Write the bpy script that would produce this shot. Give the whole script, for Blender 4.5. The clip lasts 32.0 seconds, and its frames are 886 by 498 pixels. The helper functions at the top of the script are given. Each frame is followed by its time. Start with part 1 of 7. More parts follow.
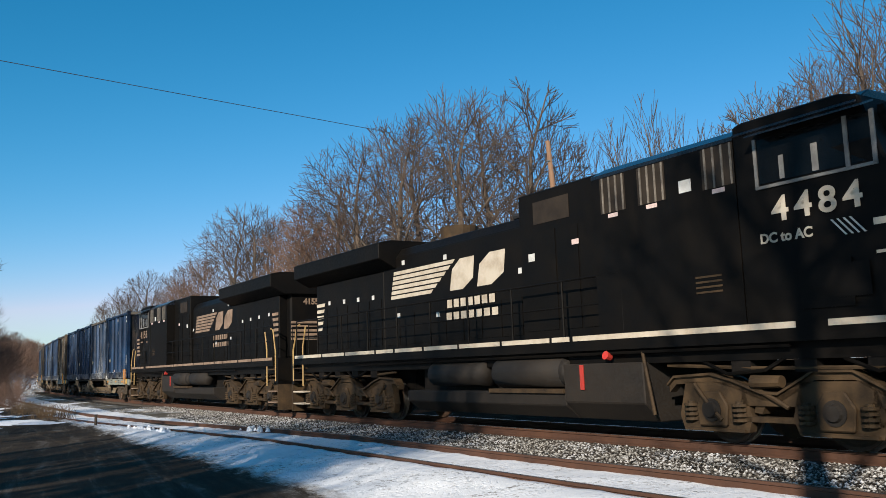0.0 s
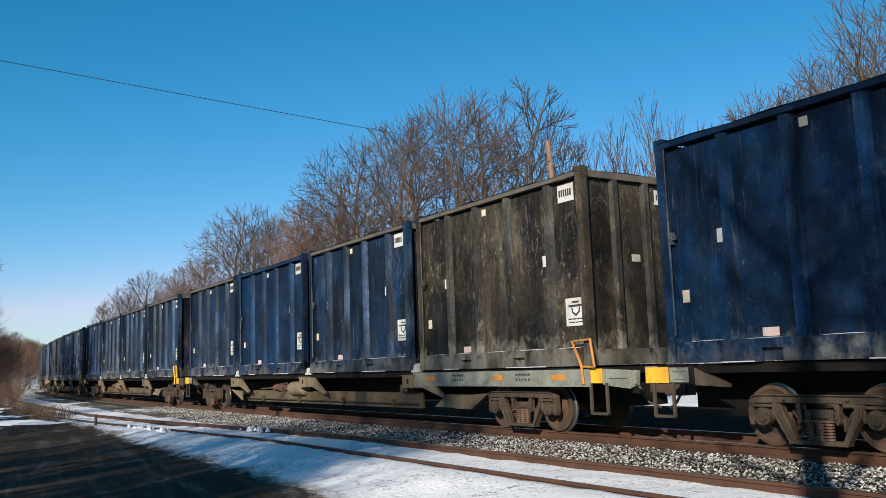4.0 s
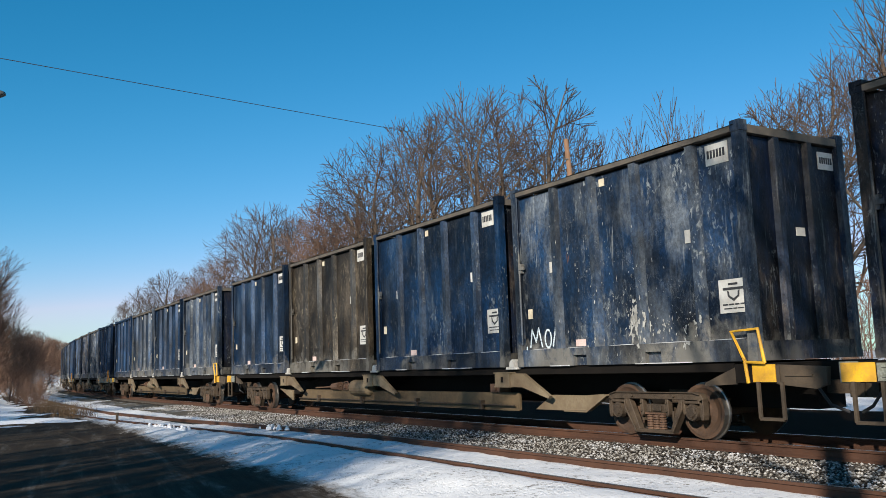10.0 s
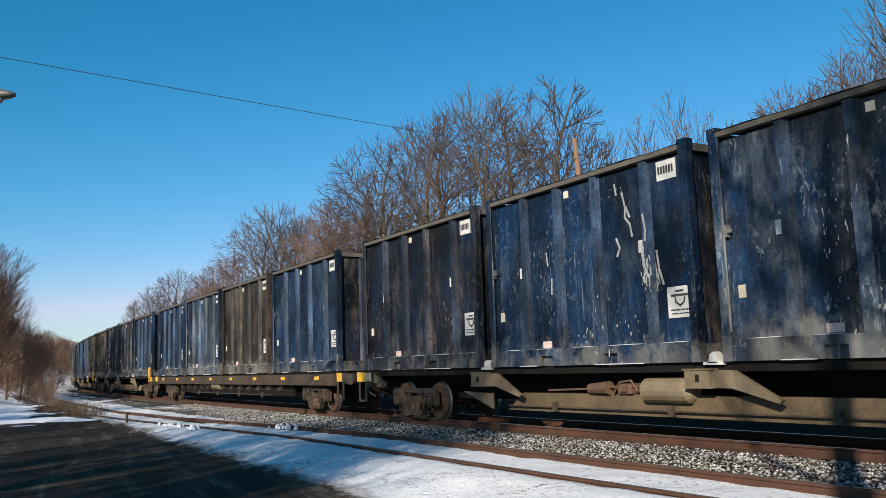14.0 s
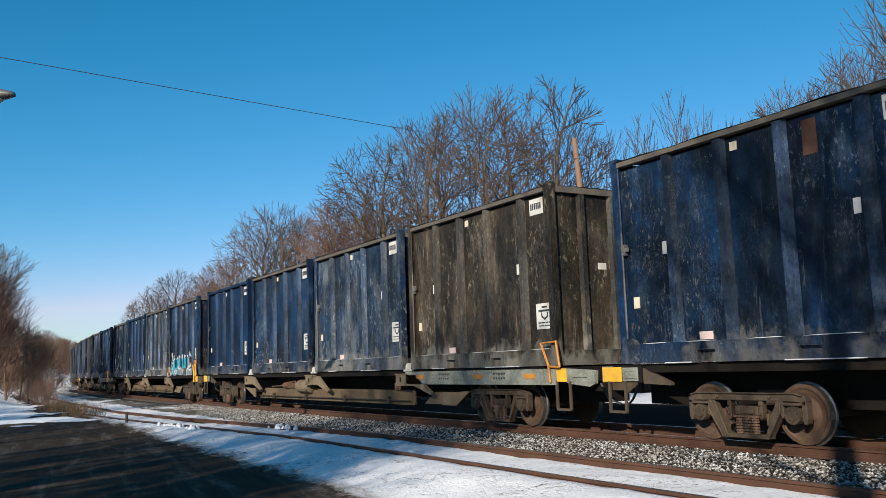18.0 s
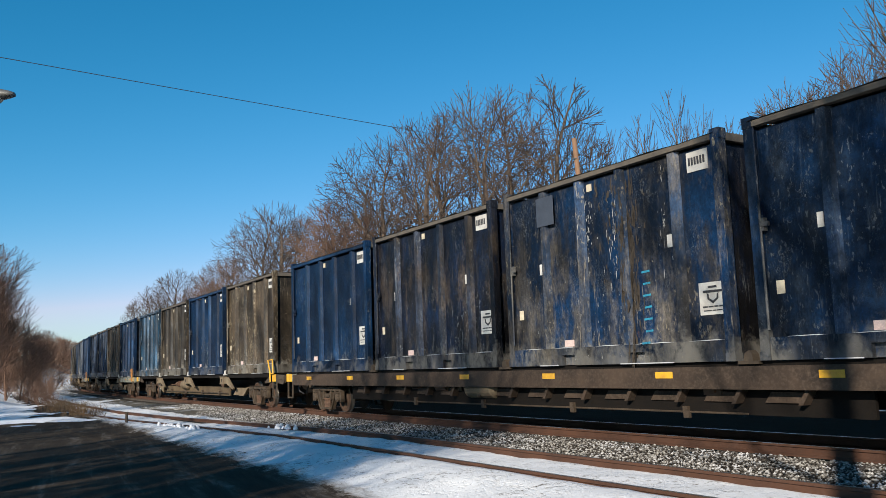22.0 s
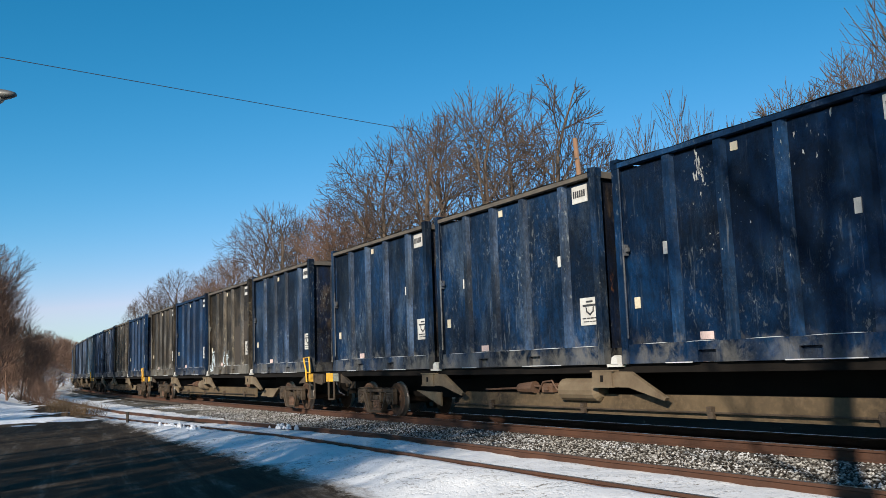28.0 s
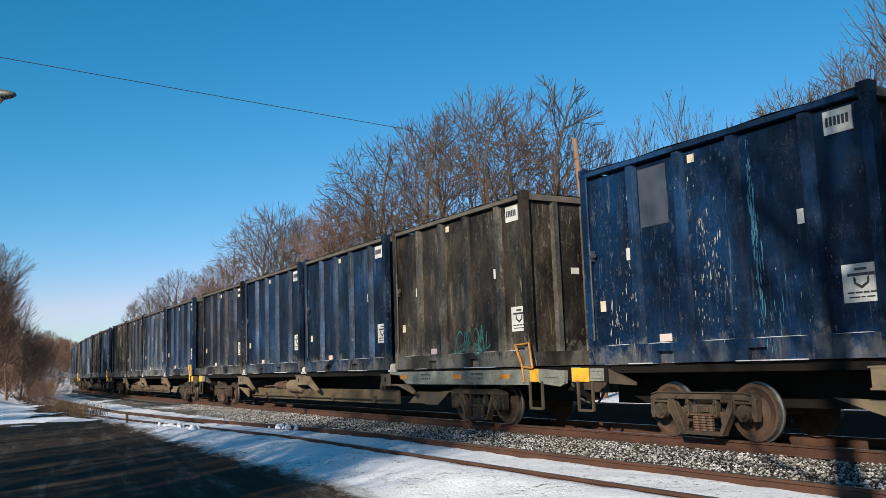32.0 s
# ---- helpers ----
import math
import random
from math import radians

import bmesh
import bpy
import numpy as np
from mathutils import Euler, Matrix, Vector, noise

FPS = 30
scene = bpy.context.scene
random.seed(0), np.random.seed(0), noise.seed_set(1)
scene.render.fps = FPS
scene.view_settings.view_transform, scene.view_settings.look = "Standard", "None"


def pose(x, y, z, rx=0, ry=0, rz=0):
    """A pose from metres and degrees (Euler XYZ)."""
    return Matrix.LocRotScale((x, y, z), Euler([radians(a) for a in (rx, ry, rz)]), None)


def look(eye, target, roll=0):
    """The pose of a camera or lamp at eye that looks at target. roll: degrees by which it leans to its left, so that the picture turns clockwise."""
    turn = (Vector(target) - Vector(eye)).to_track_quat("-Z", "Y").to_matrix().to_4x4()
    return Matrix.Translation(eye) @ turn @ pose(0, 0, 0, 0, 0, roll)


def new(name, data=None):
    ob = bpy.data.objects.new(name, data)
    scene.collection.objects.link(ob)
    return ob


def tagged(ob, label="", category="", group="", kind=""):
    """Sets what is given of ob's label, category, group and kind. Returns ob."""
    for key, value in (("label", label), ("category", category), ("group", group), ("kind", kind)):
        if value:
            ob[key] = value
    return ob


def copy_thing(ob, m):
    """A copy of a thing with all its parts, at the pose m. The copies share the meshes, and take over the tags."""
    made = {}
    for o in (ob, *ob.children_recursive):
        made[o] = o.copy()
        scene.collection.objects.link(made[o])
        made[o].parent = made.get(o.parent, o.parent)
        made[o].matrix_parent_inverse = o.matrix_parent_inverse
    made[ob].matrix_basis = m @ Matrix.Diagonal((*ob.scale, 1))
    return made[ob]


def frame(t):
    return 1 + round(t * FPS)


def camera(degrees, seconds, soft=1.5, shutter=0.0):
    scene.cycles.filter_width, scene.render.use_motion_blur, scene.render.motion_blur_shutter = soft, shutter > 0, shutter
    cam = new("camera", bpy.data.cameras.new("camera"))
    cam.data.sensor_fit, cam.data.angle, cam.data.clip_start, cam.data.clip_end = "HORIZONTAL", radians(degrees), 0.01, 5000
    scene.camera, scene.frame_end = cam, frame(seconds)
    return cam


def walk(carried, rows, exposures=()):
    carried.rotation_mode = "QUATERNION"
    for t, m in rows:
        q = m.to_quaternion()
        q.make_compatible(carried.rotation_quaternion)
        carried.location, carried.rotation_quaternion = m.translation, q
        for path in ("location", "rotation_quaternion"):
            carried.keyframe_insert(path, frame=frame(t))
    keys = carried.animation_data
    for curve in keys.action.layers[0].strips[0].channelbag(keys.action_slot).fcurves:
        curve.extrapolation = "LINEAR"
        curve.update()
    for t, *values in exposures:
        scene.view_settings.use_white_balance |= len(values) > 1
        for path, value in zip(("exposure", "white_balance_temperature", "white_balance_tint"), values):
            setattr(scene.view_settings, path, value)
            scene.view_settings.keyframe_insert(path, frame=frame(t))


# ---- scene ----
CAM_Z = 1.389
TH0, PITCH, ROLL = 33.086, 7.692, -1.998
PAN, DPITCH, DROLL = 1.795, -0.054, 0.051


def cam_pose(k):
    """k runs from 0 (first view) to 1 (after the small pan)."""
    yaw, pit, rol = radians(PAN * k), radians(PITCH + DPITCH * k), ROLL + DROLL * k
    d = Vector((-math.sin(yaw) * math.cos(pit), math.cos(yaw) * math.cos(pit), math.sin(pit)))
    return look((0, 0, CAM_Z), Vector((0, 0, CAM_Z)) + d * 10, rol)


cam = camera(54.63, 32.0, soft=0.65)
walk(cam, [(t, cam_pose(k)) for t, k in (
    (0, 0), (9.0, 0), (9.2, 0.01), (9.5, 0.15), (9.8, 0.46), (10.0, 0.68), (10.2, 0.80), (10.5, 0.90), (11.0, 0.965), (11.5, 1.0), (20, 0.985), (27.5, 1.01), (30, 1.03), (31, 1.0), (32, 1.0))])

# ---- light ----
SUN_AZ, SUN_EL = 201.0, 23.0   # the direction in which the sun stands: clockwise from +y, and its height
world = bpy.data.worlds.new("sky")
scene.world = world
world.use_nodes = True
wn = world.node_tree
sky = wn.nodes.new("ShaderNodeTexSky")
sky.sky_type, sky.sun_disc = "NISHITA", False
sky.sun_elevation, sky.sun_rotation = radians(SUN_EL), radians(SUN_AZ)
sky.air_density, sky.dust_density, sky.ozone_density = 1.0, 0.2, 2.2
split = wn.nodes.new("ShaderNodeSeparateColor")
join = wn.nodes.new("ShaderNodeCombineColor")
wn.links.new(sky.outputs[0], split.inputs[0])


def sky_math(op, a, b):
    n = wn.nodes.new("ShaderNodeMath")
    n.operation = op
    wn.links.new(a, n.inputs[0])
    n.inputs[1].default_value = b
    return n.outputs[0]


# a deep, clear winter blue: less red high up, the pale horizon kept
red = sky_math("MINIMUM", sky_math("MULTIPLY", sky_math("POWER", sky_math("MULTIPLY", split.outputs[0], 0.12), 2.4), 16.0), 5.2)
wn.links.new(red, join.inputs[0])
wn.links.new(sky_math("MULTIPLY", split.outputs[1], 0.91), join.inputs[1])
wn.links.new(sky_math("MULTIPLY", split.outputs[2], 1.17), join.inputs[2])
wn.links.new(join.outputs[0], wn.nodes["Background"].inputs[0])
wn.nodes["Background"].inputs[1].default_value = 0.081
sun = new("sun", bpy.data.lights.new("sun", "SUN"))
sun.data.energy, sun.data.angle, sun.data.color = 5.0, radians(0.55), (1.0, 0.90, 0.77)
sa, se = radians(SUN_AZ), radians(SUN_EL)
sun.matrix_world = look((0, 0, 0), (-math.sin(sa) * math.cos(se), -math.cos(sa) * math.cos(se), -math.sin(se)))
scene.view_settings.exposure = 0.45

# ---- the line of the railway ----
K = 1.01
NODES = [K * v for v in (0, 35, 70, 105, 140, 180, 200)]
CURV = [v / K for v in (-0.000225, -0.000738, -0.001304, -0.001435, -0.001727, -0.0017, 0.0)]
TS = np.arange(0, 900, 0.5)
TK = np.interp(TS, NODES, CURV)
TTH = radians(TH0) + np.concatenate([[0], np.cumsum((TK[1:] + TK[:-1]) * 0.25)])
TX = np.concatenate([[0], np.cumsum(-(np.sin(TTH[1:]) + np.sin(TTH[:-1])) * 0.25)]) + 12.150 * math.cos(radians(TH0))
TY = np.concatenate([[0], np.cumsum((np.cos(TTH[1:]) + np.cos(TTH[:-1])) * 0.25)]) + 12.150 * math.sin(radians(TH0))


def line_at(s):
    """Place and heading angle of the main track, s metres back along it."""
    if s < 0:
        return TX[0] - s * math.sin(TTH[0]), TY[0] + s * math.cos(TTH[0]), TTH[0]
    return float(np.interp(s, TS, TX)), float(np.interp(s, TS, TY)), float(np.interp(s, TS, TTH))


def at_line(s, lat, z=0.0):
    """A point beside the track; lat is positive on the road's side."""
    x, y, th = line_at(s)
    return Vector((x - math.cos(th) * lat, y - math.sin(th) * lat, z))


def on_line(s, lat=0.0, z=0.0):
    """The pose of a vehicle on the track: x forward, -y to the road."""
    x, y, th = line_at(s)
    return Matrix.Translation(at_line(s, lat, z)) @ Matrix.Rotation(th - math.pi / 2, 4, "Z")


# ---- mesh helpers ----
class Shape:
    def __init__(self):
        self.v, self.f = [], []

    def box(self, x0, x1, y0, y1, z0, z1):
        n = len(self.v)
        self.v += [(x0, y0, z0), (x1, y0, z0), (x1, y1, z0), (x0, y1, z0), (x0, y0, z1), (x1, y0, z1), (x1, y1, z1), (x0, y1, z1)]
        self.f += [[n + i for i in q] for q in ((0, 3, 2, 1), (4, 5, 6, 7), (0, 1, 5, 4), (1, 2, 6, 5), (2, 3, 7, 6), (3, 0, 4, 7))]
        return self

    def prism(self, prof, y0, y1, axis="y"):
        """A profile of (x, z) points, counter-clockwise seen from -y, drawn out from y0 to y1; axis x takes (y, z) points."""
        n, k = len(self.v), len(prof)
        for w in (y0, y1):
            self.v += [(a, w, b) if axis == "y" else ((w, a, b) if axis == "x" else (a, b, w)) for a, b in prof]
        self.f.append([n + i for i in range(k)])
        self.f.append([n + k + i for i in reversed(range(k))])
        for i in range(k):
            j = (i + 1) % k
            self.f.append([n + j, n + i, n + k + i, n + k + j])
        return self

    def cyl(self, a, b, r0, r1=None, sides=10, caps=True):
        a, b = Vector(a), Vector(b)
        r1 = r0 if r1 is None else r1
        d = (b - a).normalized()
        u = d.orthogonal().normalized()
        w = d.cross(u)
        n = len(self.v)
        for c, r in ((a, r0), (b, r1)):
            for i in range(sides):
                an = 2 * math.pi * i / sides
                self.v.append(tuple(c + (u * math.cos(an) + w * math.sin(an)) * r))
        for i in range(sides):
            j = (i + 1) % sides
            self.f.append([n + i, n + j, n + sides + j, n + sides + i])
        if caps:
            self.f.append([n + i for i in reversed(range(sides))])
            self.f.append([n + sides + i for i in range(sides)])
        return self

    def pipe(self, pts, r, sides=6):
        """One swept tube along the points."""
        pts = [Vector(q) for q in pts]
        n = len(self.v)
        up = Vector((0.31, 0.17, 0.94))
        for i, q in enumerate(pts):
            d = (pts[min(i + 1, len(pts) - 1)] - pts[max(i - 1, 0)]).normalized()
            u = d.cross(up).normalized()
            w = d.cross(u)
            for k in range(sides):
                an = 2 * math.pi * k / sides
                self.v.append(tuple(q + (u * math.cos(an) + w * math.sin(an)) * r))
        for i in range(len(pts) - 1):
            for k in range(sides):
                j = (k + 1) % sides
                a = n + i * sides
                self.f.append([a + k, a + j, a + sides + j, a + sides + k])
        self.f.append([n + k for k in reversed(range(sides))])
        self.f.append([n + (len(pts) - 1) * sides + k for k in range(sides)])
        return self

    def mesh(self, name, mat, smooth=False, bevel=0.0):
        me = bpy.data.meshes.new(name)
        me.from_pydata(self.v, [], self.f)
        bm = bmesh.new()
        bm.from_mesh(me)
        bmesh.ops.recalc_face_normals(bm, faces=bm.faces)
        if bevel:
            bmesh.ops.bevel(bm, geom=bm.edges[:], offset=bevel, segments=1, affect="EDGES", clamp_overlap=True)
        bm.to_mesh(me)
        bm.free()
        if mat:
            me.materials.append(mat)
        if smooth:
            me.polygons.foreach_set("use_smooth", [True] * len(me.polygons))
        return me


def part(name, shape, mat, parent, label="", at=None, bevel=0.0, smooth=False):
    """One mesh object under a thing; shape is a Shape or a ready mesh."""
    me = shape if isinstance(shape, bpy.types.Mesh) else shape.mesh(name, mat, smooth, bevel)
    ob = new(name, me)
    ob.parent = parent
    if at is not None:
        ob.matrix_basis = at if isinstance(at, Matrix) else Matrix.Translation(at)
    if label:
        tagged(ob, label)
    return ob


def thing(name, label, category, group="", kind=""):
    return tagged(new(name), label, category, group, kind)


def big_mesh(name, verts, faces, mats, smooth=False):
    me = bpy.data.meshes.new(name)
    me.from_pydata(verts, [], faces)
    for m in mats:
        me.materials.append(m)
    if smooth:
        me.polygons.foreach_set("use_smooth", [True] * len(me.polygons))
    return me


def letters(text, size, mat, parent, m, name="letter", label="", bold=0.0, space=1.0):
    cu = bpy.data.curves.new(name, "FONT")
    cu.body, cu.size, cu.extrude, cu.offset = text, size, 0.004, bold
    cu.align_x, cu.space_character = "CENTER", space
    ob = bpy.data.objects.new(name, cu)
    me = bpy.data.meshes.new_from_object(ob)
    bpy.data.objects.remove(ob)
    bm = bmesh.new()
    bm.from_mesh(me)
    bpy.data.meshes.remove(me)
    todo = set(bm.verts)
    while todo:
        seed = min(todo, key=lambda v: v.co.x)
        island, edge = {seed}, [seed]
        while edge:
            v = edge.pop()
            for e in v.link_edges:
                w = e.other_vert(v)
                if w not in island:
                    island.add(w)
                    edge.append(w)
        todo -= island
        sh, index = Shape(), {}
        for v in island:
            index[v] = len(sh.v)
            sh.v.append(tuple(v.co))
        for f in bm.faces:
            if f.verts[0] in island:
                sh.f.append([index[v] for v in f.verts])
        part(name, sh, mat, parent, label, at=m)
    bm.free()


# ---- materials ----
class Nodes:
    def __init__(self, name):
        self.mat = bpy.data.materials.new(name)
        self.mat.use_nodes = True
        self.t = self.mat.node_tree
        self.b = self.t.nodes["Principled BSDF"]

    def node(self, kind, **inputs):
        n = self.t.nodes.new(kind)
        for k, v in inputs.items():
            k = int(k[1:]) if k[0] == "i" and k[1:].isdigit() else k.replace("_", " ")
            self.put(n.inputs[k], v)
        return n

    def put(self, sock, v):
        if isinstance(v, bpy.types.NodeSocket):
            self.t.links.new(v, sock)
        else:
            sock.default_value = v

    def coords(self, scale=(1, 1, 1), shift=True):
        tc = self.t.nodes.new("ShaderNodeTexCoord").outputs["Object"]
        m = self.t.nodes.new("ShaderNodeMapping")
        self.put(m.inputs["Vector"], tc)
        m.inputs["Scale"].default_value = scale
        if shift:
            r = self.t.nodes.new("ShaderNodeObjectInfo").outputs["Random"]
            mul = self.node("ShaderNodeMath", i0=r, i1=57.0)
            mul.operation = "MULTIPLY"
            c = self.node("ShaderNodeCombineXYZ", i0=mul.outputs[0], i1=mul.outputs[0], i2=mul.outputs[0])
            self.put(m.inputs["Location"], c.outputs[0])
        return m.outputs[0]

    def noise(self, vec, scale, detail=4.0, rough=0.6):
        n = self.node("ShaderNodeTexNoise", Vector=vec, Scale=scale, Detail=detail, Roughness=rough)
        return n.outputs["Fac"]

    def ramp(self, fac, a, b, ca=(0, 0, 0, 1), cb=(1, 1, 1, 1)):
        n = self.t.nodes.new("ShaderNodeValToRGB")
        n.color_ramp.elements[0].position, n.color_ramp.elements[1].position = a, b
        n.color_ramp.elements[0].color, n.color_ramp.elements[1].color = ca, cb
        self.put(n.inputs[0], fac)
        return n.outputs["Color"]

    def mix(self, fac, a, b, mode="MIX"):
        n = self.t.nodes.new("ShaderNodeMix")
        n.data_type, n.blend_type = "RGBA", mode
        self.put(n.inputs[0], fac)
        self.put(n.inputs[6], a)
        self.put(n.inputs[7], b)
        return n.outputs[2]

    def math(self, op, a, b=0.0):
        n = self.node("ShaderNodeMath", i0=a, i1=b)
        n.operation = op
        n.use_clamp = True
        return n.outputs[0]

    def done(self, color, rough=0.7, metal=0.0, bump=None, strength=0.3, dist=0.02, spec=0.5):
        self.put(self.b.inputs["Base Color"], color)
        self.put(self.b.inputs["Roughness"], rough)
        self.b.inputs["Metallic"].default_value = metal
        self.b.inputs["Specular IOR Level"].default_value = spec
        if bump is not None:
            n = self.node("ShaderNodeBump", Strength=strength, Distance=dist, Height=bump)
            self.put(self.b.inputs["Normal"], n.outputs[0])
        return self.mat


def rgb(r, g, b):
    return (r, g, b, 1.0)


def worn(name, base, stain, amount=0.5, rough=0.6, metal=0.0, scale=3.0, spec=0.4, lighter=None):
    """Painted or bare metal with stains and fine wear."""
    n = Nodes(name)
    c = n.coords()
    big = n.ramp(n.noise(c, scale), 0.5 - amount * 0.4, 0.75)
    fine = n.noise(c, scale * 14, 3)
    col = n.mix(big, base, stain)
    col = n.mix(n.ramp(fine, 0.45, 0.8), col, lighter or tuple(min(1, v * 1.6 + 0.01) for v in stain[:3]) + (1,))
    return n.done(col, n.math("ADD", n.math("MULTIPLY", fine, 0.3), rough - 0.15), metal, fine, 0.15, 0.01, spec)


def container_paint(name, base, grime, grime_amt, streak, dust, film, film_amt, chip, fine):
    """Old container paint: faded base, dark grime, a film of dust, scraped patches, runs and thin scratches."""
    n = Nodes(name)
    c = n.coords()
    cs = n.coords((3.2, 3.2, 0.75))

    def wavy(vec, scale, detail, dist):
        return n.node("ShaderNodeTexNoise", Vector=vec, Scale=scale, Detail=detail, Roughness=0.65, Distortion=dist).outputs["Fac"]

    blot = n.noise(c, 0.8, 6, 0.7)
    runs = n.noise(cs, 1.0, 5, 0.7)
    both = n.math("ADD", n.math("MULTIPLY", blot, 0.5), n.math("MULTIPLY", runs, 0.5))
    col = n.mix(n.ramp(n.noise(c, 0.7, 6, 0.7), 0.32, 0.68), tuple(v * 0.45 for v in base[:3]) + (1,), tuple(v * 1.6 for v in base[:3]) + (1,))
    col = n.mix(n.math("MULTIPLY", n.ramp(both, 0.66 - 0.36 * grime_amt, 0.72 - 0.24 * grime_amt), min(1.0, 0.5 + grime_amt * 0.5)), col, grime)
    veil = n.ramp(n.noise(n.coords((1.5, 1.5, 0.55)), 1.1, 7, 0.72), 0.57 - 0.15 * film_amt, 0.69 - 0.15 * film_amt)
    col = n.mix(n.math("MULTIPLY", veil, 0.30 + 0.5 * film_amt), col, film)
    dark = n.ramp(n.noise(n.coords((1.5, 1.5, 0.36)), 0.9, 6, 0.62), 0.48, 0.58)
    col = n.mix(n.math("MULTIPLY", dark, 0.55 if streak > 0.2 else 0.45), col, tuple(b * 0.25 + g * 0.16 for b, g in zip(base[:3], grime[:3])) + (1,))
    place = n.noise(c, 0.42, 3, 0.5)
    drip = n.math("MULTIPLY", n.ramp(wavy(n.coords((6.0 * fine, 6.0 * fine, 0.45 * fine)), 1.0, 5, 0.8), 0.60, 0.66), n.ramp(n.noise(c, 0.6, 3), 0.48, 0.56))
    col = n.mix(n.math("MULTIPLY", drip, 0.06 + 0.60 * streak), col, chip)
    thread = n.math("MULTIPLY", n.ramp(n.noise(n.coords((19.0, 19.0, 0.8)), 1.0, 4, 0.6), 0.57, 0.70), n.ramp(n.noise(n.coords((1.2, 1.2, 0.5)), 1.0, 4, 0.6), 0.44, 0.60))
    col = n.mix(n.math("MULTIPLY", thread, 0.12 + 0.30 * min(1.0, streak)), col, tuple(f * 0.6 + p * 0.4 for f, p in zip(film[:3], chip[:3])) + (1,))
    flake = n.math("MULTIPLY", n.ramp(wavy(n.coords((3.6 * fine, 3.6 * fine, 1.7 * fine)), 1.6, 6 - fine, 0.5), 0.545 + 0.02 * fine - 0.02 * streak, 0.58 + 0.02 * fine), n.ramp(place, 0.53 - 0.06 * streak, 0.58))
    col = n.mix(n.math("MULTIPLY", flake, 0.05 + 0.70 * streak), col, chip)
    cloud = n.ramp(n.noise(n.coords((0.55, 0.55, 0.42)), 1.0, 3, 0.5), 0.40, 0.60, *((rgb(0.40, 0.40, 0.40), rgb(1.35, 1.35, 1.35)) if streak > 0.2 else (rgb(0.50, 0.52, 0.56), rgb(1.35, 1.32, 1.28))))
    col = n.mix(1.0, col, cloud, "MULTIPLY")
    soft = 0.28 if streak < 0.2 else 0.38
    grain = n.ramp(n.noise(n.coords((3.0, 3.0, 2.2)), 5.0, 5, 0.75), 0.35, 0.65, rgb(1 - soft, 1 - soft, 1 - soft), rgb(1 + soft, 1 + soft, 1 + soft))
    col = n.mix(1.0, col, grain, "MULTIPLY")
    w = wavy(n.coords((7.0, 7.0, 2.6)), 1.0, 3, 2.5)
    dif = n.node("ShaderNodeMath", i0=w, i1=0.5)
    dif.operation = "SUBTRACT"
    ab = n.node("ShaderNodeMath", i0=dif.outputs[0])
    ab.operation = "ABSOLUTE"
    scratch = n.math("MULTIPLY", n.ramp(ab.outputs[0], 0.003, 0.012, rgb(1, 1, 1), rgb(0, 0, 0)), n.ramp(n.noise(c, 1.3, 4, 0.7), 0.52, 0.62))
    col = n.mix(n.math("MULTIPLY", scratch, 0.12 + 0.35 * streak), col, rgb(0.28, 0.30, 0.30))
    col = n.mix(n.math("MULTIPLY", n.ramp(n.noise(n.coords((3.0, 3.0, 1.1)), 1.4, 5, 0.7), 0.70, 0.77), 0.7), col, rgb(0.12, 0.050, 0.020))
    speck = n.math("MULTIPLY", n.ramp(n.noise(n.coords((1.0, 1.0, 0.7)), 13.0, 2, 0.6), 0.70, 0.74), n.ramp(n.noise(c, 0.9, 3), 0.46, 0.60))
    col = n.mix(n.math("MULTIPLY", speck, 0.22 + 0.45 * min(1.0, streak)), col, chip)
    sep = n.t.nodes.new("ShaderNodeSeparateXYZ")
    n.put(sep.inputs[0], n.coords(shift=False))
    low = n.ramp(n.math("MULTIPLY", sep.outputs[2], 0.5), 0.04, 0.70, rgb(1, 1, 1), rgb(0, 0, 0))
    wet = n.node("ShaderNodeMath", i0=n.math("MULTIPLY", low, 0.5), i1=n.math("MULTIPLY", wavy(n.coords((2.6, 2.6, 2.0)), 1.6, 8, 0.4), 0.75))
    wet.operation = "ADD"
    splash = n.ramp(wet.outputs[0], 0.80 - 0.14 * dust, 0.95 - 0.14 * dust)
    some = n.ramp(n.noise(n.coords((0.9, 0.9, 0.3)), 0.9, 3, 0.5), 0.40, 0.56, rgb(0.12, 0.12, 0.12))
    col = n.mix(n.math("MULTIPLY", n.math("MULTIPLY", splash, some), min(0.9, 0.25 + 0.5 * dust)), col, rgb(0.20, 0.19, 0.165))
    rgh = n.math("ADD", n.math("MULTIPLY", blot, 0.45), 0.32)
    return n.done(col, rgh, 0.0, n.math("ADD", n.noise(c, 2.2, 5), n.noise(c, 25, 3)), 0.45, 0.03, 0.2)


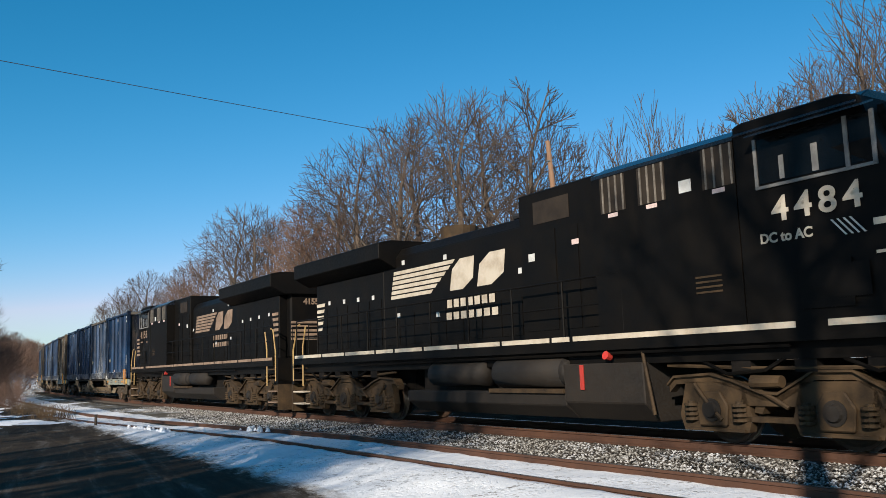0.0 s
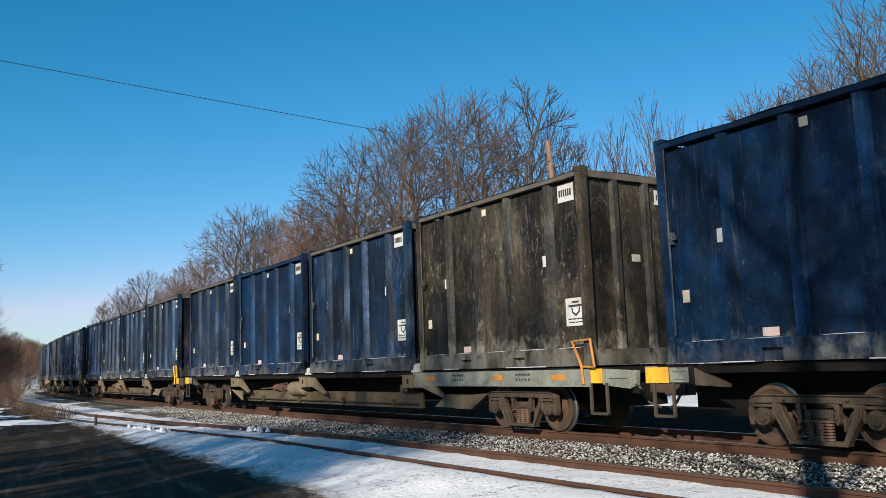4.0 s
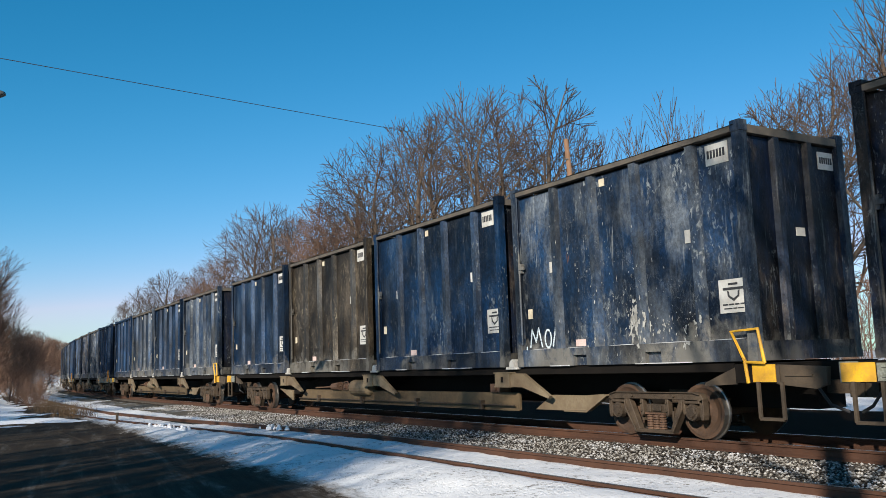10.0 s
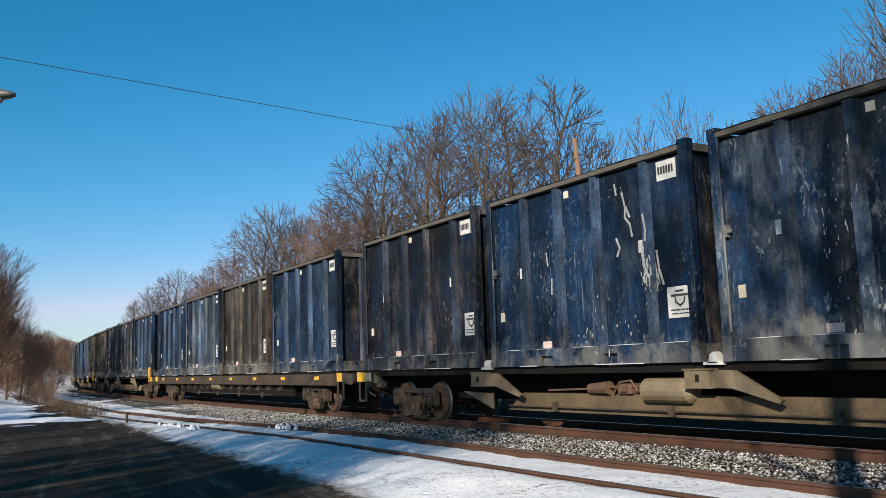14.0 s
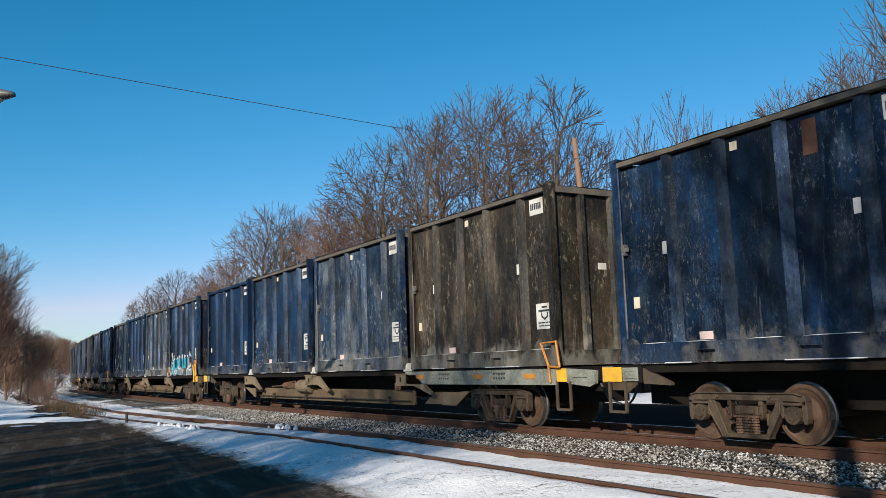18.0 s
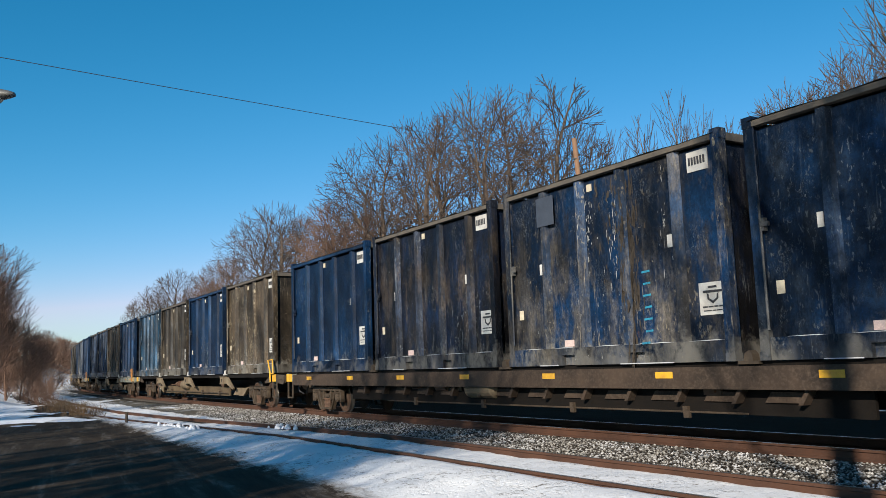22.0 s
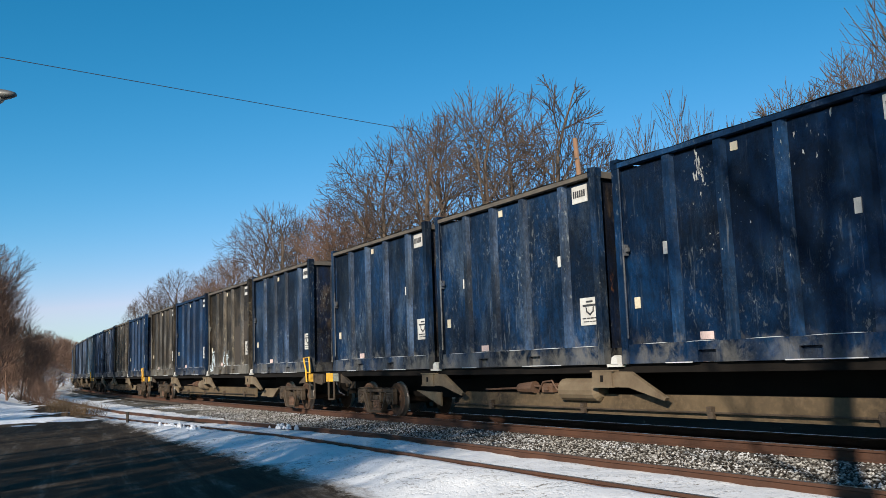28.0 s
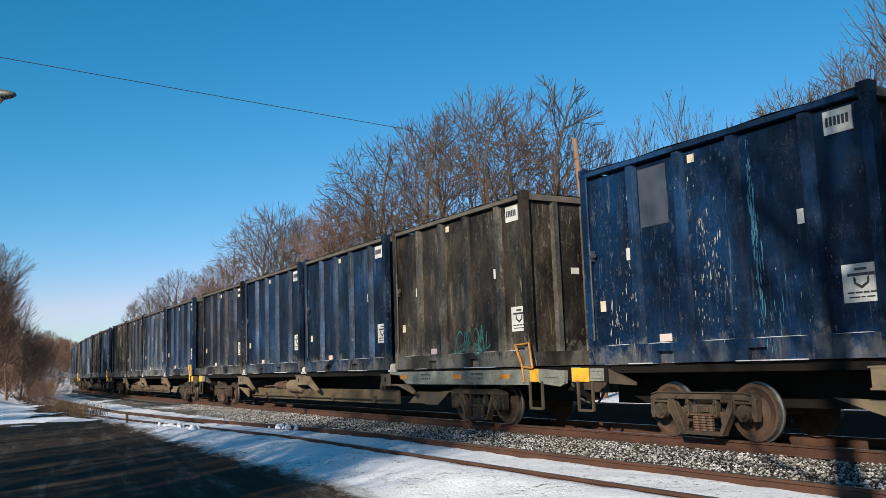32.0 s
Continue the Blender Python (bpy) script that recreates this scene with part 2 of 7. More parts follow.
# base, grime, how much grime, scrapes, splashed dust, film of dust, how much film, colour under the scrapes, label
GREY_FILM, TAN_FILM = rgb(0.110, 0.120, 0.122), rgb(0.112, 0.083, 0.055)
PALE, CREAM = rgb(0.24, 0.26, 0.26), rgb(0.30, 0.255, 0.175)
PAINT_SPECS = {
    "b": ("paint_blue", rgb(0.0010, 0.0134, 0.042), rgb(0.0026, 0.0072, 0.015), 0.42, 0.18, 0.30, rgb(0.008, 0.033, 0.070), 0.14, PALE, "bright blue steel waste container with light scratches"),
    "n": ("paint_navy", rgb(0.0024, 0.0155, 0.044), rgb(0.006, 0.0100, 0.016), 0.48, 0.32, 0.50, rgb(0.044, 0.064, 0.090), 0.42, PALE, "worn navy blue steel waste container with pale streaks"),
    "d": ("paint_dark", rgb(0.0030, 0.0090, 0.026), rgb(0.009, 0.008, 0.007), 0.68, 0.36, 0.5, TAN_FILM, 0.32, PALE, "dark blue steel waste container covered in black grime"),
    "g": ("paint_grey", rgb(0.0080, 0.0240, 0.056), rgb(0.030, 0.034, 0.038), 0.46, 0.66, 0.9, rgb(0.108, 0.122, 0.134), 0.66, PALE, "faded grey-blue steel waste container with dusty sides"),
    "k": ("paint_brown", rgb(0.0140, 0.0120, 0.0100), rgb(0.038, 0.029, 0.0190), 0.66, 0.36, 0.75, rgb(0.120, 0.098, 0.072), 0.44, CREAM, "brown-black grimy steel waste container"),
    "s": ("paint_scraped", rgb(0.0180, 0.0150, 0.0120), rgb(0.046, 0.033, 0.019), 0.75, 1.15, 0.85, TAN_FILM, 0.70, CREAM, "scraped tan-brown steel waste container with flaking paint"),
    "t": ("paint_teal", rgb(0.0038, 0.0285, 0.060), rgb(0.032, 0.034, 0.026), 0.42, 0.75, 0.5, TAN_FILM, 0.34, PALE, "teal-blue steel waste container with brown stains"),
    "m": ("paint_stained", rgb(0.0022, 0.0160, 0.046), rgb(0.036, 0.031, 0.024), 0.46, 0.62, 0.6, rgb(0.160, 0.138, 0.105), 0.48, CREAM, "navy steel waste container with a broad scraped brown stain"),
}
paints = {}
for pk, (pn, pb, pg, pa, ps, pd, pf, pm, pc, pl) in PAINT_SPECS.items():
    pz = 2.0 if pk in "gks" else 2.6
    # paler ribs: worn faces, with the light they catch put into the colour
    worn_lit_rib = tuple(v * 1.35 + w for v, w in zip(pb[:3], (0.004, 0.008, 0.012) if pk == "b" else (0.022, 0.025, 0.027))) + (1,)
    paints[pk] = (container_paint(pn, pb, pg, pa, ps, pd, pf, pm, pc, pz), container_paint(pn + "_rib", worn_lit_rib, pg, pa * 0.8, ps, pd * 1.1, pf, min(1.0, pm * 1.25), pc, pz), pl)
rail_rust = worn("rail_rust", rgb(0.085, 0.036, 0.018), rgb(0.042, 0.019, 0.011), 0.5, 0.85, 0.0, 2.0)
rail_head = worn("rail_head", rgb(0.42, 0.42, 0.44), rgb(0.25, 0.24, 0.24), 0.4, 0.3, 0.9, 2.0)
tie_wood = worn("tie_wood", rgb(0.050, 0.036, 0.026), rgb(0.09, 0.08, 0.07), 0.5, 0.9)
roof_edge = worn("weathered_edge", rgb(0.12, 0.098, 0.072), rgb(0.05, 0.045, 0.04), 0.5, 0.8)
tarp = worn("tarp", rgb(0.006, 0.006, 0.007), rgb(0.014, 0.014, 0.014), 0.5, 0.7)
frame_steel = worn("frame_steel", rgb(0.085, 0.062, 0.040), rgb(0.030, 0.022, 0.015), 0.55, 0.8)
# near-black: the shade under the decks is put into this steel's colour
frame_shaded = worn("frame_shaded", rgb(0.004, 0.0035, 0.003), rgb(0.008, 0.006, 0.0045), 0.5, 0.85, 0.0, 3.0, 0.2, rgb(0.014, 0.010, 0.007))
sill_rust = worn("sill_rust", rgb(0.075, 0.050, 0.034), rgb(0.016, 0.012, 0.009), 0.75, 0.8, 0.0, 1.4, 0.3, rgb(0.08, 0.058, 0.042))
plate_green = worn("plate_green", rgb(0.20, 0.22, 0.18), rgb(0.09, 0.08, 0.06), 0.5, 0.75, lighter=rgb(0.3, 0.31, 0.28))
truck_steel = worn("truck_steel", rgb(0.095, 0.068, 0.045), rgb(0.014, 0.010, 0.0075), 0.75, 0.7, 0.0, 4.0, 0.3, rgb(0.090, 0.068, 0.048))
wheel_rust = worn("wheel_rust", rgb(0.115, 0.062, 0.034), rgb(0.022, 0.014, 0.010), 0.75, 0.75, 0.0, 4.0)
bracket_tan = worn("bracket_tan", rgb(0.205, 0.162, 0.102), rgb(0.085, 0.058, 0.034), 0.45, 0.8, 0.0, 1.6)
belly_rust = worn("belly_rust", rgb(0.135, 0.095, 0.051), rgb(0.034, 0.023, 0.013), 0.6, 0.8, 0.0, 0.9, 0.4, rgb(0.13, 0.09, 0.05))
spring_steel = worn("spring_steel", rgb(0.16, 0.088, 0.052), rgb(0.060, 0.034, 0.022), 0.6, 0.7)
tread_steel = worn("tread_steel", rgb(0.35, 0.34, 0.33), rgb(0.2, 0.18, 0.16), 0.4, 0.35, 0.9)
yellow = worn("yellow_mark", rgb(0.75, 0.42, 0.02), rgb(0.35, 0.18, 0.03), 0.25, 0.6)
orange = worn("orange_mark", rgb(0.50, 0.20, 0.02), rgb(0.25, 0.11, 0.03), 0.3, 0.6)
white_mark = worn("white_mark", rgb(0.54, 0.54, 0.51), rgb(0.30, 0.28, 0.25), 0.2, 0.6)
cream_mark = worn("cream_mark", rgb(0.62, 0.55, 0.40), rgb(0.35, 0.30, 0.22), 0.3, 0.6)
pink_mark = worn("pink_mark", rgb(0.56, 0.44, 0.40), rgb(0.45, 0.33, 0.30), 0.3, 0.6)
black_mark = worn("black_mark", rgb(0.02, 0.02, 0.025), rgb(0.04, 0.04, 0.04), 0.3, 0.6)
loco_black = worn("loco_black", rgb(0.0034, 0.0036, 0.0039), rgb(0.0080, 0.0064, 0.0048), 0.45, 0.50, 0.0, 1.2, 0.06, rgb(0.006, 0.0050, 0.004))
loco_grime = worn("loco_grime", rgb(0.078, 0.046, 0.020), rgb(0.009, 0.0058, 0.0032), 0.65, 0.8, 0.0, 3.2, 0.3, rgb(0.05, 0.032, 0.016))
loco_gloss = worn("loco_gloss", rgb(0.004, 0.006, 0.010), rgb(0.008, 0.009, 0.012), 0.4, 0.28, 0.0, 1.2, 0.5, rgb(0.01, 0.011, 0.014))
loco_tank = worn("loco_tank", rgb(0.017, 0.0110, 0.0060), rgb(0.005, 0.0036, 0.0024), 0.5, 0.8, 0.0, 1.5)
loco_white = worn("loco_white", rgb(0.50, 0.44, 0.35), rgb(0.30, 0.24, 0.17), 0.25, 0.6)
loco_tan = worn("loco_tan", rgb(0.30, 0.205, 0.14), rgb(0.10, 0.065, 0.042), 0.5, 0.7)
hand_yellow = worn("hand_yellow", rgb(0.42, 0.27, 0.09), rgb(0.22, 0.14, 0.06), 0.3, 0.6)
chrome = worn("bare_metal", rgb(0.5, 0.5, 0.5), rgb(0.3, 0.3, 0.3), 0.3, 0.35, 0.9)
dull_metal = worn("dull_metal", rgb(0.24, 0.23, 0.21), rgb(0.08, 0.075, 0.07), 0.5, 0.6)
grille_tan = worn("grille_tan", rgb(0.22, 0.19, 0.15), rgb(0.06, 0.05, 0.04), 0.5, 0.6, 0.0, 8.0)
red_mark = worn("red_mark", rgb(0.5, 0.03, 0.02), rgb(0.25, 0.03, 0.02), 0.3, 0.5)
brown_slat = worn("brown_slat", rgb(0.030, 0.022, 0.015), rgb(0.012, 0.009, 0.007), 0.4, 0.7, 0.0, 3.0, 0.2, rgb(0.03, 0.022, 0.016))
pole_wood = worn("pole_wood", rgb(0.21, 0.12, 0.068), rgb(0.16, 0.09, 0.05), 0.4, 0.9)
bark = worn("bark", rgb(0.145, 0.108, 0.077), rgb(0.065, 0.047, 0.034), 0.5, 0.9, 0.0, 4.0)
twig = worn("twig", rgb(0.090, 0.062, 0.044), rgb(0.045, 0.031, 0.023), 0.5, 0.9, 0.0, 1.0)
brush_red = worn("brush_red", rgb(0.205, 0.118, 0.080), rgb(0.075, 0.046, 0.032), 0.5, 0.9, 0.0, 1.0)
dry_grass = worn("dry_grass", rgb(0.20, 0.125, 0.058), rgb(0.08, 0.05, 0.028), 0.5, 0.9, 0.0, 3.0)
lamp_metal = worn("lamp_metal", rgb(0.16, 0.16, 0.15), rgb(0.09, 0.085, 0.08), 0.3, 0.5, 0.5)
lamp_lens = worn("lamp_lens", rgb(0.35, 0.34, 0.30), rgb(0.25, 0.24, 0.2), 0.3, 0.2)
cable_black = worn("cable_black", rgb(0.035, 0.038, 0.045), rgb(0.03, 0.03, 0.03), 0.3, 0.6)
snow_cap = worn("snow_cap", rgb(0.55, 0.56, 0.58), rgb(0.25, 0.25, 0.25), 0.2, 0.8)
gl = Nodes("cab_glass")
cab_glass = gl.done(rgb(0.004, 0.0045, 0.005), 0.12, 0.0, spec=0.25)


def snow_material(name, speck, patch):
    n = Nodes(name)
    c = n.coords(shift=False)
    col = n.mix(n.noise(c, 0.7, 5), rgb(0.70, 0.72, 0.76), rgb(0.80, 0.81, 0.82))
    col = n.mix(n.math("MULTIPLY", n.ramp(n.noise(c, 9, 6, 0.75), 0.60 - 0.06 * speck, 0.66), n.ramp(n.noise(c, 0.8, 3), 0.42, 0.66)), col, rgb(0.09, 0.075, 0.055))
    col = n.mix(n.ramp(n.noise(c, 0.33, 5, 0.7), 0.72 - 0.3 * patch, 0.80 - 0.3 * patch), col, rgb(0.10, 0.085, 0.06))
    return n.done(col, 0.75, 0, n.math("ADD", n.noise(c, 2.5, 6, 0.7), n.noise(c, 20, 3)), 0.6, 0.06, 0.3)


snow = snow_material("snow", 1.3, 0.30)
snow_far = snow_material("snow_far", 1.2, 0.80)


def litter_material():
    n = Nodes("leaf_litter")
    c = n.coords(shift=False)
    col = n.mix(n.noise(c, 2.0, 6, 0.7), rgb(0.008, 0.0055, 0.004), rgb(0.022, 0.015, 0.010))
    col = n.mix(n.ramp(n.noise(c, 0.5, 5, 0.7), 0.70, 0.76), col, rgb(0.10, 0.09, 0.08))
    return n.done(col, 0.95, 0, n.noise(c, 8, 4), 0.6, 0.05, 0.02)


litter = litter_material()


def along_road(n, c, sx, sy):
    """Coordinates drawn out along the road."""
    turn = n.t.nodes.new("ShaderNodeVectorRotate")
    turn.rotation_type = "Z_AXIS"
    n.put(turn.inputs["Vector"], c)
    turn.inputs["Angle"].default_value = radians(-24)
    m = n.t.nodes.new("ShaderNodeMapping")
    n.put(m.inputs["Vector"], turn.outputs[0])
    m.inputs["Scale"].default_value = (sx, sy, 1.0)
    return m.outputs[0]


def asphalt_colour(n, c):
    """Asphalt with dust and snow in streaks along the road, sunlit gaps painted in."""
    track = n.node("ShaderNodeTexNoise", Vector=along_road(n, c, 2.6, 0.22), Scale=1.0, Detail=7.0, Roughness=0.72, Distortion=0.5).outputs["Fac"]
    col = n.mix(n.noise(c, 0.9, 5), rgb(0.030, 0.0235, 0.018), rgb(0.056, 0.044, 0.033))
    col = n.mix(n.ramp(n.noise(c, 60, 2), 0.5, 0.75), col, rgb(0.075, 0.066, 0.056))
    # paler streaks: dust, and sun between tree shadows put into the colour
    col = n.mix(n.math("MULTIPLY", n.ramp(track, 0.44, 0.60), 0.45), col, rgb(0.095, 0.074, 0.055))
    white = n.math("MULTIPLY", n.ramp(track, 0.53, 0.66), n.ramp(n.noise(c, 1.6, 6, 0.8), 0.42, 0.60))
    return n.mix(n.math("MULTIPLY", white, 0.14), col, rgb(0.60, 0.58, 0.55))


n = Nodes("asphalt")
c = n.coords(shift=False)
asphalt = n.done(asphalt_colour(n, c), 0.95, 0, n.noise(c, 50, 3), 0.5, 0.02, 0.02)


def verge_material():
    """Snow that thins out in streaks towards the road; "bare" tells how far out a place lies."""
    n = Nodes("snow_edge")
    c = n.coords(shift=False)
    col = n.mix(n.noise(c, 0.7, 5), rgb(0.71, 0.715, 0.73), rgb(0.78, 0.78, 0.775))
    col = n.mix(n.math("MULTIPLY", n.ramp(n.noise(c, 9, 6, 0.75), 0.54, 0.62), n.ramp(n.noise(c, 0.8, 3), 0.42, 0.62)), col, rgb(0.11, 0.09, 0.065))
    bare = n.t.nodes.new("ShaderNodeAttribute")
    bare.attribute_name = "bare"
    patchy = n.node("ShaderNodeTexNoise", Vector=along_road(n, c, 1.7, 0.5), Scale=1.0, Detail=8.0, Roughness=0.75).outputs["Fac"]
    fine = n.noise(c, 7.0, 5, 0.7)
    lie = n.node("ShaderNodeMath", i0=n.math("ADD", n.math("MULTIPLY", patchy, 0.7), n.math("MULTIPLY", fine, 0.3)), i1=bare.outputs["Fac"])
    lie.operation = "SUBTRACT"
    thin = n.ramp(lie.outputs[0], 0.0, 0.07)
    dirty = n.mix(n.ramp(lie.outputs[0], 0.05, 0.22), rgb(0.24, 0.21, 0.18), col)
    col = n.mix(thin, asphalt_colour(n, c), dirty)
    return n.done(col, 0.95, 0, n.math("ADD", n.noise(c, 2.5, 6, 0.7), n.noise(c, 20, 3)), 0.6, 0.05, 0.02)


verge_mat = verge_material()


def gravel_ground():
    n = Nodes("ballast_ground")
    c = n.coords(shift=False)
    v = n.node("ShaderNodeTexVoronoi", Vector=c, Scale=17.0)
    col = n.mix(n.ramp(v.outputs["Color"], 0.3, 0.9), rgb(0.020, 0.016, 0.012), rgb(0.13, 0.115, 0.095))
    col = n.mix(n.ramp(n.noise(c, 0.6, 5, 0.7), 0.70, 0.80), col, rgb(0.25, 0.24, 0.23))
    return n.done(col, 0.95, 0, v.outputs["Distance"], 0.8, 0.04, 0.05)


ballast_mat = gravel_ground()


def stone_material():
    n = Nodes("ballast_stone")
    g = n.t.nodes.new("ShaderNodeNewGeometry").outputs["Random Per Island"]
    c = n.coords(shift=False)
    col = n.ramp(g, 0.25, 1.0, rgb(0.040, 0.033, 0.026), rgb(0.46, 0.44, 0.40))
    col = n.mix(n.math("MULTIPLY", n.ramp(n.noise(c, 0.9, 4), 0.44, 0.66), n.ramp(g, 0.50, 0.8)), col, rgb(0.60, 0.60, 0.61))
    return n.done(col, 0.9, 0, n.noise(n.coords(shift=False), 40, 3), 0.4, 0.01, 0.3)


stone_mat = stone_material()

# ---- ground and track ----
def strip(name, stations, lats, height, mat, label, category):
    """A sheet along the track: stations in s, offsets lats, height(s, lat)."""
    verts, faces = [], []
    for s in stations:
        for l in lats:
            verts.append(tuple(at_line(s, l, height(s, l))))
    k = len(lats)
    for i in range(len(stations) - 1):
        for j in range(k - 1):
            a = i * k + j
            faces.append([a, a + k, a + k + 1, a + 1])
    ob = new(name, big_mesh(name, verts, faces, [mat], True))
    return tagged(ob, label, category, kind="structure")


def ns(x, y, f):
    return noise.noise(Vector((x * f, y * f, 0.37)))


ground = new("ground", big_mesh("ground", [(-3000, -3000, -0.62), (3000, -3000, -0.62), (3000, 3000, -0.62), (-3000, 3000, -0.62)], [[0, 1, 2, 3]], [snow_far]))
tagged(ground, "flat snowy ground with patches of dead leaves", "ground", kind="structure")
far_s = [-400, -250, -150, -90, -60] + list(range(-40, 120, 2)) + list(range(120, 300, 10)) + list(range(300, 861, 40))
near_s = [-60, -40, -30, -20] + [v * 0.5 for v in range(-28, 0)] + [v * 0.2 for v in range(0, 225)] + [v * 0.5 for v in range(90, 140)] + list(range(70, 150, 4)) + list(range(150, 300, 10))
strip("ballast_bed", far_s, [-4.2, -3.4, -2.3, -1.5, -0.75, 0, 0.75, 1.5, 2.3, 3.1, 3.9, 4.7],
      lambda s, l: (-0.6 if l < -4 else -0.45 if l < -3 else -0.21) + 0.02 * ns(s, l, 0.9), ballast_mat, "grey stone track ballast dusted with snow", "ballast")


def siding_lat(s):
    return 4.68 + 1.25 * min(1.0, max(0.0, (s - 17) / 22.0)) ** 1.3


def siding_z(s):
    return -0.13 * min(1.0, max(0.0, (s - 17) / 14.0))


def verge_z(s, l):
    d = l - siding_lat(s)
    base = siding_z(s) - 0.112 if d < 0.76 else siding_z(s) - 0.045 if d < 1.2 else siding_z(s) - 0.045 - 0.13 * (d - 1.2)
    if d < -0.85:
        base = -0.17
    return max(base + 0.05 * ns(s, l, 0.5) * (1 if d > 0.9 else 0.3) + 0.02 * ns(s, l, 2.2) + (0.045 * ns(s, l, 1.3) + 0.010 * ns(s, l, 4.5) if d > 1.6 else 0), -0.27)


def road_z(s, l):
    return -0.245 + 0.03 * ns(s, l, 0.15)


def verge_edge(s):
    """Where the snow gives way to the road."""
    return float(np.interp(s, [8, 14.6, 19.7, 27.8, 37, 45], [7.6, 7.4, 7.2, 6.95, 6.8, 6.7]))


verge_l = [3.62, 3.72] + [3.9 + 0.1 * i for i in range(46)] + [8.65]
verge = strip("snow_verge", near_s, verge_l, lambda s, l: -0.33 if l > 8.6 else max(verge_z(s, l), road_z(s, l) + 0.014) if l > 5.5 else verge_z(s, l), verge_mat, "trampled snow verge between siding and road", "snow")
bare = verge.data.attributes.new("bare", "FLOAT", "POINT")
bare.data.foreach_set("value", [min(1.0, max(0.0, 0.5 + (l - verge_edge(s)) / 2.2)) for s in near_s for l in verge_l])
strip("road", near_s, [6.7 + 0.5 * i for i in range(16)], lambda s, l: road_z(s, l) + (-0.03 if l < 7 else 0), asphalt, "dark asphalt road with thin drifts of snow", "road")
strip("snow_bank", near_s, [13.8, 14.3, 15, 17, 20, 26, 34], lambda s, l: -0.26 + 0.1 * ns(s, l, 0.3) + 0.03 * (l - 14), snow_far, "snow-covered bank beside the road", "snow")
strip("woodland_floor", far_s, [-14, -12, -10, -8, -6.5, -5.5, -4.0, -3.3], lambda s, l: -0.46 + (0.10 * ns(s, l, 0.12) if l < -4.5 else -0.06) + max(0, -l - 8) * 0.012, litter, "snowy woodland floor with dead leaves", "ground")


strip("woodland_snow", far_s, [-34, -26, -20, -17, -15, -14, -13, -12.2], lambda s, l: -0.43 - (0.07 if l > -12.6 else 0) + 0.12 * ns(s, l, 0.25) + max(0, -l - 10) * 0.012, snow, "sunlit snow under the bare trees", "snow")
strip("snow_field", [29 + 0.5 * i for i in range(76)] + list(range(67, 300, 8)), [6.6 + 0.35 * i for i in range(12)] + [11, 12, 13.5, 15, 18, 22, 28, 36],
      lambda s, l: -0.36 + 0.14 * min(1.0, max(0.0, (s - 29 - 0.75 * max(0.0, l - 7.2) - 1.5 * ns(s, l, 0.45)) / 5.0)) + 0.09 * ns(s, l, 0.6) + 0.03 * ns(s, l, 2.5) + 1.5 * min(1.0, max(0.0, (s - 44) / 16.0)) * min(1.0, max(0.0, (l - 7.8) / 7.0)) - (0.3 if l > 30 else 0), snow, "bright snow field rising behind the road", "snow")
drift = snow_material("drifted_snow", 2.2, 1.05)
strip("snow_drift", [22 + 0.5 * i for i in range(120)] + list(range(90, 300, 10)), [2.15 + 0.2 * i for i in range(9)],
      lambda s, l: -0.225 + 0.06 * min(1.0, (s - 22) / 14.0) + 0.05 * ns(s, l, 0.45) + 0.04 * ns(s + 3 * l, l, 1.1), drift, "dirty snow drifted over the far ballast", "snow")


def rail_mesh(stations, lat0, side, base=0.0, extra=None):
    """A rail swept along the line: foot, web and head."""
    prof = [(-0.07, -0.172), (0.07, -0.172), (0.07, -0.155), (0.012, -0.13), (0.012, -0.045), (0.036, -0.035), (0.036, -0.004), (0.028, 0), (-0.028, 0), (-0.036, -0.004), (-0.036, -0.035), (-0.012, -0.045), (-0.012, -0.13), (-0.07, -0.155)]
    verts, faces, k = [], [], len(prof)
    for s in stations:
        l0, z0 = extra(s) if extra else (lat0, base)
        for a, b in prof:
            verts.append(tuple(at_line(s, l0 + side * 0.7525 + a, z0 + b)))
    for i in range(len(stations) - 1):
        for j in range(k):
            a, b = i * k + j, i * k + (j + 1) % k
            faces.append([a, b, b + k, a + k])
    me = big_mesh("rail", verts, faces, [rail_rust, rail_head])
    for i, p in enumerate(me.polygons):
        if i % k in (7,):
            p.material_index = 1
    return me


rail_s = [-400, -200, -100, -60] + list(range(-40, 200, 3)) + list(range(200, 861, 15))
side_s = [-60, -40] + list(range(-30, 100, 2))
main_track = thing("railway_track", "rusty steel rails on dark wooden sleepers in ballast", "railway track", kind="structure")
for sd in (-1, 1):
    part("rail", rail_mesh(rail_s, 0, sd), None, main_track, "rusty steel rail with a polished head")
siding = thing("railway_siding", "rust-brown siding rails half buried in snow", "railway track", kind="structure")
for sd in (-1, 1):
    part("rail", rail_mesh(side_s, 0, sd, 0, lambda s: (siding_lat(s), siding_z(s))), None, siding, "rust-brown disused rail")

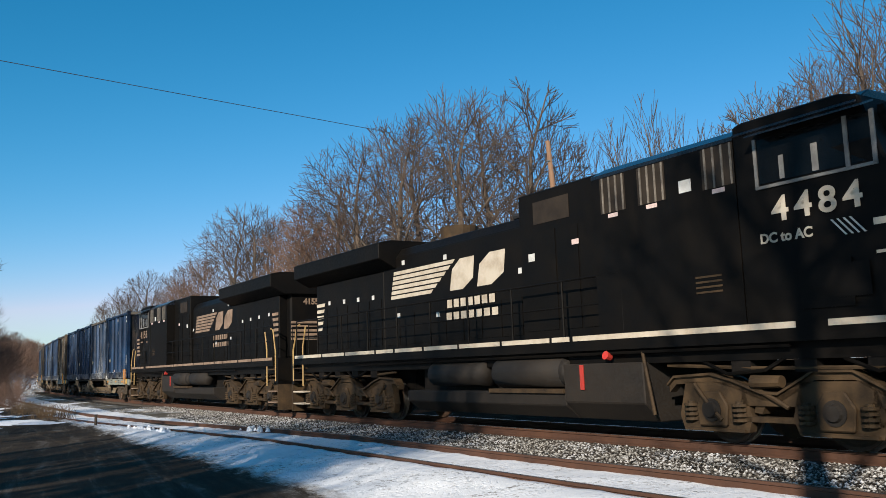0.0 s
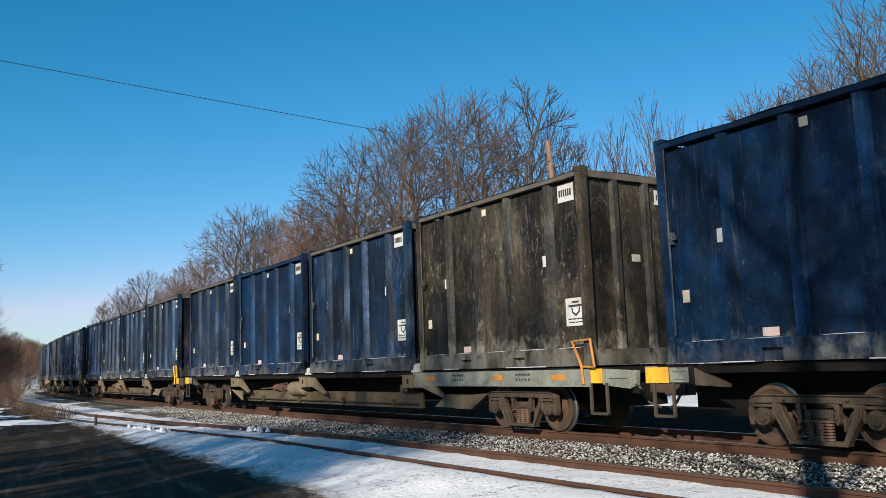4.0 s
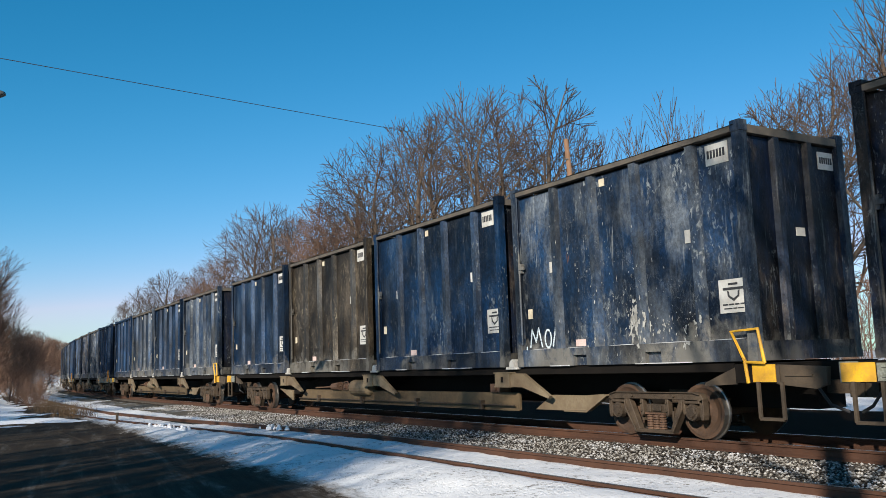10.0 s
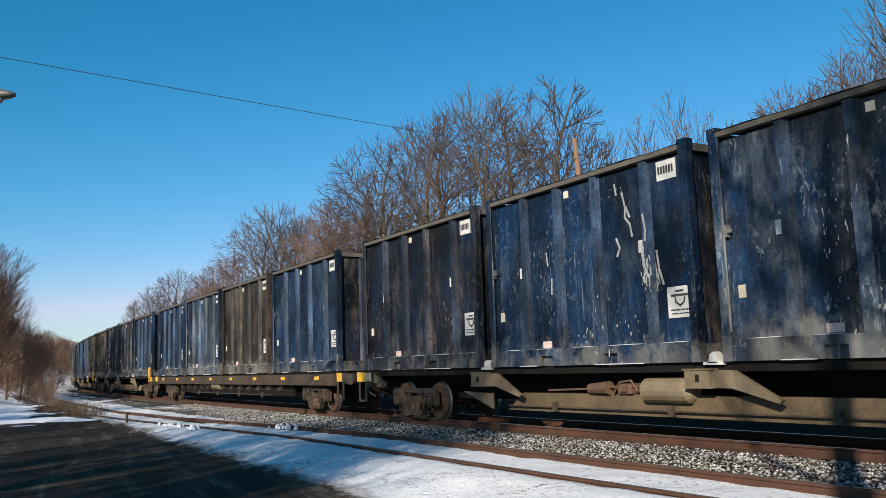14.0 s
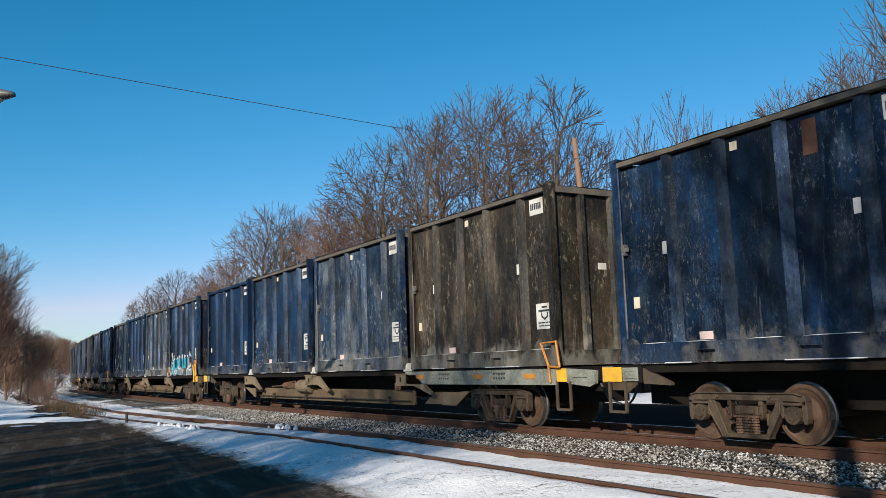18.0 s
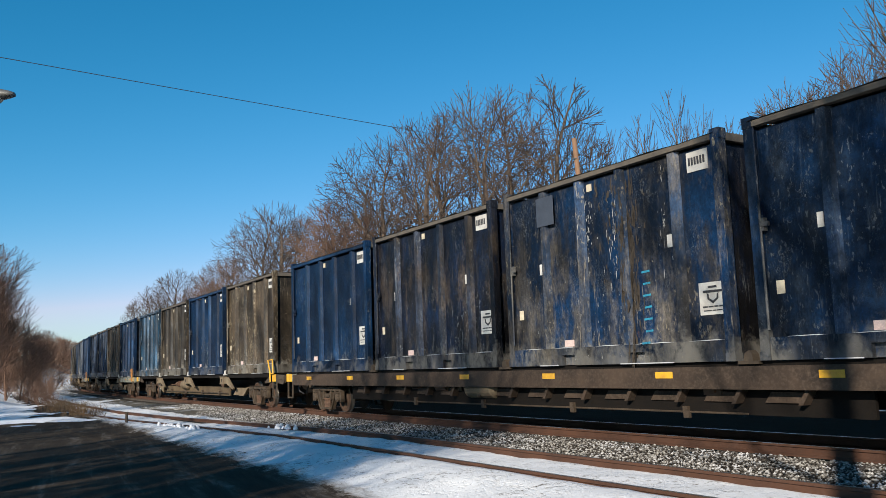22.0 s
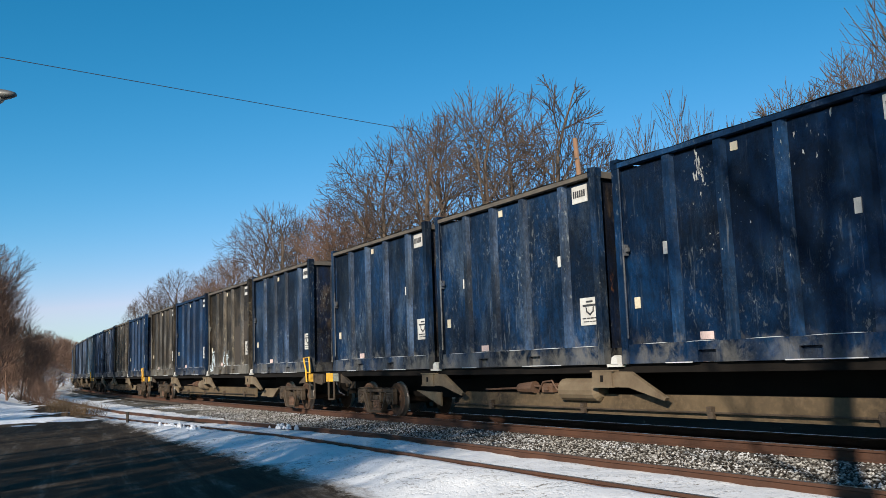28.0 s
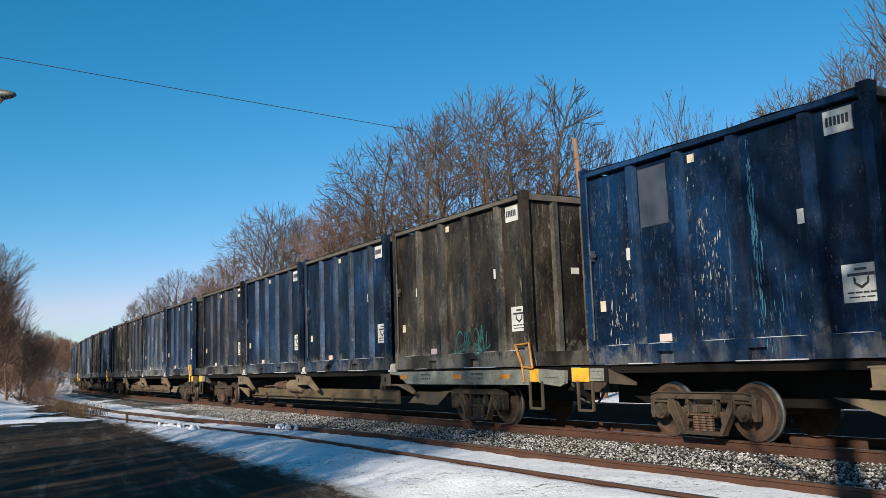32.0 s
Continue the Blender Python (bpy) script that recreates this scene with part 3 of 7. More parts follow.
# ---- trees ----
def grow(seed, height, crown=0.8, clear=0.26, limbs=11, order=4, dense=1.0, upward=0.07, angle=46.0, twig_r=0.0095, girth=1.0, ragged=0.12):
    """A bare tree: a trunk with curved limbs set along it in a spiral, each with side branches and rising twigs, filling a domed crown."""
    rnd = random.Random(seed)
    wood, fine = Shape(), Shape()
    rad, mid, up = height * 0.27 * crown, height * 0.58, height * 0.42

    def inside(p):
        return (p.x / rad) ** 2 + (p.y / rad) ** 2 + ((p.z - mid) / (up if p.z > mid else height * 0.5)) ** 2

    def turned(axis, az, ang):
        u = axis.orthogonal().normalized()
        out = u * math.cos(az) + axis.cross(u) * math.sin(az)
        return (axis * math.cos(ang) + out * math.sin(ang)).normalized()

    counts = (limbs, 6 * dense, 5.0 * dense, 4.0 * dense)
    lengths = (0, 0.42, 0.25, 0.15, 0.085)

    def branch(p, d, length, r, level):
        steps = (9, 6, 4, 3, 2)[level]
        sides = (9, 6, 4, 3, 3)[level]
        tgt = wood if level < 2 else fine
        limit = 1.0 + rnd.uniform(-ragged, ragged)
        r_end = max(r * (0.30 if level == 0 else 0.36), twig_r * 0.6)
        path, q, e = [(p, d, r)], p, d
        for i in range(steps):
            w = (0.05, 0.10, 0.10, 0.10, 0.12)[level]
            e = (e + Vector((rnd.uniform(-w, w), rnd.uniform(-w, w), rnd.uniform(-w, w) + (0.03 if level == 0 else upward * (1.6 if level == 1 else 1.0))))).normalized()
            n = q + e * (length / steps)
            rn = r + (r_end - r) * (i + 1) / steps
            tgt.cyl(q, n, path[-1][2], rn, sides, caps=False)
            q = n
            path.append((q, e, rn))
            if level > 0 and inside(q) > limit:
                break
        if level >= order:
            return
        k = counts[level]
        k = int(k) + (1 if rnd.random() < k - int(k) else 0)
        if level == 0:
            lo = clear / 0.8
        else:
            lo = 0.18 if level == 1 else 0.12
        az = rnd.uniform(0, 6.28)
        for c in range(k + 1):
            u = lo + (1 - lo) * (c + rnd.uniform(0.2, 0.8)) / (k + 1) if c < k else 1.0
            f = u * (len(path) - 1)
            i = min(int(f), len(path) - 2)
            at = path[i][0].lerp(path[i + 1][0], f - i)
            ax = path[i + 1][1]
            az += 2.4 + rnd.uniform(-0.5, 0.5)
            ang = radians(angle * rnd.uniform(0.65, 1.2) * (1.0 - 0.45 * u if level == 0 else (0.85, 0.70, 0.60)[level - 1] * (1.0 - 0.2 * u)))
            nl = height * lengths[level + 1] * rnd.uniform(0.7, 1.15) * (1.0 - (0.55 if level == 0 else 0.45) * u)
            if inside(at) < 1.15:
                rr = path[i][2] * (0.50 if level == 0 else 0.58) if c < k else path[-1][2]
                branch(at, turned(ax, az, ang if c < k else ang * 0.4), nl, max(rr, twig_r), level + 1)

    branch(Vector((0, 0, -0.3)), Vector((rnd.uniform(-0.04, 0.04), rnd.uniform(-0.04, 0.04), 1)).normalized(), height * 0.80, (height * 0.015 + 0.03) * girth, 0)
    k = height / max(v[2] for v in fine.v)
    wood.v = [(a * k, b * k, c * k) for a, b, c in wood.v]
    fine.v = [(a * k, b * k, c * k) for a, b, c in fine.v]
    return wood, fine


def tree_proto(seed, height, label, twig_mat=None, wood_mat=None, **kw):
    wood, fine = grow(seed, height, **kw)
    ob = thing("bare_tree", label, "tree", "bare trees along the railway")
    me = big_mesh("trunk", wood.v, wood.f, [wood_mat or bark], True)
    part("trunk", me, None, ob)
    me = big_mesh("crown", fine.v, fine.f, [twig_mat or twig], False)
    part("crown", me, None, ob)
    return ob


T_LABEL = "leafless deciduous tree with fine spreading twigs"
protos = [tree_proto(11, 10.0, T_LABEL, crown=0.90, angle=64, upward=0.02, dense=0.79, limbs=10, girth=1.15, twig_r=0.0105), tree_proto(23, 10.0, T_LABEL, crown=1.02, angle=68, upward=0.02, dense=0.79, limbs=10, girth=1.15, twig_r=0.0105), tree_proto(37, 10.0, T_LABEL, crown=0.74, angle=60, upward=0.02, dense=0.79, limbs=10, girth=1.15, twig_r=0.0105), tree_proto(51, 10.0, T_LABEL, crown=1.08, angle=66, upward=0.03, dense=0.84, limbs=11, girth=1.15, twig_r=0.0105)]
shade = [tree_proto(13, 10.0, "large leafless roadside tree with heavy limbs", crown=1.5, angle=58, limbs=10, order=3, dense=1.0, girth=1.3, clear=0.30, twig_r=0.014), tree_proto(29, 10.0, "large leafless roadside tree with heavy limbs", crown=1.3, angle=52, limbs=10, order=3, dense=0.98, girth=1.2, clear=0.34, twig_r=0.014)]
bushy = tree_proto(61, 10.0, "reddish brown leafless tree with a dense twiggy crown", twig_mat=brush_red, wood_mat=brush_red, crown=1.4, angle=55, limbs=11, dense=0.9, clear=0.12, twig_r=0.011)
thin = tree_proto(71, 10.0, "slender leafless sapling with few upright branches", crown=0.55, limbs=6, order=3, dense=0.6, angle=36, girth=0.5, upward=0.10, ragged=0.35)
tall = tree_proto(97, 10.0, "tall leafless roadside tree with a long clear trunk", crown=0.95, limbs=7, order=4, dense=0.5, angle=52, girth=0.9, clear=0.42, ragged=0.3)
shrub = tree_proto(83, 4.0, "reddish leafless thicket shrub", twig_mat=brush_red, wood_mat=brush_red, crown=1.9, clear=0.03, limbs=13, order=3, dense=1.0, angle=62, twig_r=0.009, girth=0.5, ragged=0.3)
tagged(shrub, category="shrub", group="thicket shrubs along the railway")
shrub.name = "bare_shrub"


PLANTS = []


def plant(proto, x, y, scale=1.0, turn=0.0, z=-0.6):
    """The first planting of a kind uses the thing itself; the others are copies."""
    m = Matrix.Translation((x, y, z)) @ Matrix.Rotation(radians(turn), 4, "Z")
    ob = copy_thing(proto, m) if proto in PLANTS else proto
    PLANTS.append(proto)
    ob.matrix_basis = m
    ob.scale = (scale, scale, scale)
    return ob


rnd = random.Random(5)
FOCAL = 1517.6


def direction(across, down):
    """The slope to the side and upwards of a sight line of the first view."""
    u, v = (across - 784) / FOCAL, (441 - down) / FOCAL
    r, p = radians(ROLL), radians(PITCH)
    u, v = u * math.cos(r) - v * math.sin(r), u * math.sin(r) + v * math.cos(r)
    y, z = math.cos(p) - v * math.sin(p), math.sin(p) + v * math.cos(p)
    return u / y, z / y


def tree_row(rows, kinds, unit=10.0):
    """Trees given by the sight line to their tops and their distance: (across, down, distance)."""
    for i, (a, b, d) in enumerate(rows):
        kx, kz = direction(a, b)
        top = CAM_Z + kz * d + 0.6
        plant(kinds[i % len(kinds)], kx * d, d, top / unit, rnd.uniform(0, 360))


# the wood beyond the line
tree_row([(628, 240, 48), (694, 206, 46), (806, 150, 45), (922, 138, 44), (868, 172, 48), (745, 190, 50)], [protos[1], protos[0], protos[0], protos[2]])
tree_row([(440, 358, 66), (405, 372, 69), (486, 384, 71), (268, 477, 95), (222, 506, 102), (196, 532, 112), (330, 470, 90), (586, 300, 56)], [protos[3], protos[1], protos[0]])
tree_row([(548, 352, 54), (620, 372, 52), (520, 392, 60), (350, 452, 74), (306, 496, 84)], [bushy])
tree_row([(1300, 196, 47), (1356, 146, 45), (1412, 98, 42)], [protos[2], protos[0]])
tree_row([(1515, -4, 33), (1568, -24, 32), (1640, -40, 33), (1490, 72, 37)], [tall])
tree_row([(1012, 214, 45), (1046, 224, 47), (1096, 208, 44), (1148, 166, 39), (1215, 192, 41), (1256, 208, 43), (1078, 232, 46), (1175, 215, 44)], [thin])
for i in range(56):
    s = 8 + i * 2.8 + rnd.uniform(-1, 1)
    p = at_line(s, -rnd.uniform(14, 26))
    plant(shrub, p.x, p.y, rnd.uniform(0.7, 1.4), rnd.uniform(0, 360))
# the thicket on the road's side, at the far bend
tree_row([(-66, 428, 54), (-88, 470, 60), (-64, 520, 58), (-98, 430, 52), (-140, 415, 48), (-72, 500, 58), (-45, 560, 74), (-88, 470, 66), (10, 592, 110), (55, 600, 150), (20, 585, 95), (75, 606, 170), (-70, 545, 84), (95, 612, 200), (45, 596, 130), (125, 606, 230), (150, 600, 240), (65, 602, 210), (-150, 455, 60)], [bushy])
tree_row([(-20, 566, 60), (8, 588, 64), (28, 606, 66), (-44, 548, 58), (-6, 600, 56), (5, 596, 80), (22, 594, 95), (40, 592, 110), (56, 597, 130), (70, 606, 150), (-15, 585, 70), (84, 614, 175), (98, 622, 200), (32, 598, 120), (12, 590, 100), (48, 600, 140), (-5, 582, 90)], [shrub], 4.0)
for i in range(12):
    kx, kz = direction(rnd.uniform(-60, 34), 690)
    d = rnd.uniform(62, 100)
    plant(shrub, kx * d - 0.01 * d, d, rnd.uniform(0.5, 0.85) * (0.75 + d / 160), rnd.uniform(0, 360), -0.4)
# the trees behind the camera, whose shade falls on road and train
for x, y, k, h, turn in ((-14.5, -7, 0, 1.7, 0), (-29, 9, 3, 1.7, 10), (-34, 14, 1, 1.7, 120), (-27, -3, 3, 1.8, 300), (-40, 20, 0, 1.7, 170), (-20, -12, 2, 1.9, 60), (-11.9, -9.5, 1, 1.5, 60), (0.9, -7.5, 0, 2.0, 80), (-12.5, -11.5, 3, 1.8, 10), (2.6, -5.2, 0, 1.6, 200), (4.6, -8.5, 1, 1.9, 20)):
    plant(shade[k % 2], x, y, h, turn)
for x, y, h, turn in ((-12.6, -1, 1.5, 90), (-21, 0, 1.6, 40), (-16, -1, 1.3, 220), (-12.4, -8.0, 1.6, 140), (6.5, -6.5, 1.7, 260), (-1.9, -5.4, 1.65, 30), (-0.3, -6.6, 1.7, 150)):
    plant(tall, x, y, h, turn)

# a forked tree close behind the camera, whose trunk and limb darken the train's side
fork = Vector((-0.88, -3.35, 9.37))
forked = thing("bare_tree", "forked leafless roadside tree with a heavy side limb", "tree", "bare trees along the railway")
part("trunk", Shape().cyl((-1.05, -3.25, -0.6), (-0.98, -3.3, 3.0), 0.26, 0.21, 12, False).cyl((-0.98, -3.3, 3.0), fork, 0.21, 0.14, 12, False), bark, forked, smooth=True)
for way, length, r in ((Vector((0.455, -0.724, 0.517)), 4.2, 0.085), (Vector((-0.45, 0.05, 0.89)), 4.6, 0.095)):
    limb_sh, q, e = Shape(), fork.copy(), way.normalized()
    for i in range(8):
        n = q + e * (length / 8)
        r1 = r * (1 - 0.085 * (i + 1))
        limb_sh.cyl(q, n, r * (1 - 0.085 * i), r1, 8, False)
        if i > 1:
            for k in range(2):
                b = (e + Vector((rnd.uniform(-0.9, 0.9), rnd.uniform(-0.9, 0.9), rnd.uniform(0.1, 0.9)))).normalized()
                m = n + b * rnd.uniform(0.6, 1.3)
                limb_sh.cyl(n, m, 0.028, 0.016, 5, False)
                for h in range(3):
                    limb_sh.cyl(m, m + (b + Vector((rnd.uniform(-0.7, 0.7), rnd.uniform(-0.7, 0.7), rnd.uniform(0, 0.6)))).normalized() * rnd.uniform(0.4, 0.9), 0.014, 0.006, 4, False)
        q, e = n, (e + Vector((rnd.uniform(-0.06, 0.06), rnd.uniform(-0.06, 0.06), 0.05 if i > 2 else 0))).normalized()
    part("limb", limb_sh, bark, forked)


# ---- dry grass ----
def tuft(sh, seed, n, h, spread, p):
    rn = random.Random(seed)
    for i in range(n):
        a = p + Vector((rn.gauss(0, spread), rn.gauss(0, spread), -0.05))
        b = a + Vector((rn.uniform(-0.12, 0.12), rn.uniform(-0.12, 0.12), h * rn.uniform(0.5, 0.8)))
        c = b + Vector((rn.uniform(-0.2, 0.2), rn.uniform(-0.2, 0.2), h * rn.uniform(0.1, 0.4)))
        sh.cyl(a, b, 0.008, 0.006, 3, False).cyl(b, c, 0.006, 0.002, 3, False)


grass = Shape()
for i in range(18):
    s = 36 + i * 0.72 + rnd.uniform(-0.4, 0.4)
    p = at_line(s, siding_lat(s) + 0.60 + rnd.uniform(0, 0.5), -0.25)
    tuft(grass, i, 34, 0.62, 0.26, p)
tagged(new("dry_grass", big_mesh("dry_grass", grass.v, grass.f, [dry_grass])), "tufts of dry tan grass standing in snow", "grass", kind="stuff")

for i in range(9):
    s = 50 + i * 1.5 + rnd.uniform(-0.5, 0.5)
    p = at_line(s, siding_lat(s) + 0.4 + rnd.uniform(0, 1.2))
    plant(shrub, p.x, p.y, rnd.uniform(0.36, 0.50), rnd.uniform(0, 360), -0.35)

# ---- lumps of snow and a short stake by the siding ----
lumps = Shape()
for i in range(46):
    s = rnd.choice((rnd.gauss(25.8, 0.5), rnd.gauss(25.5, 1.8), rnd.gauss(21.5, 0.5)))
    p = at_line(s, siding_lat(s) + 0.95 + rnd.gauss(0, 0.10) if s > 23 else siding_lat(s) - 0.60 + rnd.gauss(0, 0.08), siding_z(s) - 0.07)
    r = rnd.uniform(0.03, 0.085)
    lumps.cyl(p, p + Vector((0, 0, r * 0.9)), r, r * 0.75, 7, False).cyl(p + Vector((0, 0, r * 0.9)), p + Vector((0.2 * r, 0, r * 1.5)), r * 0.75, r * 0.3, 7)
tagged(new("snow_lumps", big_mesh("snow_lumps", lumps.v, lumps.f, [snow], True)), "lumps of snow thrown up beside the siding", "snow", kind="stuff")
stake = thing("iron_stake", "short rusty iron stake in the snow beside the siding", "stake")
p = at_line(30.0, 6.45, -0.27)
stake.matrix_basis = Matrix.Translation(p)
part("post", Shape().box(-0.035, 0.035, -0.035, 0.035, 0.0, 0.42), truck_steel, stake, bevel=0.006)
part("cap", Shape().box(-0.05, 0.05, -0.05, 0.05, 0.42, 0.45), truck_steel, stake)

# ---- pole, wire, street lamp ----
POLE = Vector((0.1295 * 40, 40.0, CAM_Z + 0.2609 * 40))
pole = thing("utility_pole", "leaning brown wooden utility pole", "utility pole")
sh = Shape()
foot = Vector((POLE.x + 0.75, POLE.y, -0.6))
sh.cyl(foot, POLE, 0.17, 0.11, 12)
part("shaft", sh, pole_wood, pole, smooth=True)
part("insulator", Shape().cyl(POLE + Vector((0.05, -0.12, -1.0)), POLE + Vector((-0.16, -0.14, -1.0)), 0.04, 0.03, 8), lamp_metal, pole)
WIRE_END = Vector((-0.5303 * 24, 24.0, CAM_Z + 0.3868 * 24))
wire = thing("overhead_wire", "thin black overhead cable sagging across the line", "cable")
sh = Shape()
a0 = POLE + Vector((-0.16, -0.14, -1.0))
far_end = WIRE_END + (WIRE_END - a0) * 0.9
pts = []
for i in range(25):
    u = i / 24
    p = a0.lerp(far_end, u)
    p.z -= 0.04 * 4 * u * (1 - u)
    pts.append(p)
sh.pipe(pts, 0.012, 5)
part("cable", sh, cable_black, wire)

lamp = thing("street_lamp", "grey cobra-head street lamp on a metal arm", "street lamp")
LT = Vector((-0.556 * 15.5 - 0.22, 15.5, CAM_Z + 0.3455 * 15.5))
body = Shape()
prof = []
for i in range(9):
    u = i / 8
    w = 0.17 * math.sin(math.pi * min(1, 0.12 + u * 0.8)) ** 0.7
    prof.append((u, w))
vs, fs = [], []
for u, w in prof:
    for k in range(10):
        an = 2 * math.pi * k / 10
        vs.append((-0.42 + u * 0.72, w * math.cos(an), (0.72 if math.sin(an) > 0 else 0.55) * w * math.sin(an)))
for i in range(8):
    for k in range(10):
        fs.append([i * 10 + k, i * 10 + (k + 1) % 10, i * 10 + 10 + (k + 1) % 10, i * 10 + 10 + k])
fs += [list(range(10)), [80 + k for k in range(10)]]
lamp.matrix_basis = Matrix.Translation(LT)
part("head", big_mesh("head", vs, fs, [lamp_metal], True), None, lamp)
part("lens", Shape().cyl((-0.05, 0, -0.135), (-0.05, 0, -0.06), 0.09, 0.15, 14), lamp_lens, lamp, "dull glass lens", smooth=True)
part("arm", Shape().pipe([(-0.4, 0, 0), (-1.4, 0, 0.12), (-2.6, 0, -0.1), (-2.75, 0, -0.4)], 0.03, 8), lamp_metal, lamp)
part("post", Shape().cyl((-2.75, 0, -LT.z - 0.5), (-2.75, 0, 0.2), 0.11, 0.07, 12), lamp_metal, lamp)

# ---- containers ----
CL, CW, CH, CGAP, CARP = 6.064, 2.62, 3.70, 0.479, 27.567
CZ = 1.281


def make_container(key):
    mat, rib_mat, label = paints[key]
    ob = thing("waste_container", label, "container", "waste containers on the train")
    hx, hy = CL / 2, CW / 2
    b = Shape().box(-hx + 0.05, hx - 0.10, -hy + 0.10, hy - 0.05, 0.006, CH - 0.16)
    body = part("body", b, mat, ob)
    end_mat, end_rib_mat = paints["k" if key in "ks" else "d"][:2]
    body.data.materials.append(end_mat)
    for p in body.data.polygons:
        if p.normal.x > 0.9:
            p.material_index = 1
    rib = Shape().prism([(-0.125, 0.102), (-0.075, 0.0), (0.075, 0.0), (0.125, 0.102)], 0.32, CH - 0.13, "z").mesh("rib", rib_mat)
    for x in (hx - 1.08, hx - 2.42, hx - 3.58, hx - 4.72):
        part("rib", rib, mat, ob, at=(x, -hy + 0.012, 0))
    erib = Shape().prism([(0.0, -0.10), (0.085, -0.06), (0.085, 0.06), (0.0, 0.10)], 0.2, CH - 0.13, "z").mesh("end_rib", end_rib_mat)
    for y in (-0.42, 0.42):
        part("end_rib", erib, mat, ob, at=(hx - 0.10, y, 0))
    post = Shape().box(-0.085, 0.085, -0.08, 0.08, 0.0, CH)
    post.box(-0.095, 0.095, -0.09, 0.09, CH - 0.12, CH + 0.055).box(-0.095, 0.095, -0.09, 0.09, -0.001, 0.13)
    post = post.mesh("corner_post", mat)
    for x in (-hx + 0.085, hx - 0.085):
        for y in (-hy + 0.08, hy - 0.08):
            part("corner_post", post, mat, ob, at=(x, y, 0))
    for y in (-hy + 0.055, hy - 0.055):
        part("top_rail", Shape().box(-hx + 0.18, hx - 0.18, y - 0.075, y + 0.065, CH - 0.115, CH - 0.028), rib_mat if key in "bt" else roof_edge, ob, "weathered top rail")
        e = hx - 0.18
        r = Shape().prism([(-e, 0.0), (-1.25, 0.0), (-1.25, 0.2), (-0.87, 0.2), (-0.87, 0.0), (0.67, 0.0), (0.67, 0.2), (1.05, 0.2), (1.05, 0.0), (e, 0.0), (e, 0.34), (-e, 0.34)], y - 0.045, y + 0.06)
        part("bottom_rail", r, mat, ob)
    for x in (-hx + 0.06, hx - 0.06):
        part("end_rail", Shape().box(x - 0.05, x + 0.05, -hy + 0.17, hy - 0.17, CH - 0.14, CH - 0.01), roof_edge, ob)
        if x > 0:
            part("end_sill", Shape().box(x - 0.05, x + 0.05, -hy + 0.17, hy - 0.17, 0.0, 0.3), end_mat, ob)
    vs, fs = [], []
    for i in range(9):
        for j in range(5):
            x, y = -hx + 0.1 + (CL - 0.2) * i / 8, (-hy - 0.035, -hy * 0.5, 0.0, hy * 0.5, hy + 0.035)[j]
            vs.append((x, y, CH - 0.018 + 0.05 * math.sin(math.pi * j / 4) + 0.015 * math.sin(i * 2.4)))
    for i in range(8):
        for j in range(4):
            fs.append([i * 5 + j, i * 5 + 5 + j, i * 5 + 6 + j, i * 5 + 1 + j])
    part("tarpaulin", big_mesh("tarpaulin", vs, fs, [tarp], True), None, ob, "black roof tarpaulin")
    side = -hy + 0.092
    led = Shape()
    for a, b in ((hx - 0.95, hx - 0.25), (hx - 2.28, hx - 1.3), (hx - 3.3, hx - 2.6), (hx - 4.55, hx - 3.9), (hx - 5.6, hx - 4.95)):
        led.prism([(a, 0.341), (b - 0.1, 0.341), (b, 0.345), (b - 0.15, 0.352), (a + 0.2, 0.349)], -hy + 0.02, -hy + 0.105)
    for a, b in ((hx - 5.0, hx - 4.4), (hx - 2.6, hx - 1.3)):
        led.box(a, b, -hy - 0.008, -hy + 0.009, -0.004, 0.012)
    tagged(part("snow_ledge", led, snow_cap, ob, "thin snow on the bottom rail"), kind="stuff")
    pl = part("number_plate", Shape().box(-0.225, 0.225, -0.008, 0.008, -0.17, 0.17), white_mark, ob, "white plate with dark marks", at=(hx - 0.56, side, 3.33))
    bars = Shape()
    for i in range(6):
        bars.box(-0.185 + i * 0.063, -0.145 + i * 0.063, -0.004, 0.004, -0.06, 0.075)
    tagged(part("print", bars, black_mark, pl, at=(0, -0.011, 0)), kind="stuff")
    pl = part("number_plate", Shape().box(-0.008, 0.008, -0.2, 0.2, -0.15, 0.15), white_mark, ob, "white plate with dark marks", at=(hx - 0.09, 0.92, 3.3))
    bars = Shape()
    for i in range(6):
        bars.box(-0.004, 0.004, -0.165 + i * 0.058, -0.13 + i * 0.058, -0.05, 0.06)
    tagged(part("print", bars, black_mark, pl, at=(0.011, 0, 0)), kind="stuff")
    pl = part("placard", Shape().box(-0.285, 0.285, -0.008, 0.008, -0.265, 0.265), white_mark, ob, "white placard with a dark shield", at=(hx - 0.43, side, 1.02))
    sh = Shape()
    shield = [(-0.12, 0.09), (-0.11, -0.01), (0, -0.085), (0.11, -0.01), (0.12, 0.09)]
    for (a, b), (c, d) in zip(shield, shield[1:]):
        sh.prism([(a, b), (c, d), (c * 0.72, d * 0.62 + 0.012), (a * 0.72, b * 0.62 + 0.012)], -0.004, 0.004)
    sh.box(-0.09, 0.09, -0.004, 0.004, 0.17, 0.205).box(-0.20, 0.20, -0.004, 0.004, 0.095, 0.135)
    for z, h, gaps in ((-0.145, 0.024, (-0.22, -0.10, 0.02, 0.12, 0.22)), (-0.205, 0.018, (-0.2, -0.02, 0.06, 0.2))):
        for a, b in zip(gaps, gaps[1:]):
            sh.box(a, b - 0.02, -0.004, 0.004, z, z + h)
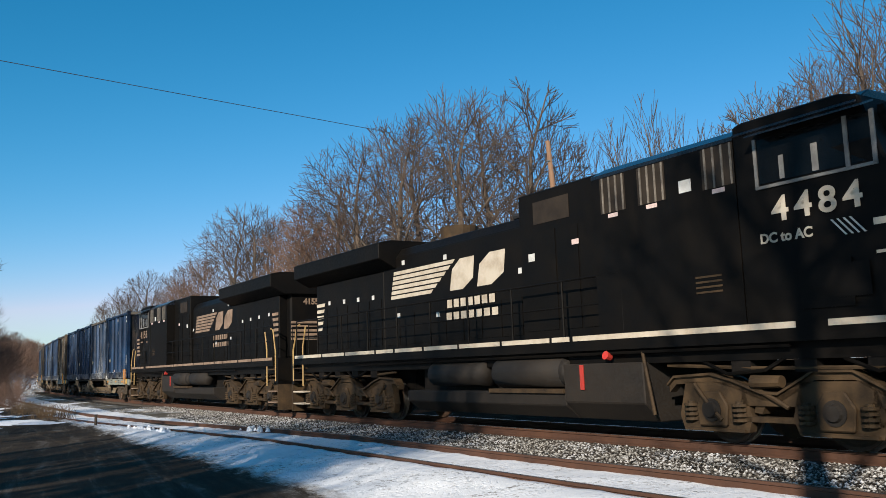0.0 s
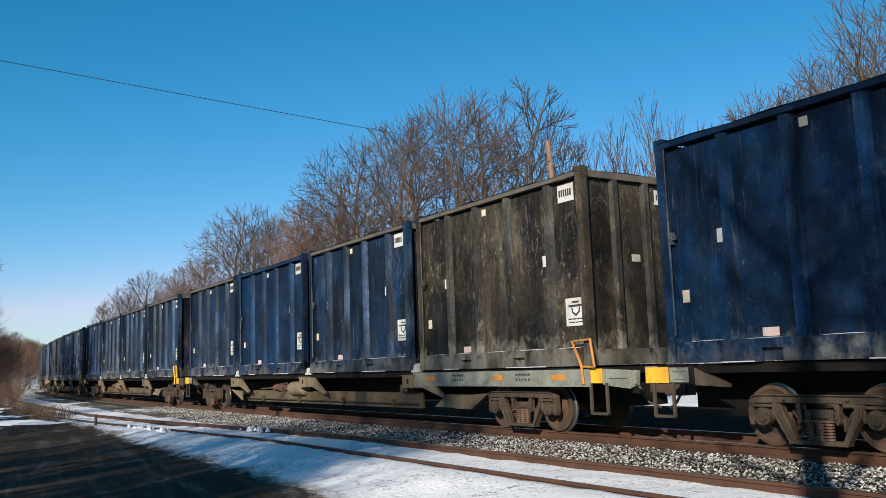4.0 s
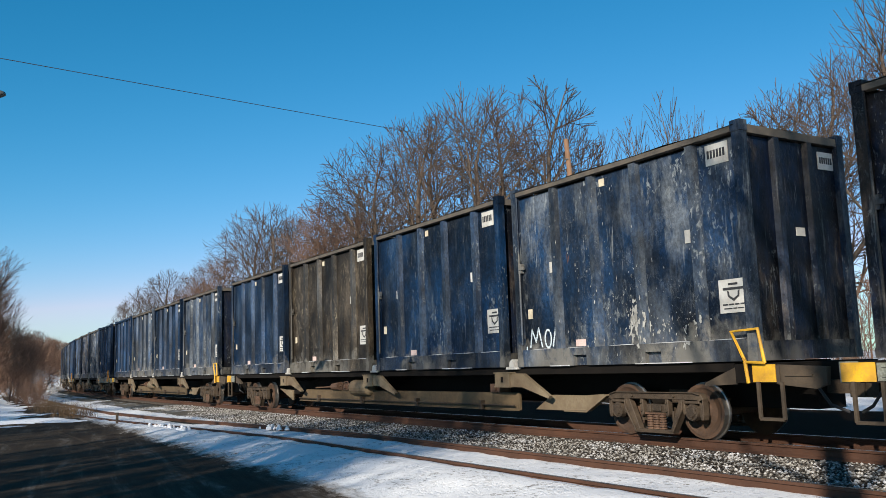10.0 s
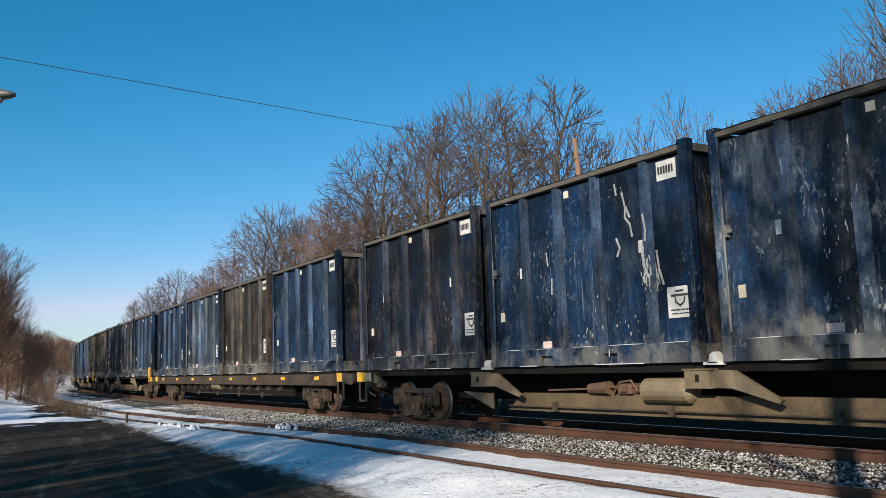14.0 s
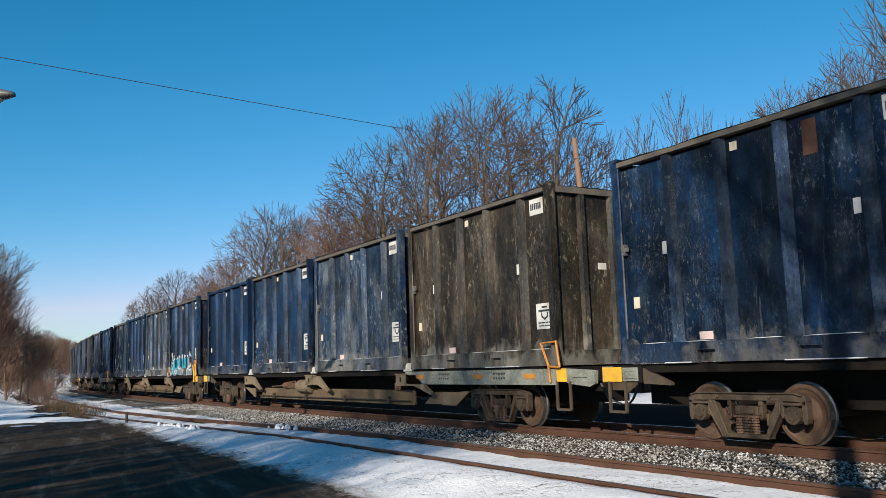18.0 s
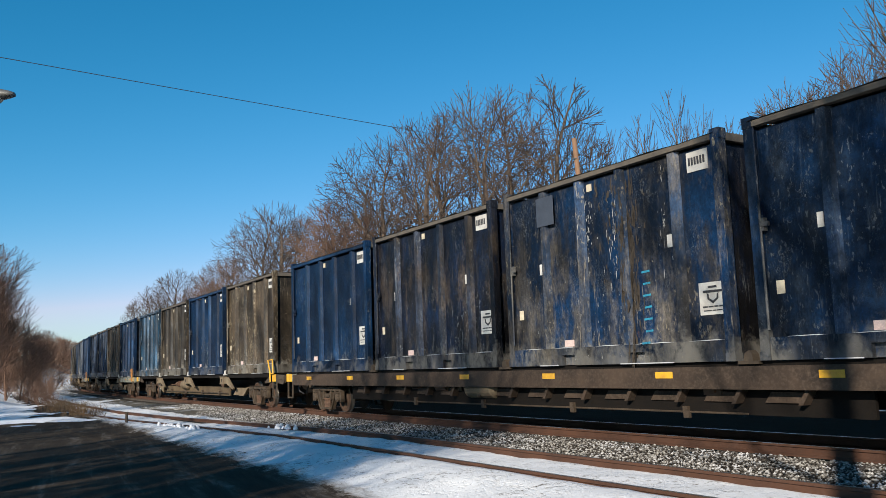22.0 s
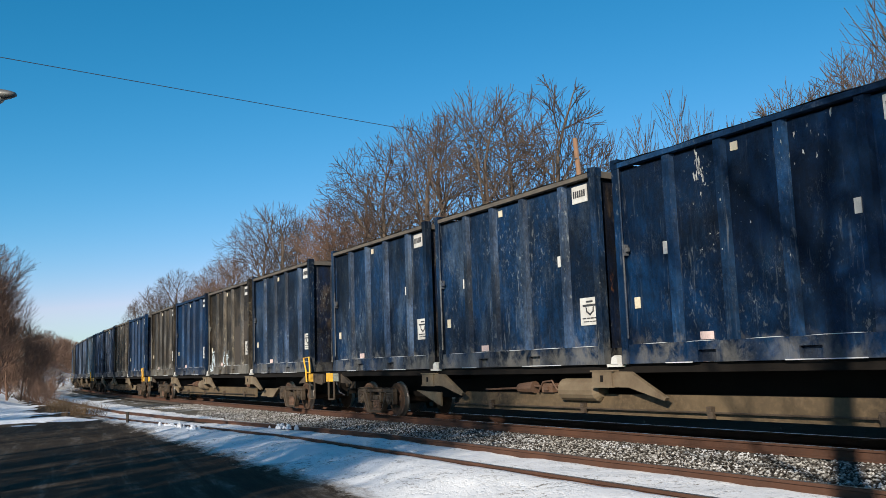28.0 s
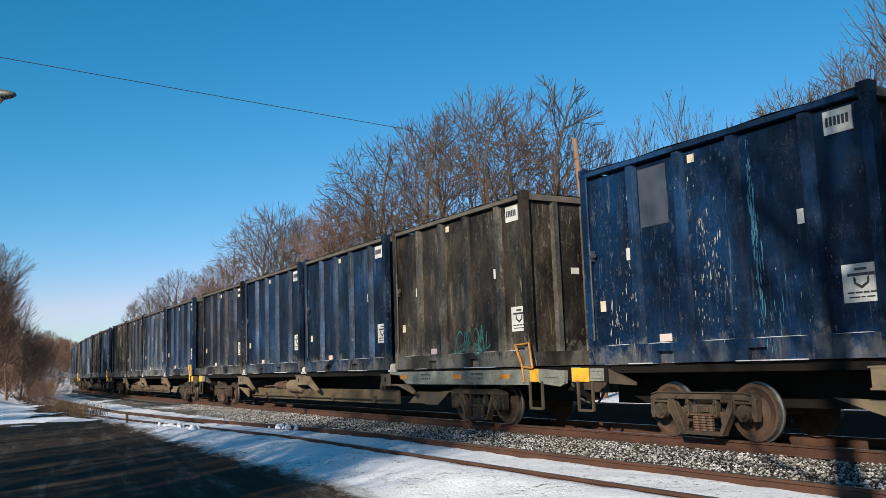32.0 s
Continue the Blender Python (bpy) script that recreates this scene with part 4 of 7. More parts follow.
    tagged(part("print", sh, black_mark, pl, at=(0, -0.011, 0)), kind="stuff")
    part("small_label", Shape().box(-0.055, 0.055, -0.006, 0.006, -0.11, 0.11), white_mark, ob, at=(hx - 1.29, side, 2.08))
    part("small_label", Shape().box(-0.05, 0.05, -0.006, 0.006, -0.11, 0.11), white_mark, ob, at=(hx - 4.92, side, 1.98))
    part("small_label", Shape().box(-0.07, 0.07, -0.006, 0.006, -0.10, 0.10), cream_mark, ob, "cream label", at=(hx - 5.68, side, 1.08))
    part("small_label", Shape().box(-0.14, 0.14, -0.006, 0.006, -0.065, 0.065), pink_mark, ob, "pink warning label", at=(hx - 4.13, side, 0.43))
    part("small_label", Shape().box(-0.07, 0.07, -0.006, 0.006, -0.07, 0.07), cream_mark, ob, "cream label", at=(hx - 3.3, side, 3.40))
    part("small_label", Shape().box(-0.006, 0.006, -0.11, 0.11, -0.07, 0.07), white_mark, ob, at=(hx - 0.09, 0.1, 2.05))
    lt = Shape().box(-0.05, 0.05, -0.06, 0.02, -0.1, 0.1).cyl((-0.02, -0.05, -1.6), (-0.02, -0.05, 1.55), 0.02, 0.02, 6).box(-0.02, 0.13, -0.07, -0.03, -0.035, 0.035)
    part("door_latch", lt, mat, ob, at=(-hx + 0.2, -hy + 0.06, 2.05))
    return ob


# ---- container cars ----
def lathe_wheelset(r, name):
    """Axle and both wheels as one turned piece."""
    half = [(0.0, 0.085), (0.62, 0.085), (0.655, 0.17), (0.675, r * 0.55), (0.682, r - 0.07), (0.682, r + 0.027), (0.715, r + 0.027), (0.722, r), (0.815, r - 0.006), (0.815, r - 0.06), (0.79, r - 0.10), (0.765, r * 0.6), (0.79, 0.19), (0.85, 0.16), (0.85, 0.09), (1.02, 0.085)]
    prof = [(-y, q) for y, q in reversed(half[1:])] + half
    n, vs, fs = 26, [], []
    for y, q in prof:
        for i in range(n):
            a = 2 * math.pi * i / n
            vs.append((q * math.cos(a), y, q * math.sin(a)))
    for j in range(len(prof) - 1):
        for i in range(n):
            k = (i + 1) % n
            fs.append([j * n + i, j * n + n + i, j * n + n + k, j * n + k])
    fs += [list(range(n)), [(len(prof) - 1) * n + i for i in reversed(range(n))]]
    me = big_mesh(name, vs, fs, [wheel_rust, tread_steel])
    for p in me.polygons:
        if math.hypot(p.center.x, p.center.z) > r * 0.955:
            p.material_index = 1
    return me


WHEEL_R = 0.46
freight_wheels = lathe_wheelset(WHEEL_R, "wheelset")
DECK = 1.262


def side_frame():
    """Cast side frame of a freight truck, near-side face at y=0, on axles at x +-0.89."""
    sh = Shape()
    sh.prism([(-1.00, 0.655), (-0.62, 0.665), (0.62, 0.665), (1.00, 0.655), (1.11, 0.60), (1.135, 0.68), (1.08, 0.755), (0.95, 0.79), (0.45, 0.785), (0.25, 0.765), (-0.25, 0.765), (-0.45, 0.785), (-0.95, 0.79), (-1.08, 0.755), (-1.135, 0.68), (-1.11, 0.60)], -0.07, 0.07)
    sh.prism([(-1.08, 0.755), (-0.95, 0.79), (0.95, 0.79), (1.08, 0.755), (1.07, 0.735), (0.94, 0.768), (-0.94, 0.768), (-1.07, 0.735)], -0.105, -0.069)
    sh.box(-0.44, 0.44, -0.08, 0.08, 0.085, 0.145)
    sh.box(-0.46, 0.46, -0.11, -0.079, 0.085, 0.105)
    for sg in (-1, 1):
        f = lambda pts: [(sg * a, b) for a, b in pts]
        # jaw round the bearing
        sh.prism(f([(1.125, 0.68), (1.05, 0.65), (1.045, 0.40), (1.07, 0.33), (1.11, 0.33), (1.135, 0.42)]), -0.07, 0.07)
        sh.prism(f([(0.72, 0.67), (0.665, 0.67), (0.67, 0.47), (0.70, 0.40), (0.74, 0.44)]), -0.07, 0.07)
        sh.box(*sorted((sg * 0.73, sg * 1.05)), -0.085, 0.06, 0.60, 0.645)
        # thin diagonal with a raised edge
        sh.prism(f([(0.70, 0.67), (0.60, 0.67), (0.365, 0.14), (0.43, 0.088), (0.685, 0.50)]), -0.06, 0.06)
        sh.prism(f([(0.70, 0.64), (0.675, 0.64), (0.665, 0.52), (0.415, 0.105), (0.445, 0.095), (0.695, 0.50)]), -0.105, -0.061)
        # column beside the spring window
        sh.prism(f([(0.335, 0.67), (0.265, 0.67), (0.265, 0.40), (0.30, 0.36), (0.335, 0.40)]), -0.055, 0.06)
        sh.cyl((sg * 0.50, -0.07, 0.72), (sg * 0.50, -0.105, 0.72), 0.03, 0.026, 6)
        sh.cyl((sg * 0.30, -0.055, 0.60), (sg * 0.30, -0.085, 0.60), 0.022, 0.02, 6)
        sh.cyl((sg * 0.30, -0.055, 0.46), (sg * 0.30, -0.085, 0.46), 0.022, 0.02, 6)
    return sh.mesh("side_frame", truck_steel, bevel=0.008)


def springs():
    sh = Shape()
    for x in (-0.145, 0.0, 0.145):
        for i in range(6):
            sh.cyl((x, 0.0, 0.15 + i * 0.042), (x, 0.0, 0.176 + i * 0.042), 0.066, 0.066, 10)
        sh.cyl((x, 0.0, 0.145), (x, 0.0, 0.41), 0.038, 0.038, 6)
    sh.box(-0.23, 0.23, -0.05, 0.05, 0.40, 0.43)
    return sh.mesh("spring_nest", spring_steel)


frame_me, spring_me = side_frame(), springs()
cap_me = Shape().cyl((0, -0.03, 0), (0, 0.08, 0), 0.135, 0.145, 14).cyl((0, -0.055, 0), (0, -0.03, 0), 0.075, 0.09, 12)
for q in range(3):
    cap_me.cyl((0.095 * math.cos(q * 2.1 + 0.5), -0.05, 0.095 * math.sin(q * 2.1 + 0.5)), (0.095 * math.cos(q * 2.1 + 0.5), -0.03, 0.095 * math.sin(q * 2.1 + 0.5)), 0.02, 0.02, 6)
cap_me = cap_me.mesh("bearing_cap", truck_steel)
bolster_me = Shape().box(-0.22, 0.22, -1.02, 1.02, 0.43, 0.575).box(-0.30, 0.30, -0.35, 0.35, 0.575, 0.80).box(-0.05, 0.16, -1.06, -1.02, 0.46, 0.55).box(-0.17, -0.09, -1.05, -1.02, 0.44, 0.56)
for q in (-0.36, 0.36):
    bolster_me.cyl((q, -0.95, 0.34), (q, 0.95, 0.34), 0.035, 0.035, 6).box(q - 0.02, q + 0.02, -0.98, -0.86, 0.28, 0.46).pipe([(q * 0.4, -0.92, 0.40), (q, -0.93, 0.36), (q * 1.3, -0.93, 0.55)], 0.016, 5)
bolster_me = bolster_me.mesh("bolster", truck_steel, bevel=0.006)


def add_truck(car, x):
    axles = []
    for dx in (-0.89, 0.89):
        axles.append(part("wheelset", freight_wheels, None, car, "rusty wheel pair with a bright tread", at=(x + dx, 0, WHEEL_R)))
        for y in (-1.06,):
            part("bearing_cap", cap_me, None, car, at=Matrix.Translation((x + dx, y, WHEEL_R)) @ Matrix.Rotation(0 if y < 0 else math.pi, 4, "Z"))
    for y in (-1.0, 1.0):
        part("side_frame", frame_me, None, car, "grimy cast truck side frame", at=(x, y, 0))
        part("spring_nest", spring_me, None, car, at=(x, y, 0))
    part("bolster", bolster_me, None, car, at=(x, 0, 0))
    return axles


def make_car(kind):
    """kind 0: open spine car; 1: with a pale side plate at its leading end; 2: with a black side sill and yellow markers."""
    car = thing("container_flatcar", ("rusty steel spine car with brown fish-belly sill", "rusty spine car with a pale green side plate", "black flatcar with yellow markers on its side sill")[kind], "flatcar", "flatcars of the train")
    half = (4 * CL + 3 * CGAP) / 2
    ends = half + 0.30
    part("centre_sill", Shape().box(-ends, ends, -0.33, 0.33, 0.52, 1.12).box(-half + 0.5, half - 0.5, -1.21, 1.21, 1.12, DECK), frame_shaded, car)
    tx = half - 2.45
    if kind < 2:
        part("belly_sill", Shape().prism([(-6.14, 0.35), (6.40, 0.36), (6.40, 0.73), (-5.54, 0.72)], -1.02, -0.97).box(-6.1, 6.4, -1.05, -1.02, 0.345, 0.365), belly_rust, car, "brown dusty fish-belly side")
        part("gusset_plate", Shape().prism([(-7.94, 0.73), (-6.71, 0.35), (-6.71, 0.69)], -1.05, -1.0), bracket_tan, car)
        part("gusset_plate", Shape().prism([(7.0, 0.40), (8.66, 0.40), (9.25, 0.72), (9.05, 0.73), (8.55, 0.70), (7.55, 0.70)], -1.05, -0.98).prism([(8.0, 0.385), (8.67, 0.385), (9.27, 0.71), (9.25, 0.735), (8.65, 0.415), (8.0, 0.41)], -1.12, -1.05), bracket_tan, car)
        part("belly_floor", Shape().box(-5.4, 6.3, -0.97, 0.98, 0.62, 0.70), frame_shaded, car)
    for i, x in enumerate((half, half - CL - CGAP / 2, 0, -half + CL + CGAP / 2, -half)):
        if 0 < i < 4:
            for y in (-1, 1):
                yy = (-1.30, -1.22) if y < 0 else (1.22, 1.30)
                if kind < 2:
                    o = yy[0] - 0.03 if y < 0 else yy[0]
                    ped = Shape().prism([(x - 0.58, 0.87), (x + 0.34, 0.86), (x + 1.2, 0.64), (x + 1.25, 0.69), (x + 0.70, 0.98), (x + 0.40, 1.14), (x - 0.58, 1.16)], *yy)
                    ped.box(x - 0.60, x - 0.06, o, o + 0.11, 0.885, 1.15).box(x - 0.63, x + 0.02, o - 0.02, o + 0.13, 1.15, 1.175).box(x - 0.62, x - 0.03, o - 0.015, o + 0.12, 0.855, 0.885)
                    ped = part("pedestal", ped, bracket_tan, car, "pale tan support bracket")
                    if y < 0:
                        # a flat dark plate stands for the shaded hole in the bracket
                        part("slot", Shape().box(x - 0.37, x - 0.29, o - 0.006, o - 0.001, 0.96, 1.08), frame_shaded, ped)
                if y < 0:
                    part("cone", Shape().box(x - 0.20, x + 0.20, yy[0] + 0.0, yy[1] + 0.1, DECK - 0.03, DECK + 0.019).prism([(x - 0.10, DECK), (x + 0.10, DECK), (x + 0.07, DECK + 0.13), (x + 0.02, DECK + 0.18), (x - 0.06, DECK + 0.14)], yy[0], yy[1] + 0.08), white_mark if kind != 2 else frame_steel, car, "snow-capped lock")
            part("cross_beam", Shape().box(x - 0.2, x + 0.2, -1.205, 1.205, 1.0, DECK - 0.006), frame_shaded, car)
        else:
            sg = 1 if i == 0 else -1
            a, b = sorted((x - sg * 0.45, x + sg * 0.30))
            part("end_beam", Shape().box(a, b, -1.26, 1.28, 0.95, DECK - 0.02), frame_shaded, car)
            if sg > 0:
                part("end_marker", Shape().box(x - 0.12, x + 0.29, -1.275, -1.255, 0.965, 1.225), yellow, car, "yellow marker panel")
                arm = Shape().prism([(x + 0.30, 0.93), (x + 0.95, 0.87), (x + 1.12, 0.93), (x + 1.15, 1.18), (x + 0.30, 1.22)], -1.255, -1.19)
                arm.box(x + 0.45, x + 0.90, -1.275, -1.255, 1.05, 1.075).box(x + 1.07, x + 1.14, -1.285, -1.255, 0.95, 1.17).box(x + 0.30, x + 0.36, -1.275, -1.255, 0.94, 1.21)
                part("end_arm", arm, frame_steel if kind != 1 else plate_green, car, "grimy end platform arm")
            else:
                part("end_marker", Shape().box(x - 0.56, x - 0.06, -1.275, -1.255, 0.965, 1.225), yellow, car, "yellow marker panel")
                arm = Shape().box(x - 0.05, x + 0.36, -1.262, -1.21, 0.97, 1.22).box(x - 0.60, x - 0.0, -1.253, -1.19, 0.95, 1.24)
                arm.box(x + 0.02, x + 0.30, -1.275, -1.262, 1.15, 1.17).box(x + 0.02, x + 0.30, -1.275, -1.262, 1.02, 1.035)
                part("end_arm", arm, plate_green, car, "pale grey-green end panel", bevel=0.01)
            part("bracket", Shape().prism([(x - sg * 0.45, 0.93), (x - sg * 0.45, 1.2), (x - sg * 1.1, 0.95), (x - sg * 1.1, 0.90)][::(1 if sg > 0 else -1)], -1.23, -1.15), frame_steel, car)
            part("coupler", Shape().box(*sorted((x + sg * 0.3, x + sg * 0.75)), -0.11, 0.11, 0.75, 0.95).box(*sorted((x + sg * 0.72, x + sg * 0.96)), -0.17, 0.13, 0.70, 1.0), truck_steel, car, "rusty knuckle coupler")
            ld = Shape()
            m = x + 0.18 if sg > 0 else x - 0.18
            for lx in (-0.21, 0.21):
                ld.box(m + lx - 0.025, m + lx + 0.025, -1.29, -1.25, 0.42, 0.97)
            ld.box(m - 0.21, m + 0.21, -1.30, -1.22, 0.40, 0.445)
            part("step", ld, frame_steel, car)
            part("air_hose", Shape().pipe([(x + sg * 0.4, -0.5, 0.9), (x + sg * 0.62, -0.5, 0.6), (x + sg * 0.85, -0.4, 0.5)], 0.025, 6), black_mark, car)
    if kind < 2:
        hr = Shape().pipe([(half - 0.16, -1.33, 0.95), (half - 0.20, -1.33, 1.30), (half - 0.42, -1.33, 1.74), (half + 0.08, -1.33, 1.76), (half + 0.16, -1.33, 1.25)], 0.028, 6).pipe([(half - 0.20, -1.33, 1.27), (half + 0.16, -1.33, 1.25)], 0.022, 6)
        part("hand_rail", hr, orange if kind else yellow, car, "orange hand rail" if kind else "yellow hand rail")
    if kind == 1:
        part("side_plate", Shape().box(half - CL - 0.35, half - 0.02, -1.30, -1.25, 0.90, 1.22), plate_green, car, "pale grey-green side plate")
        for x in (half - 0.9, half - 2.9, half - 5.6):
            part("marker", Shape().box(x - 0.2, x + 0.2, -1.308, -1.301, 1.03, 1.13), orange, car, "orange reflector strip")
        for x in (half - 2.0, half - 4.4):
            b = Shape()
            for i in range(5):
                b.box(x - 0.25 + i * 0.1, x - 0.18 + i * 0.1, -1.307, -1.301, 1.12, 1.16)
                b.box(x - 0.25 + i * 0.1, x - 0.20 + i * 0.1, -1.307, -1.301, 1.02, 1.06)
            part("print", b, black_mark, car)
    if kind == 2:
        for y in (-1.30, 1.22):
            part("side_sill", Shape().box(-half + 0.1, half - 0.1, y, y + 0.08, 0.86, 1.20).box(-half + 0.1, half - 0.1, y - 0.012, y + 0.09, 0.845, 0.875), sill_rust, car, "dark rusty side sill")
            part("lower_chord", Shape().box(-tx + 2.0, tx - 2.0, *((y + 0.25, y + 0.31) if y < 0 else (y - 0.25, y - 0.19)), 0.44, 0.845), frame_shaded, car)
        for i in range(8):
            x = -half + 1.6 + i * 3.2
            part("marker", Shape().box(x - 0.2, x + 0.2, -1.309, -1.301, 1.02, 1.13), yellow, car, "yellow reflector strip")
        for i in range(13):
            x = -tx + 2.8 + i * 1.22
            part("strut", Shape().prism([(x - 0.42, 0.64), (x + 0.20, 0.64), (x + 0.34, 0.80), (x - 0.30, 0.80)], -1.09, -1.052).prism([(x + 0.26, 0.62), (x + 0.34, 0.62), (x + 0.48, 0.845), (x + 0.40, 0.845)], -1.22, -1.05), sill_rust, car)
    # brake gear
    rod = Shape().cyl((-6.0, -1.10, 0.44), (6.3, -1.10, 0.46), 0.018, 0.018, 6)
    for x in (-4.4, -1.2, 2.0, 5.0):
        rod.box(x - 0.05, x + 0.05, -1.12, -1.02, 0.43, 0.55).box(x - 0.02, x + 0.10, -1.14, -1.08, 0.36, 0.47)
    part("brake_rod", rod, truck_steel, car)
    part("air_reservoir", Shape().cyl((-1.75, -1.04, 0.80), (-0.72, -1.04, 0.80), 0.22, 0.22, 16).cyl((-1.86, -1.04, 0.80), (-1.75, -1.04, 0.80), 0.12, 0.22, 16).cyl((-0.72, -1.04, 0.80), (-0.63, -1.04, 0.80), 0.22, 0.13, 16), bracket_tan, car, "tan air reservoir")
    part("brake_cylinder", Shape().cyl((-3.3, -1.06, 0.82), (-2.75, -1.06, 0.84), 0.10, 0.13, 10).cyl((-2.75, -1.08, 0.86), (-1.8, -1.08, 0.88), 0.022, 0.022, 6).cyl((-4.6, -1.08, 0.78), (-3.3, -1.06, 0.82), 0.02, 0.02, 6).pipe([(-2.6, -1.1, 0.74), (-2.4, -1.12, 0.95), (-2.1, -1.12, 0.98), (-1.95, -1.1, 0.78)], 0.02, 6), spring_steel, car)
    for x in (-2.3, 5.6):
        part("valve_box", Shape().box(x - 0.18, x + 0.18, -1.10, -0.8, 0.74, 0.92).box(x - 0.08, x + 0.08, -1.15, -1.10, 0.78, 0.86), spring_steel, car)
    ax = add_truck(car, tx) + add_truck(car, -tx)
    return car, ax


# ---- locomotives ----
LL = 22.9
LOCO_R = 0.53


def make_loco(number, with_text):
    lo = thing("diesel_locomotive", "black diesel freight locomotive, grimy below, with white markings", "locomotive", "locomotives of the train")
    X = lambda d: LL / 2 - d
    mark = loco_white if with_text else loco_tan

    def bx(name, d0, d1, y0, y1, z0, z1, mat=loco_black, label="", bevel=0.0, parent=lo):
        return part(name, Shape().box(X(d1), X(d0), y0, y1, z0, z1), mat, parent, label, bevel=bevel)

    # frame
    bx("underframe", 0.75, LL - 0.75, -1.30, 1.30, 1.30, 1.66)
    for sg in (-1, 1):
        bx("side_sill", 0.85, LL - 0.85, *sorted((sg * 1.44, sg * 1.50)), 1.55, 1.83)
        for a, b in ((0.95, 3.72), (4.22, 8.9), (9.0, 9.5), (9.58, 11.1), (11.18, 12.7), (12.78, 14.2), (14.3, 15.6), (15.7, 16.6), (16.7, 18.4), (18.5, 19.9), (20.0, LL - 0.95)):
            bx("sill_stripe", a, b, *sorted((sg * 1.500, sg * 1.508)), 1.735, 1.825, mark, "white sill stripe")
    bx("walkway", 0.85, LL - 0.85, -1.44, 1.44, 1.66, 1.80)
    # cab and nose
    prof = [(X(0.95), 1.80), (X(2.2), 1.80), (X(5.04), 1.80), (X(5.04), 4.80), (X(4.9), 4.84), (X(3.3), 4.84), (X(3.0), 4.76), (X(2.72), 3.86), (X(1.15), 3.48), (X(0.95), 3.30)]
    cab = Shape()
    n = len(prof)
    for y in (-1.50, 1.50):
        cab.v += [(a, y * (0.72 if i in (0, 8, 9) else 1.0), b) for i, (a, b) in enumerate(prof)]
    cab.f += [list(range(n)), [n + i for i in reversed(range(n))]] + [[(i + 1) % n, i, n + i, n + (i + 1) % n] for i in range(n)]
    part("cab", cab, loco_black, lo, "black wide-nose cab", bevel=0.03)
    part("cab_roof", Shape().prism([(-1.52, 4.64), (1.52, 4.64), (1.52, 4.68), (1.18, 4.875), (-1.18, 4.875), (-1.52, 4.68)], X(5.04), X(3.02), "x"), loco_gloss, lo, "glossy black cab roof with sloping edges", bevel=0.012)
    bx("roof_hatch", 3.2, 3.9, -0.4, 0.4, 4.876, 4.94)
    bx("air_conditioner", 4.1, 4.9, -0.55, 0.55, 4.876, 5.01)
    for sg in (-1, 1):
        o = lambda a, b: sorted((sg * a, sg * b))
        bx("side_window", 3.24, 4.62, *o(1.496, 1.506), 3.84, 4.50, cab_glass, "dark side window")
        bx("side_window", 2.86, 3.18, *o(1.496, 1.506), 3.84, 4.48, cab_glass, "dark side window")
        fr = Shape()
        for a, b, z0, z1 in ((2.80, 2.86, 3.78, 4.50), (3.18, 3.24, 3.78, 4.50), (4.62, 4.67, 3.80, 4.52), (2.80, 4.67, 3.765, 3.81)):
            fr.box(X(b), X(a), *o(1.50, 1.525), z0, z1)
        part("window_frame", fr, dull_metal, lo, "bare metal window frame")
        bx("window_pillar", 4.18, 4.26, *o(1.507, 1.512), 3.86, 4.2, dull_metal)
        bx("window_pillar", 3.64, 3.74, *o(1.507, 1.512), 3.86, 4.25, dull_metal)
        part("sunshade", Shape().prism([(sg * 1.49, 4.60), (sg * 1.80, 4.50), (sg * 1.80, 4.52), (sg * 1.49, 4.63)][::sg], X(4.6), X(2.8), "x"), loco_gloss, lo, "dark sunshade over the cab window")
        letters(number, 0.50, mark, lo, Matrix.Translation((X(3.75), sg * 1.507, 3.27)) @ Matrix.Rotation(0 if sg < 0 else math.pi, 4, "Z") @ Matrix.Rotation(math.pi / 2, 4, "X") @ Matrix.Diagonal((1.12, 1, 1, 1)), "numeral", "white cab numeral", 0.010, 1.32)
        if with_text:
            letters("DC to AC", 0.20, mark, lo, Matrix.Translation((X(4.25 if sg < 0 else 3.3), sg * 1.507, 2.97)) @ Matrix.Rotation(0 if sg < 0 else math.pi, 4, "Z") @ Matrix.Rotation(math.pi / 2, 4, "X"), "letter", "white letter", 0.006)
            for k in range(4):
                part("emblem_stripe", Shape().prism([(X(3.55) + k * 0.09, 3.15), (X(3.55) + k * 0.09 + 0.2, 2.92), (X(3.55) + k * 0.09 + 0.23, 2.92), (X(3.55) + k * 0.09 + 0.03, 3.15)], *o(1.501, 1.507)), white_mark, lo)
            bx("text_bar", 2.3, 2.95, *o(1.501, 1.506), 2.99, 3.08, mark)
        else:
            bx("text_bar", 3.1, 3.5, *o(1.501, 1.506), 3.05, 3.11, mark)
            bx("text_bar", 4.3, 4.5, *o(1.501, 1.506), 3.02, 3.09, mark)
        bx("notice", 2.6, 2.95, *o(1.501, 1.506), 2.62, 2.66, mark)
        bx("side_door", 3.3, 4.1, *o(1.501, 1.513), 1.98, 2.62, loco_black)
        bx("side_vent", 3.05, 3.5, *o(1.513, 1.520), 2.1, 2.55, loco_black)
        for k in range(5):
            z = 2.42 + k * 0.20
            part("nose_stripe", Shape().prism([(X(0.985), z), (X(1.55) + k * 0.05 - 0.25, z), (X(1.5) + k * 0.05 - 0.20, z + 0.11), (X(0.99), z + 0.11)], *o(1.12 + 0.0, 1.24)), mark, lo, "white nose stripe")
    for sg in (-1, 1):
        bx("windshield", 2.78, 2.92, *sorted((sg * 0.15, sg * 1.2)), 4.0, 4.62, cab_glass, "dark windshield")
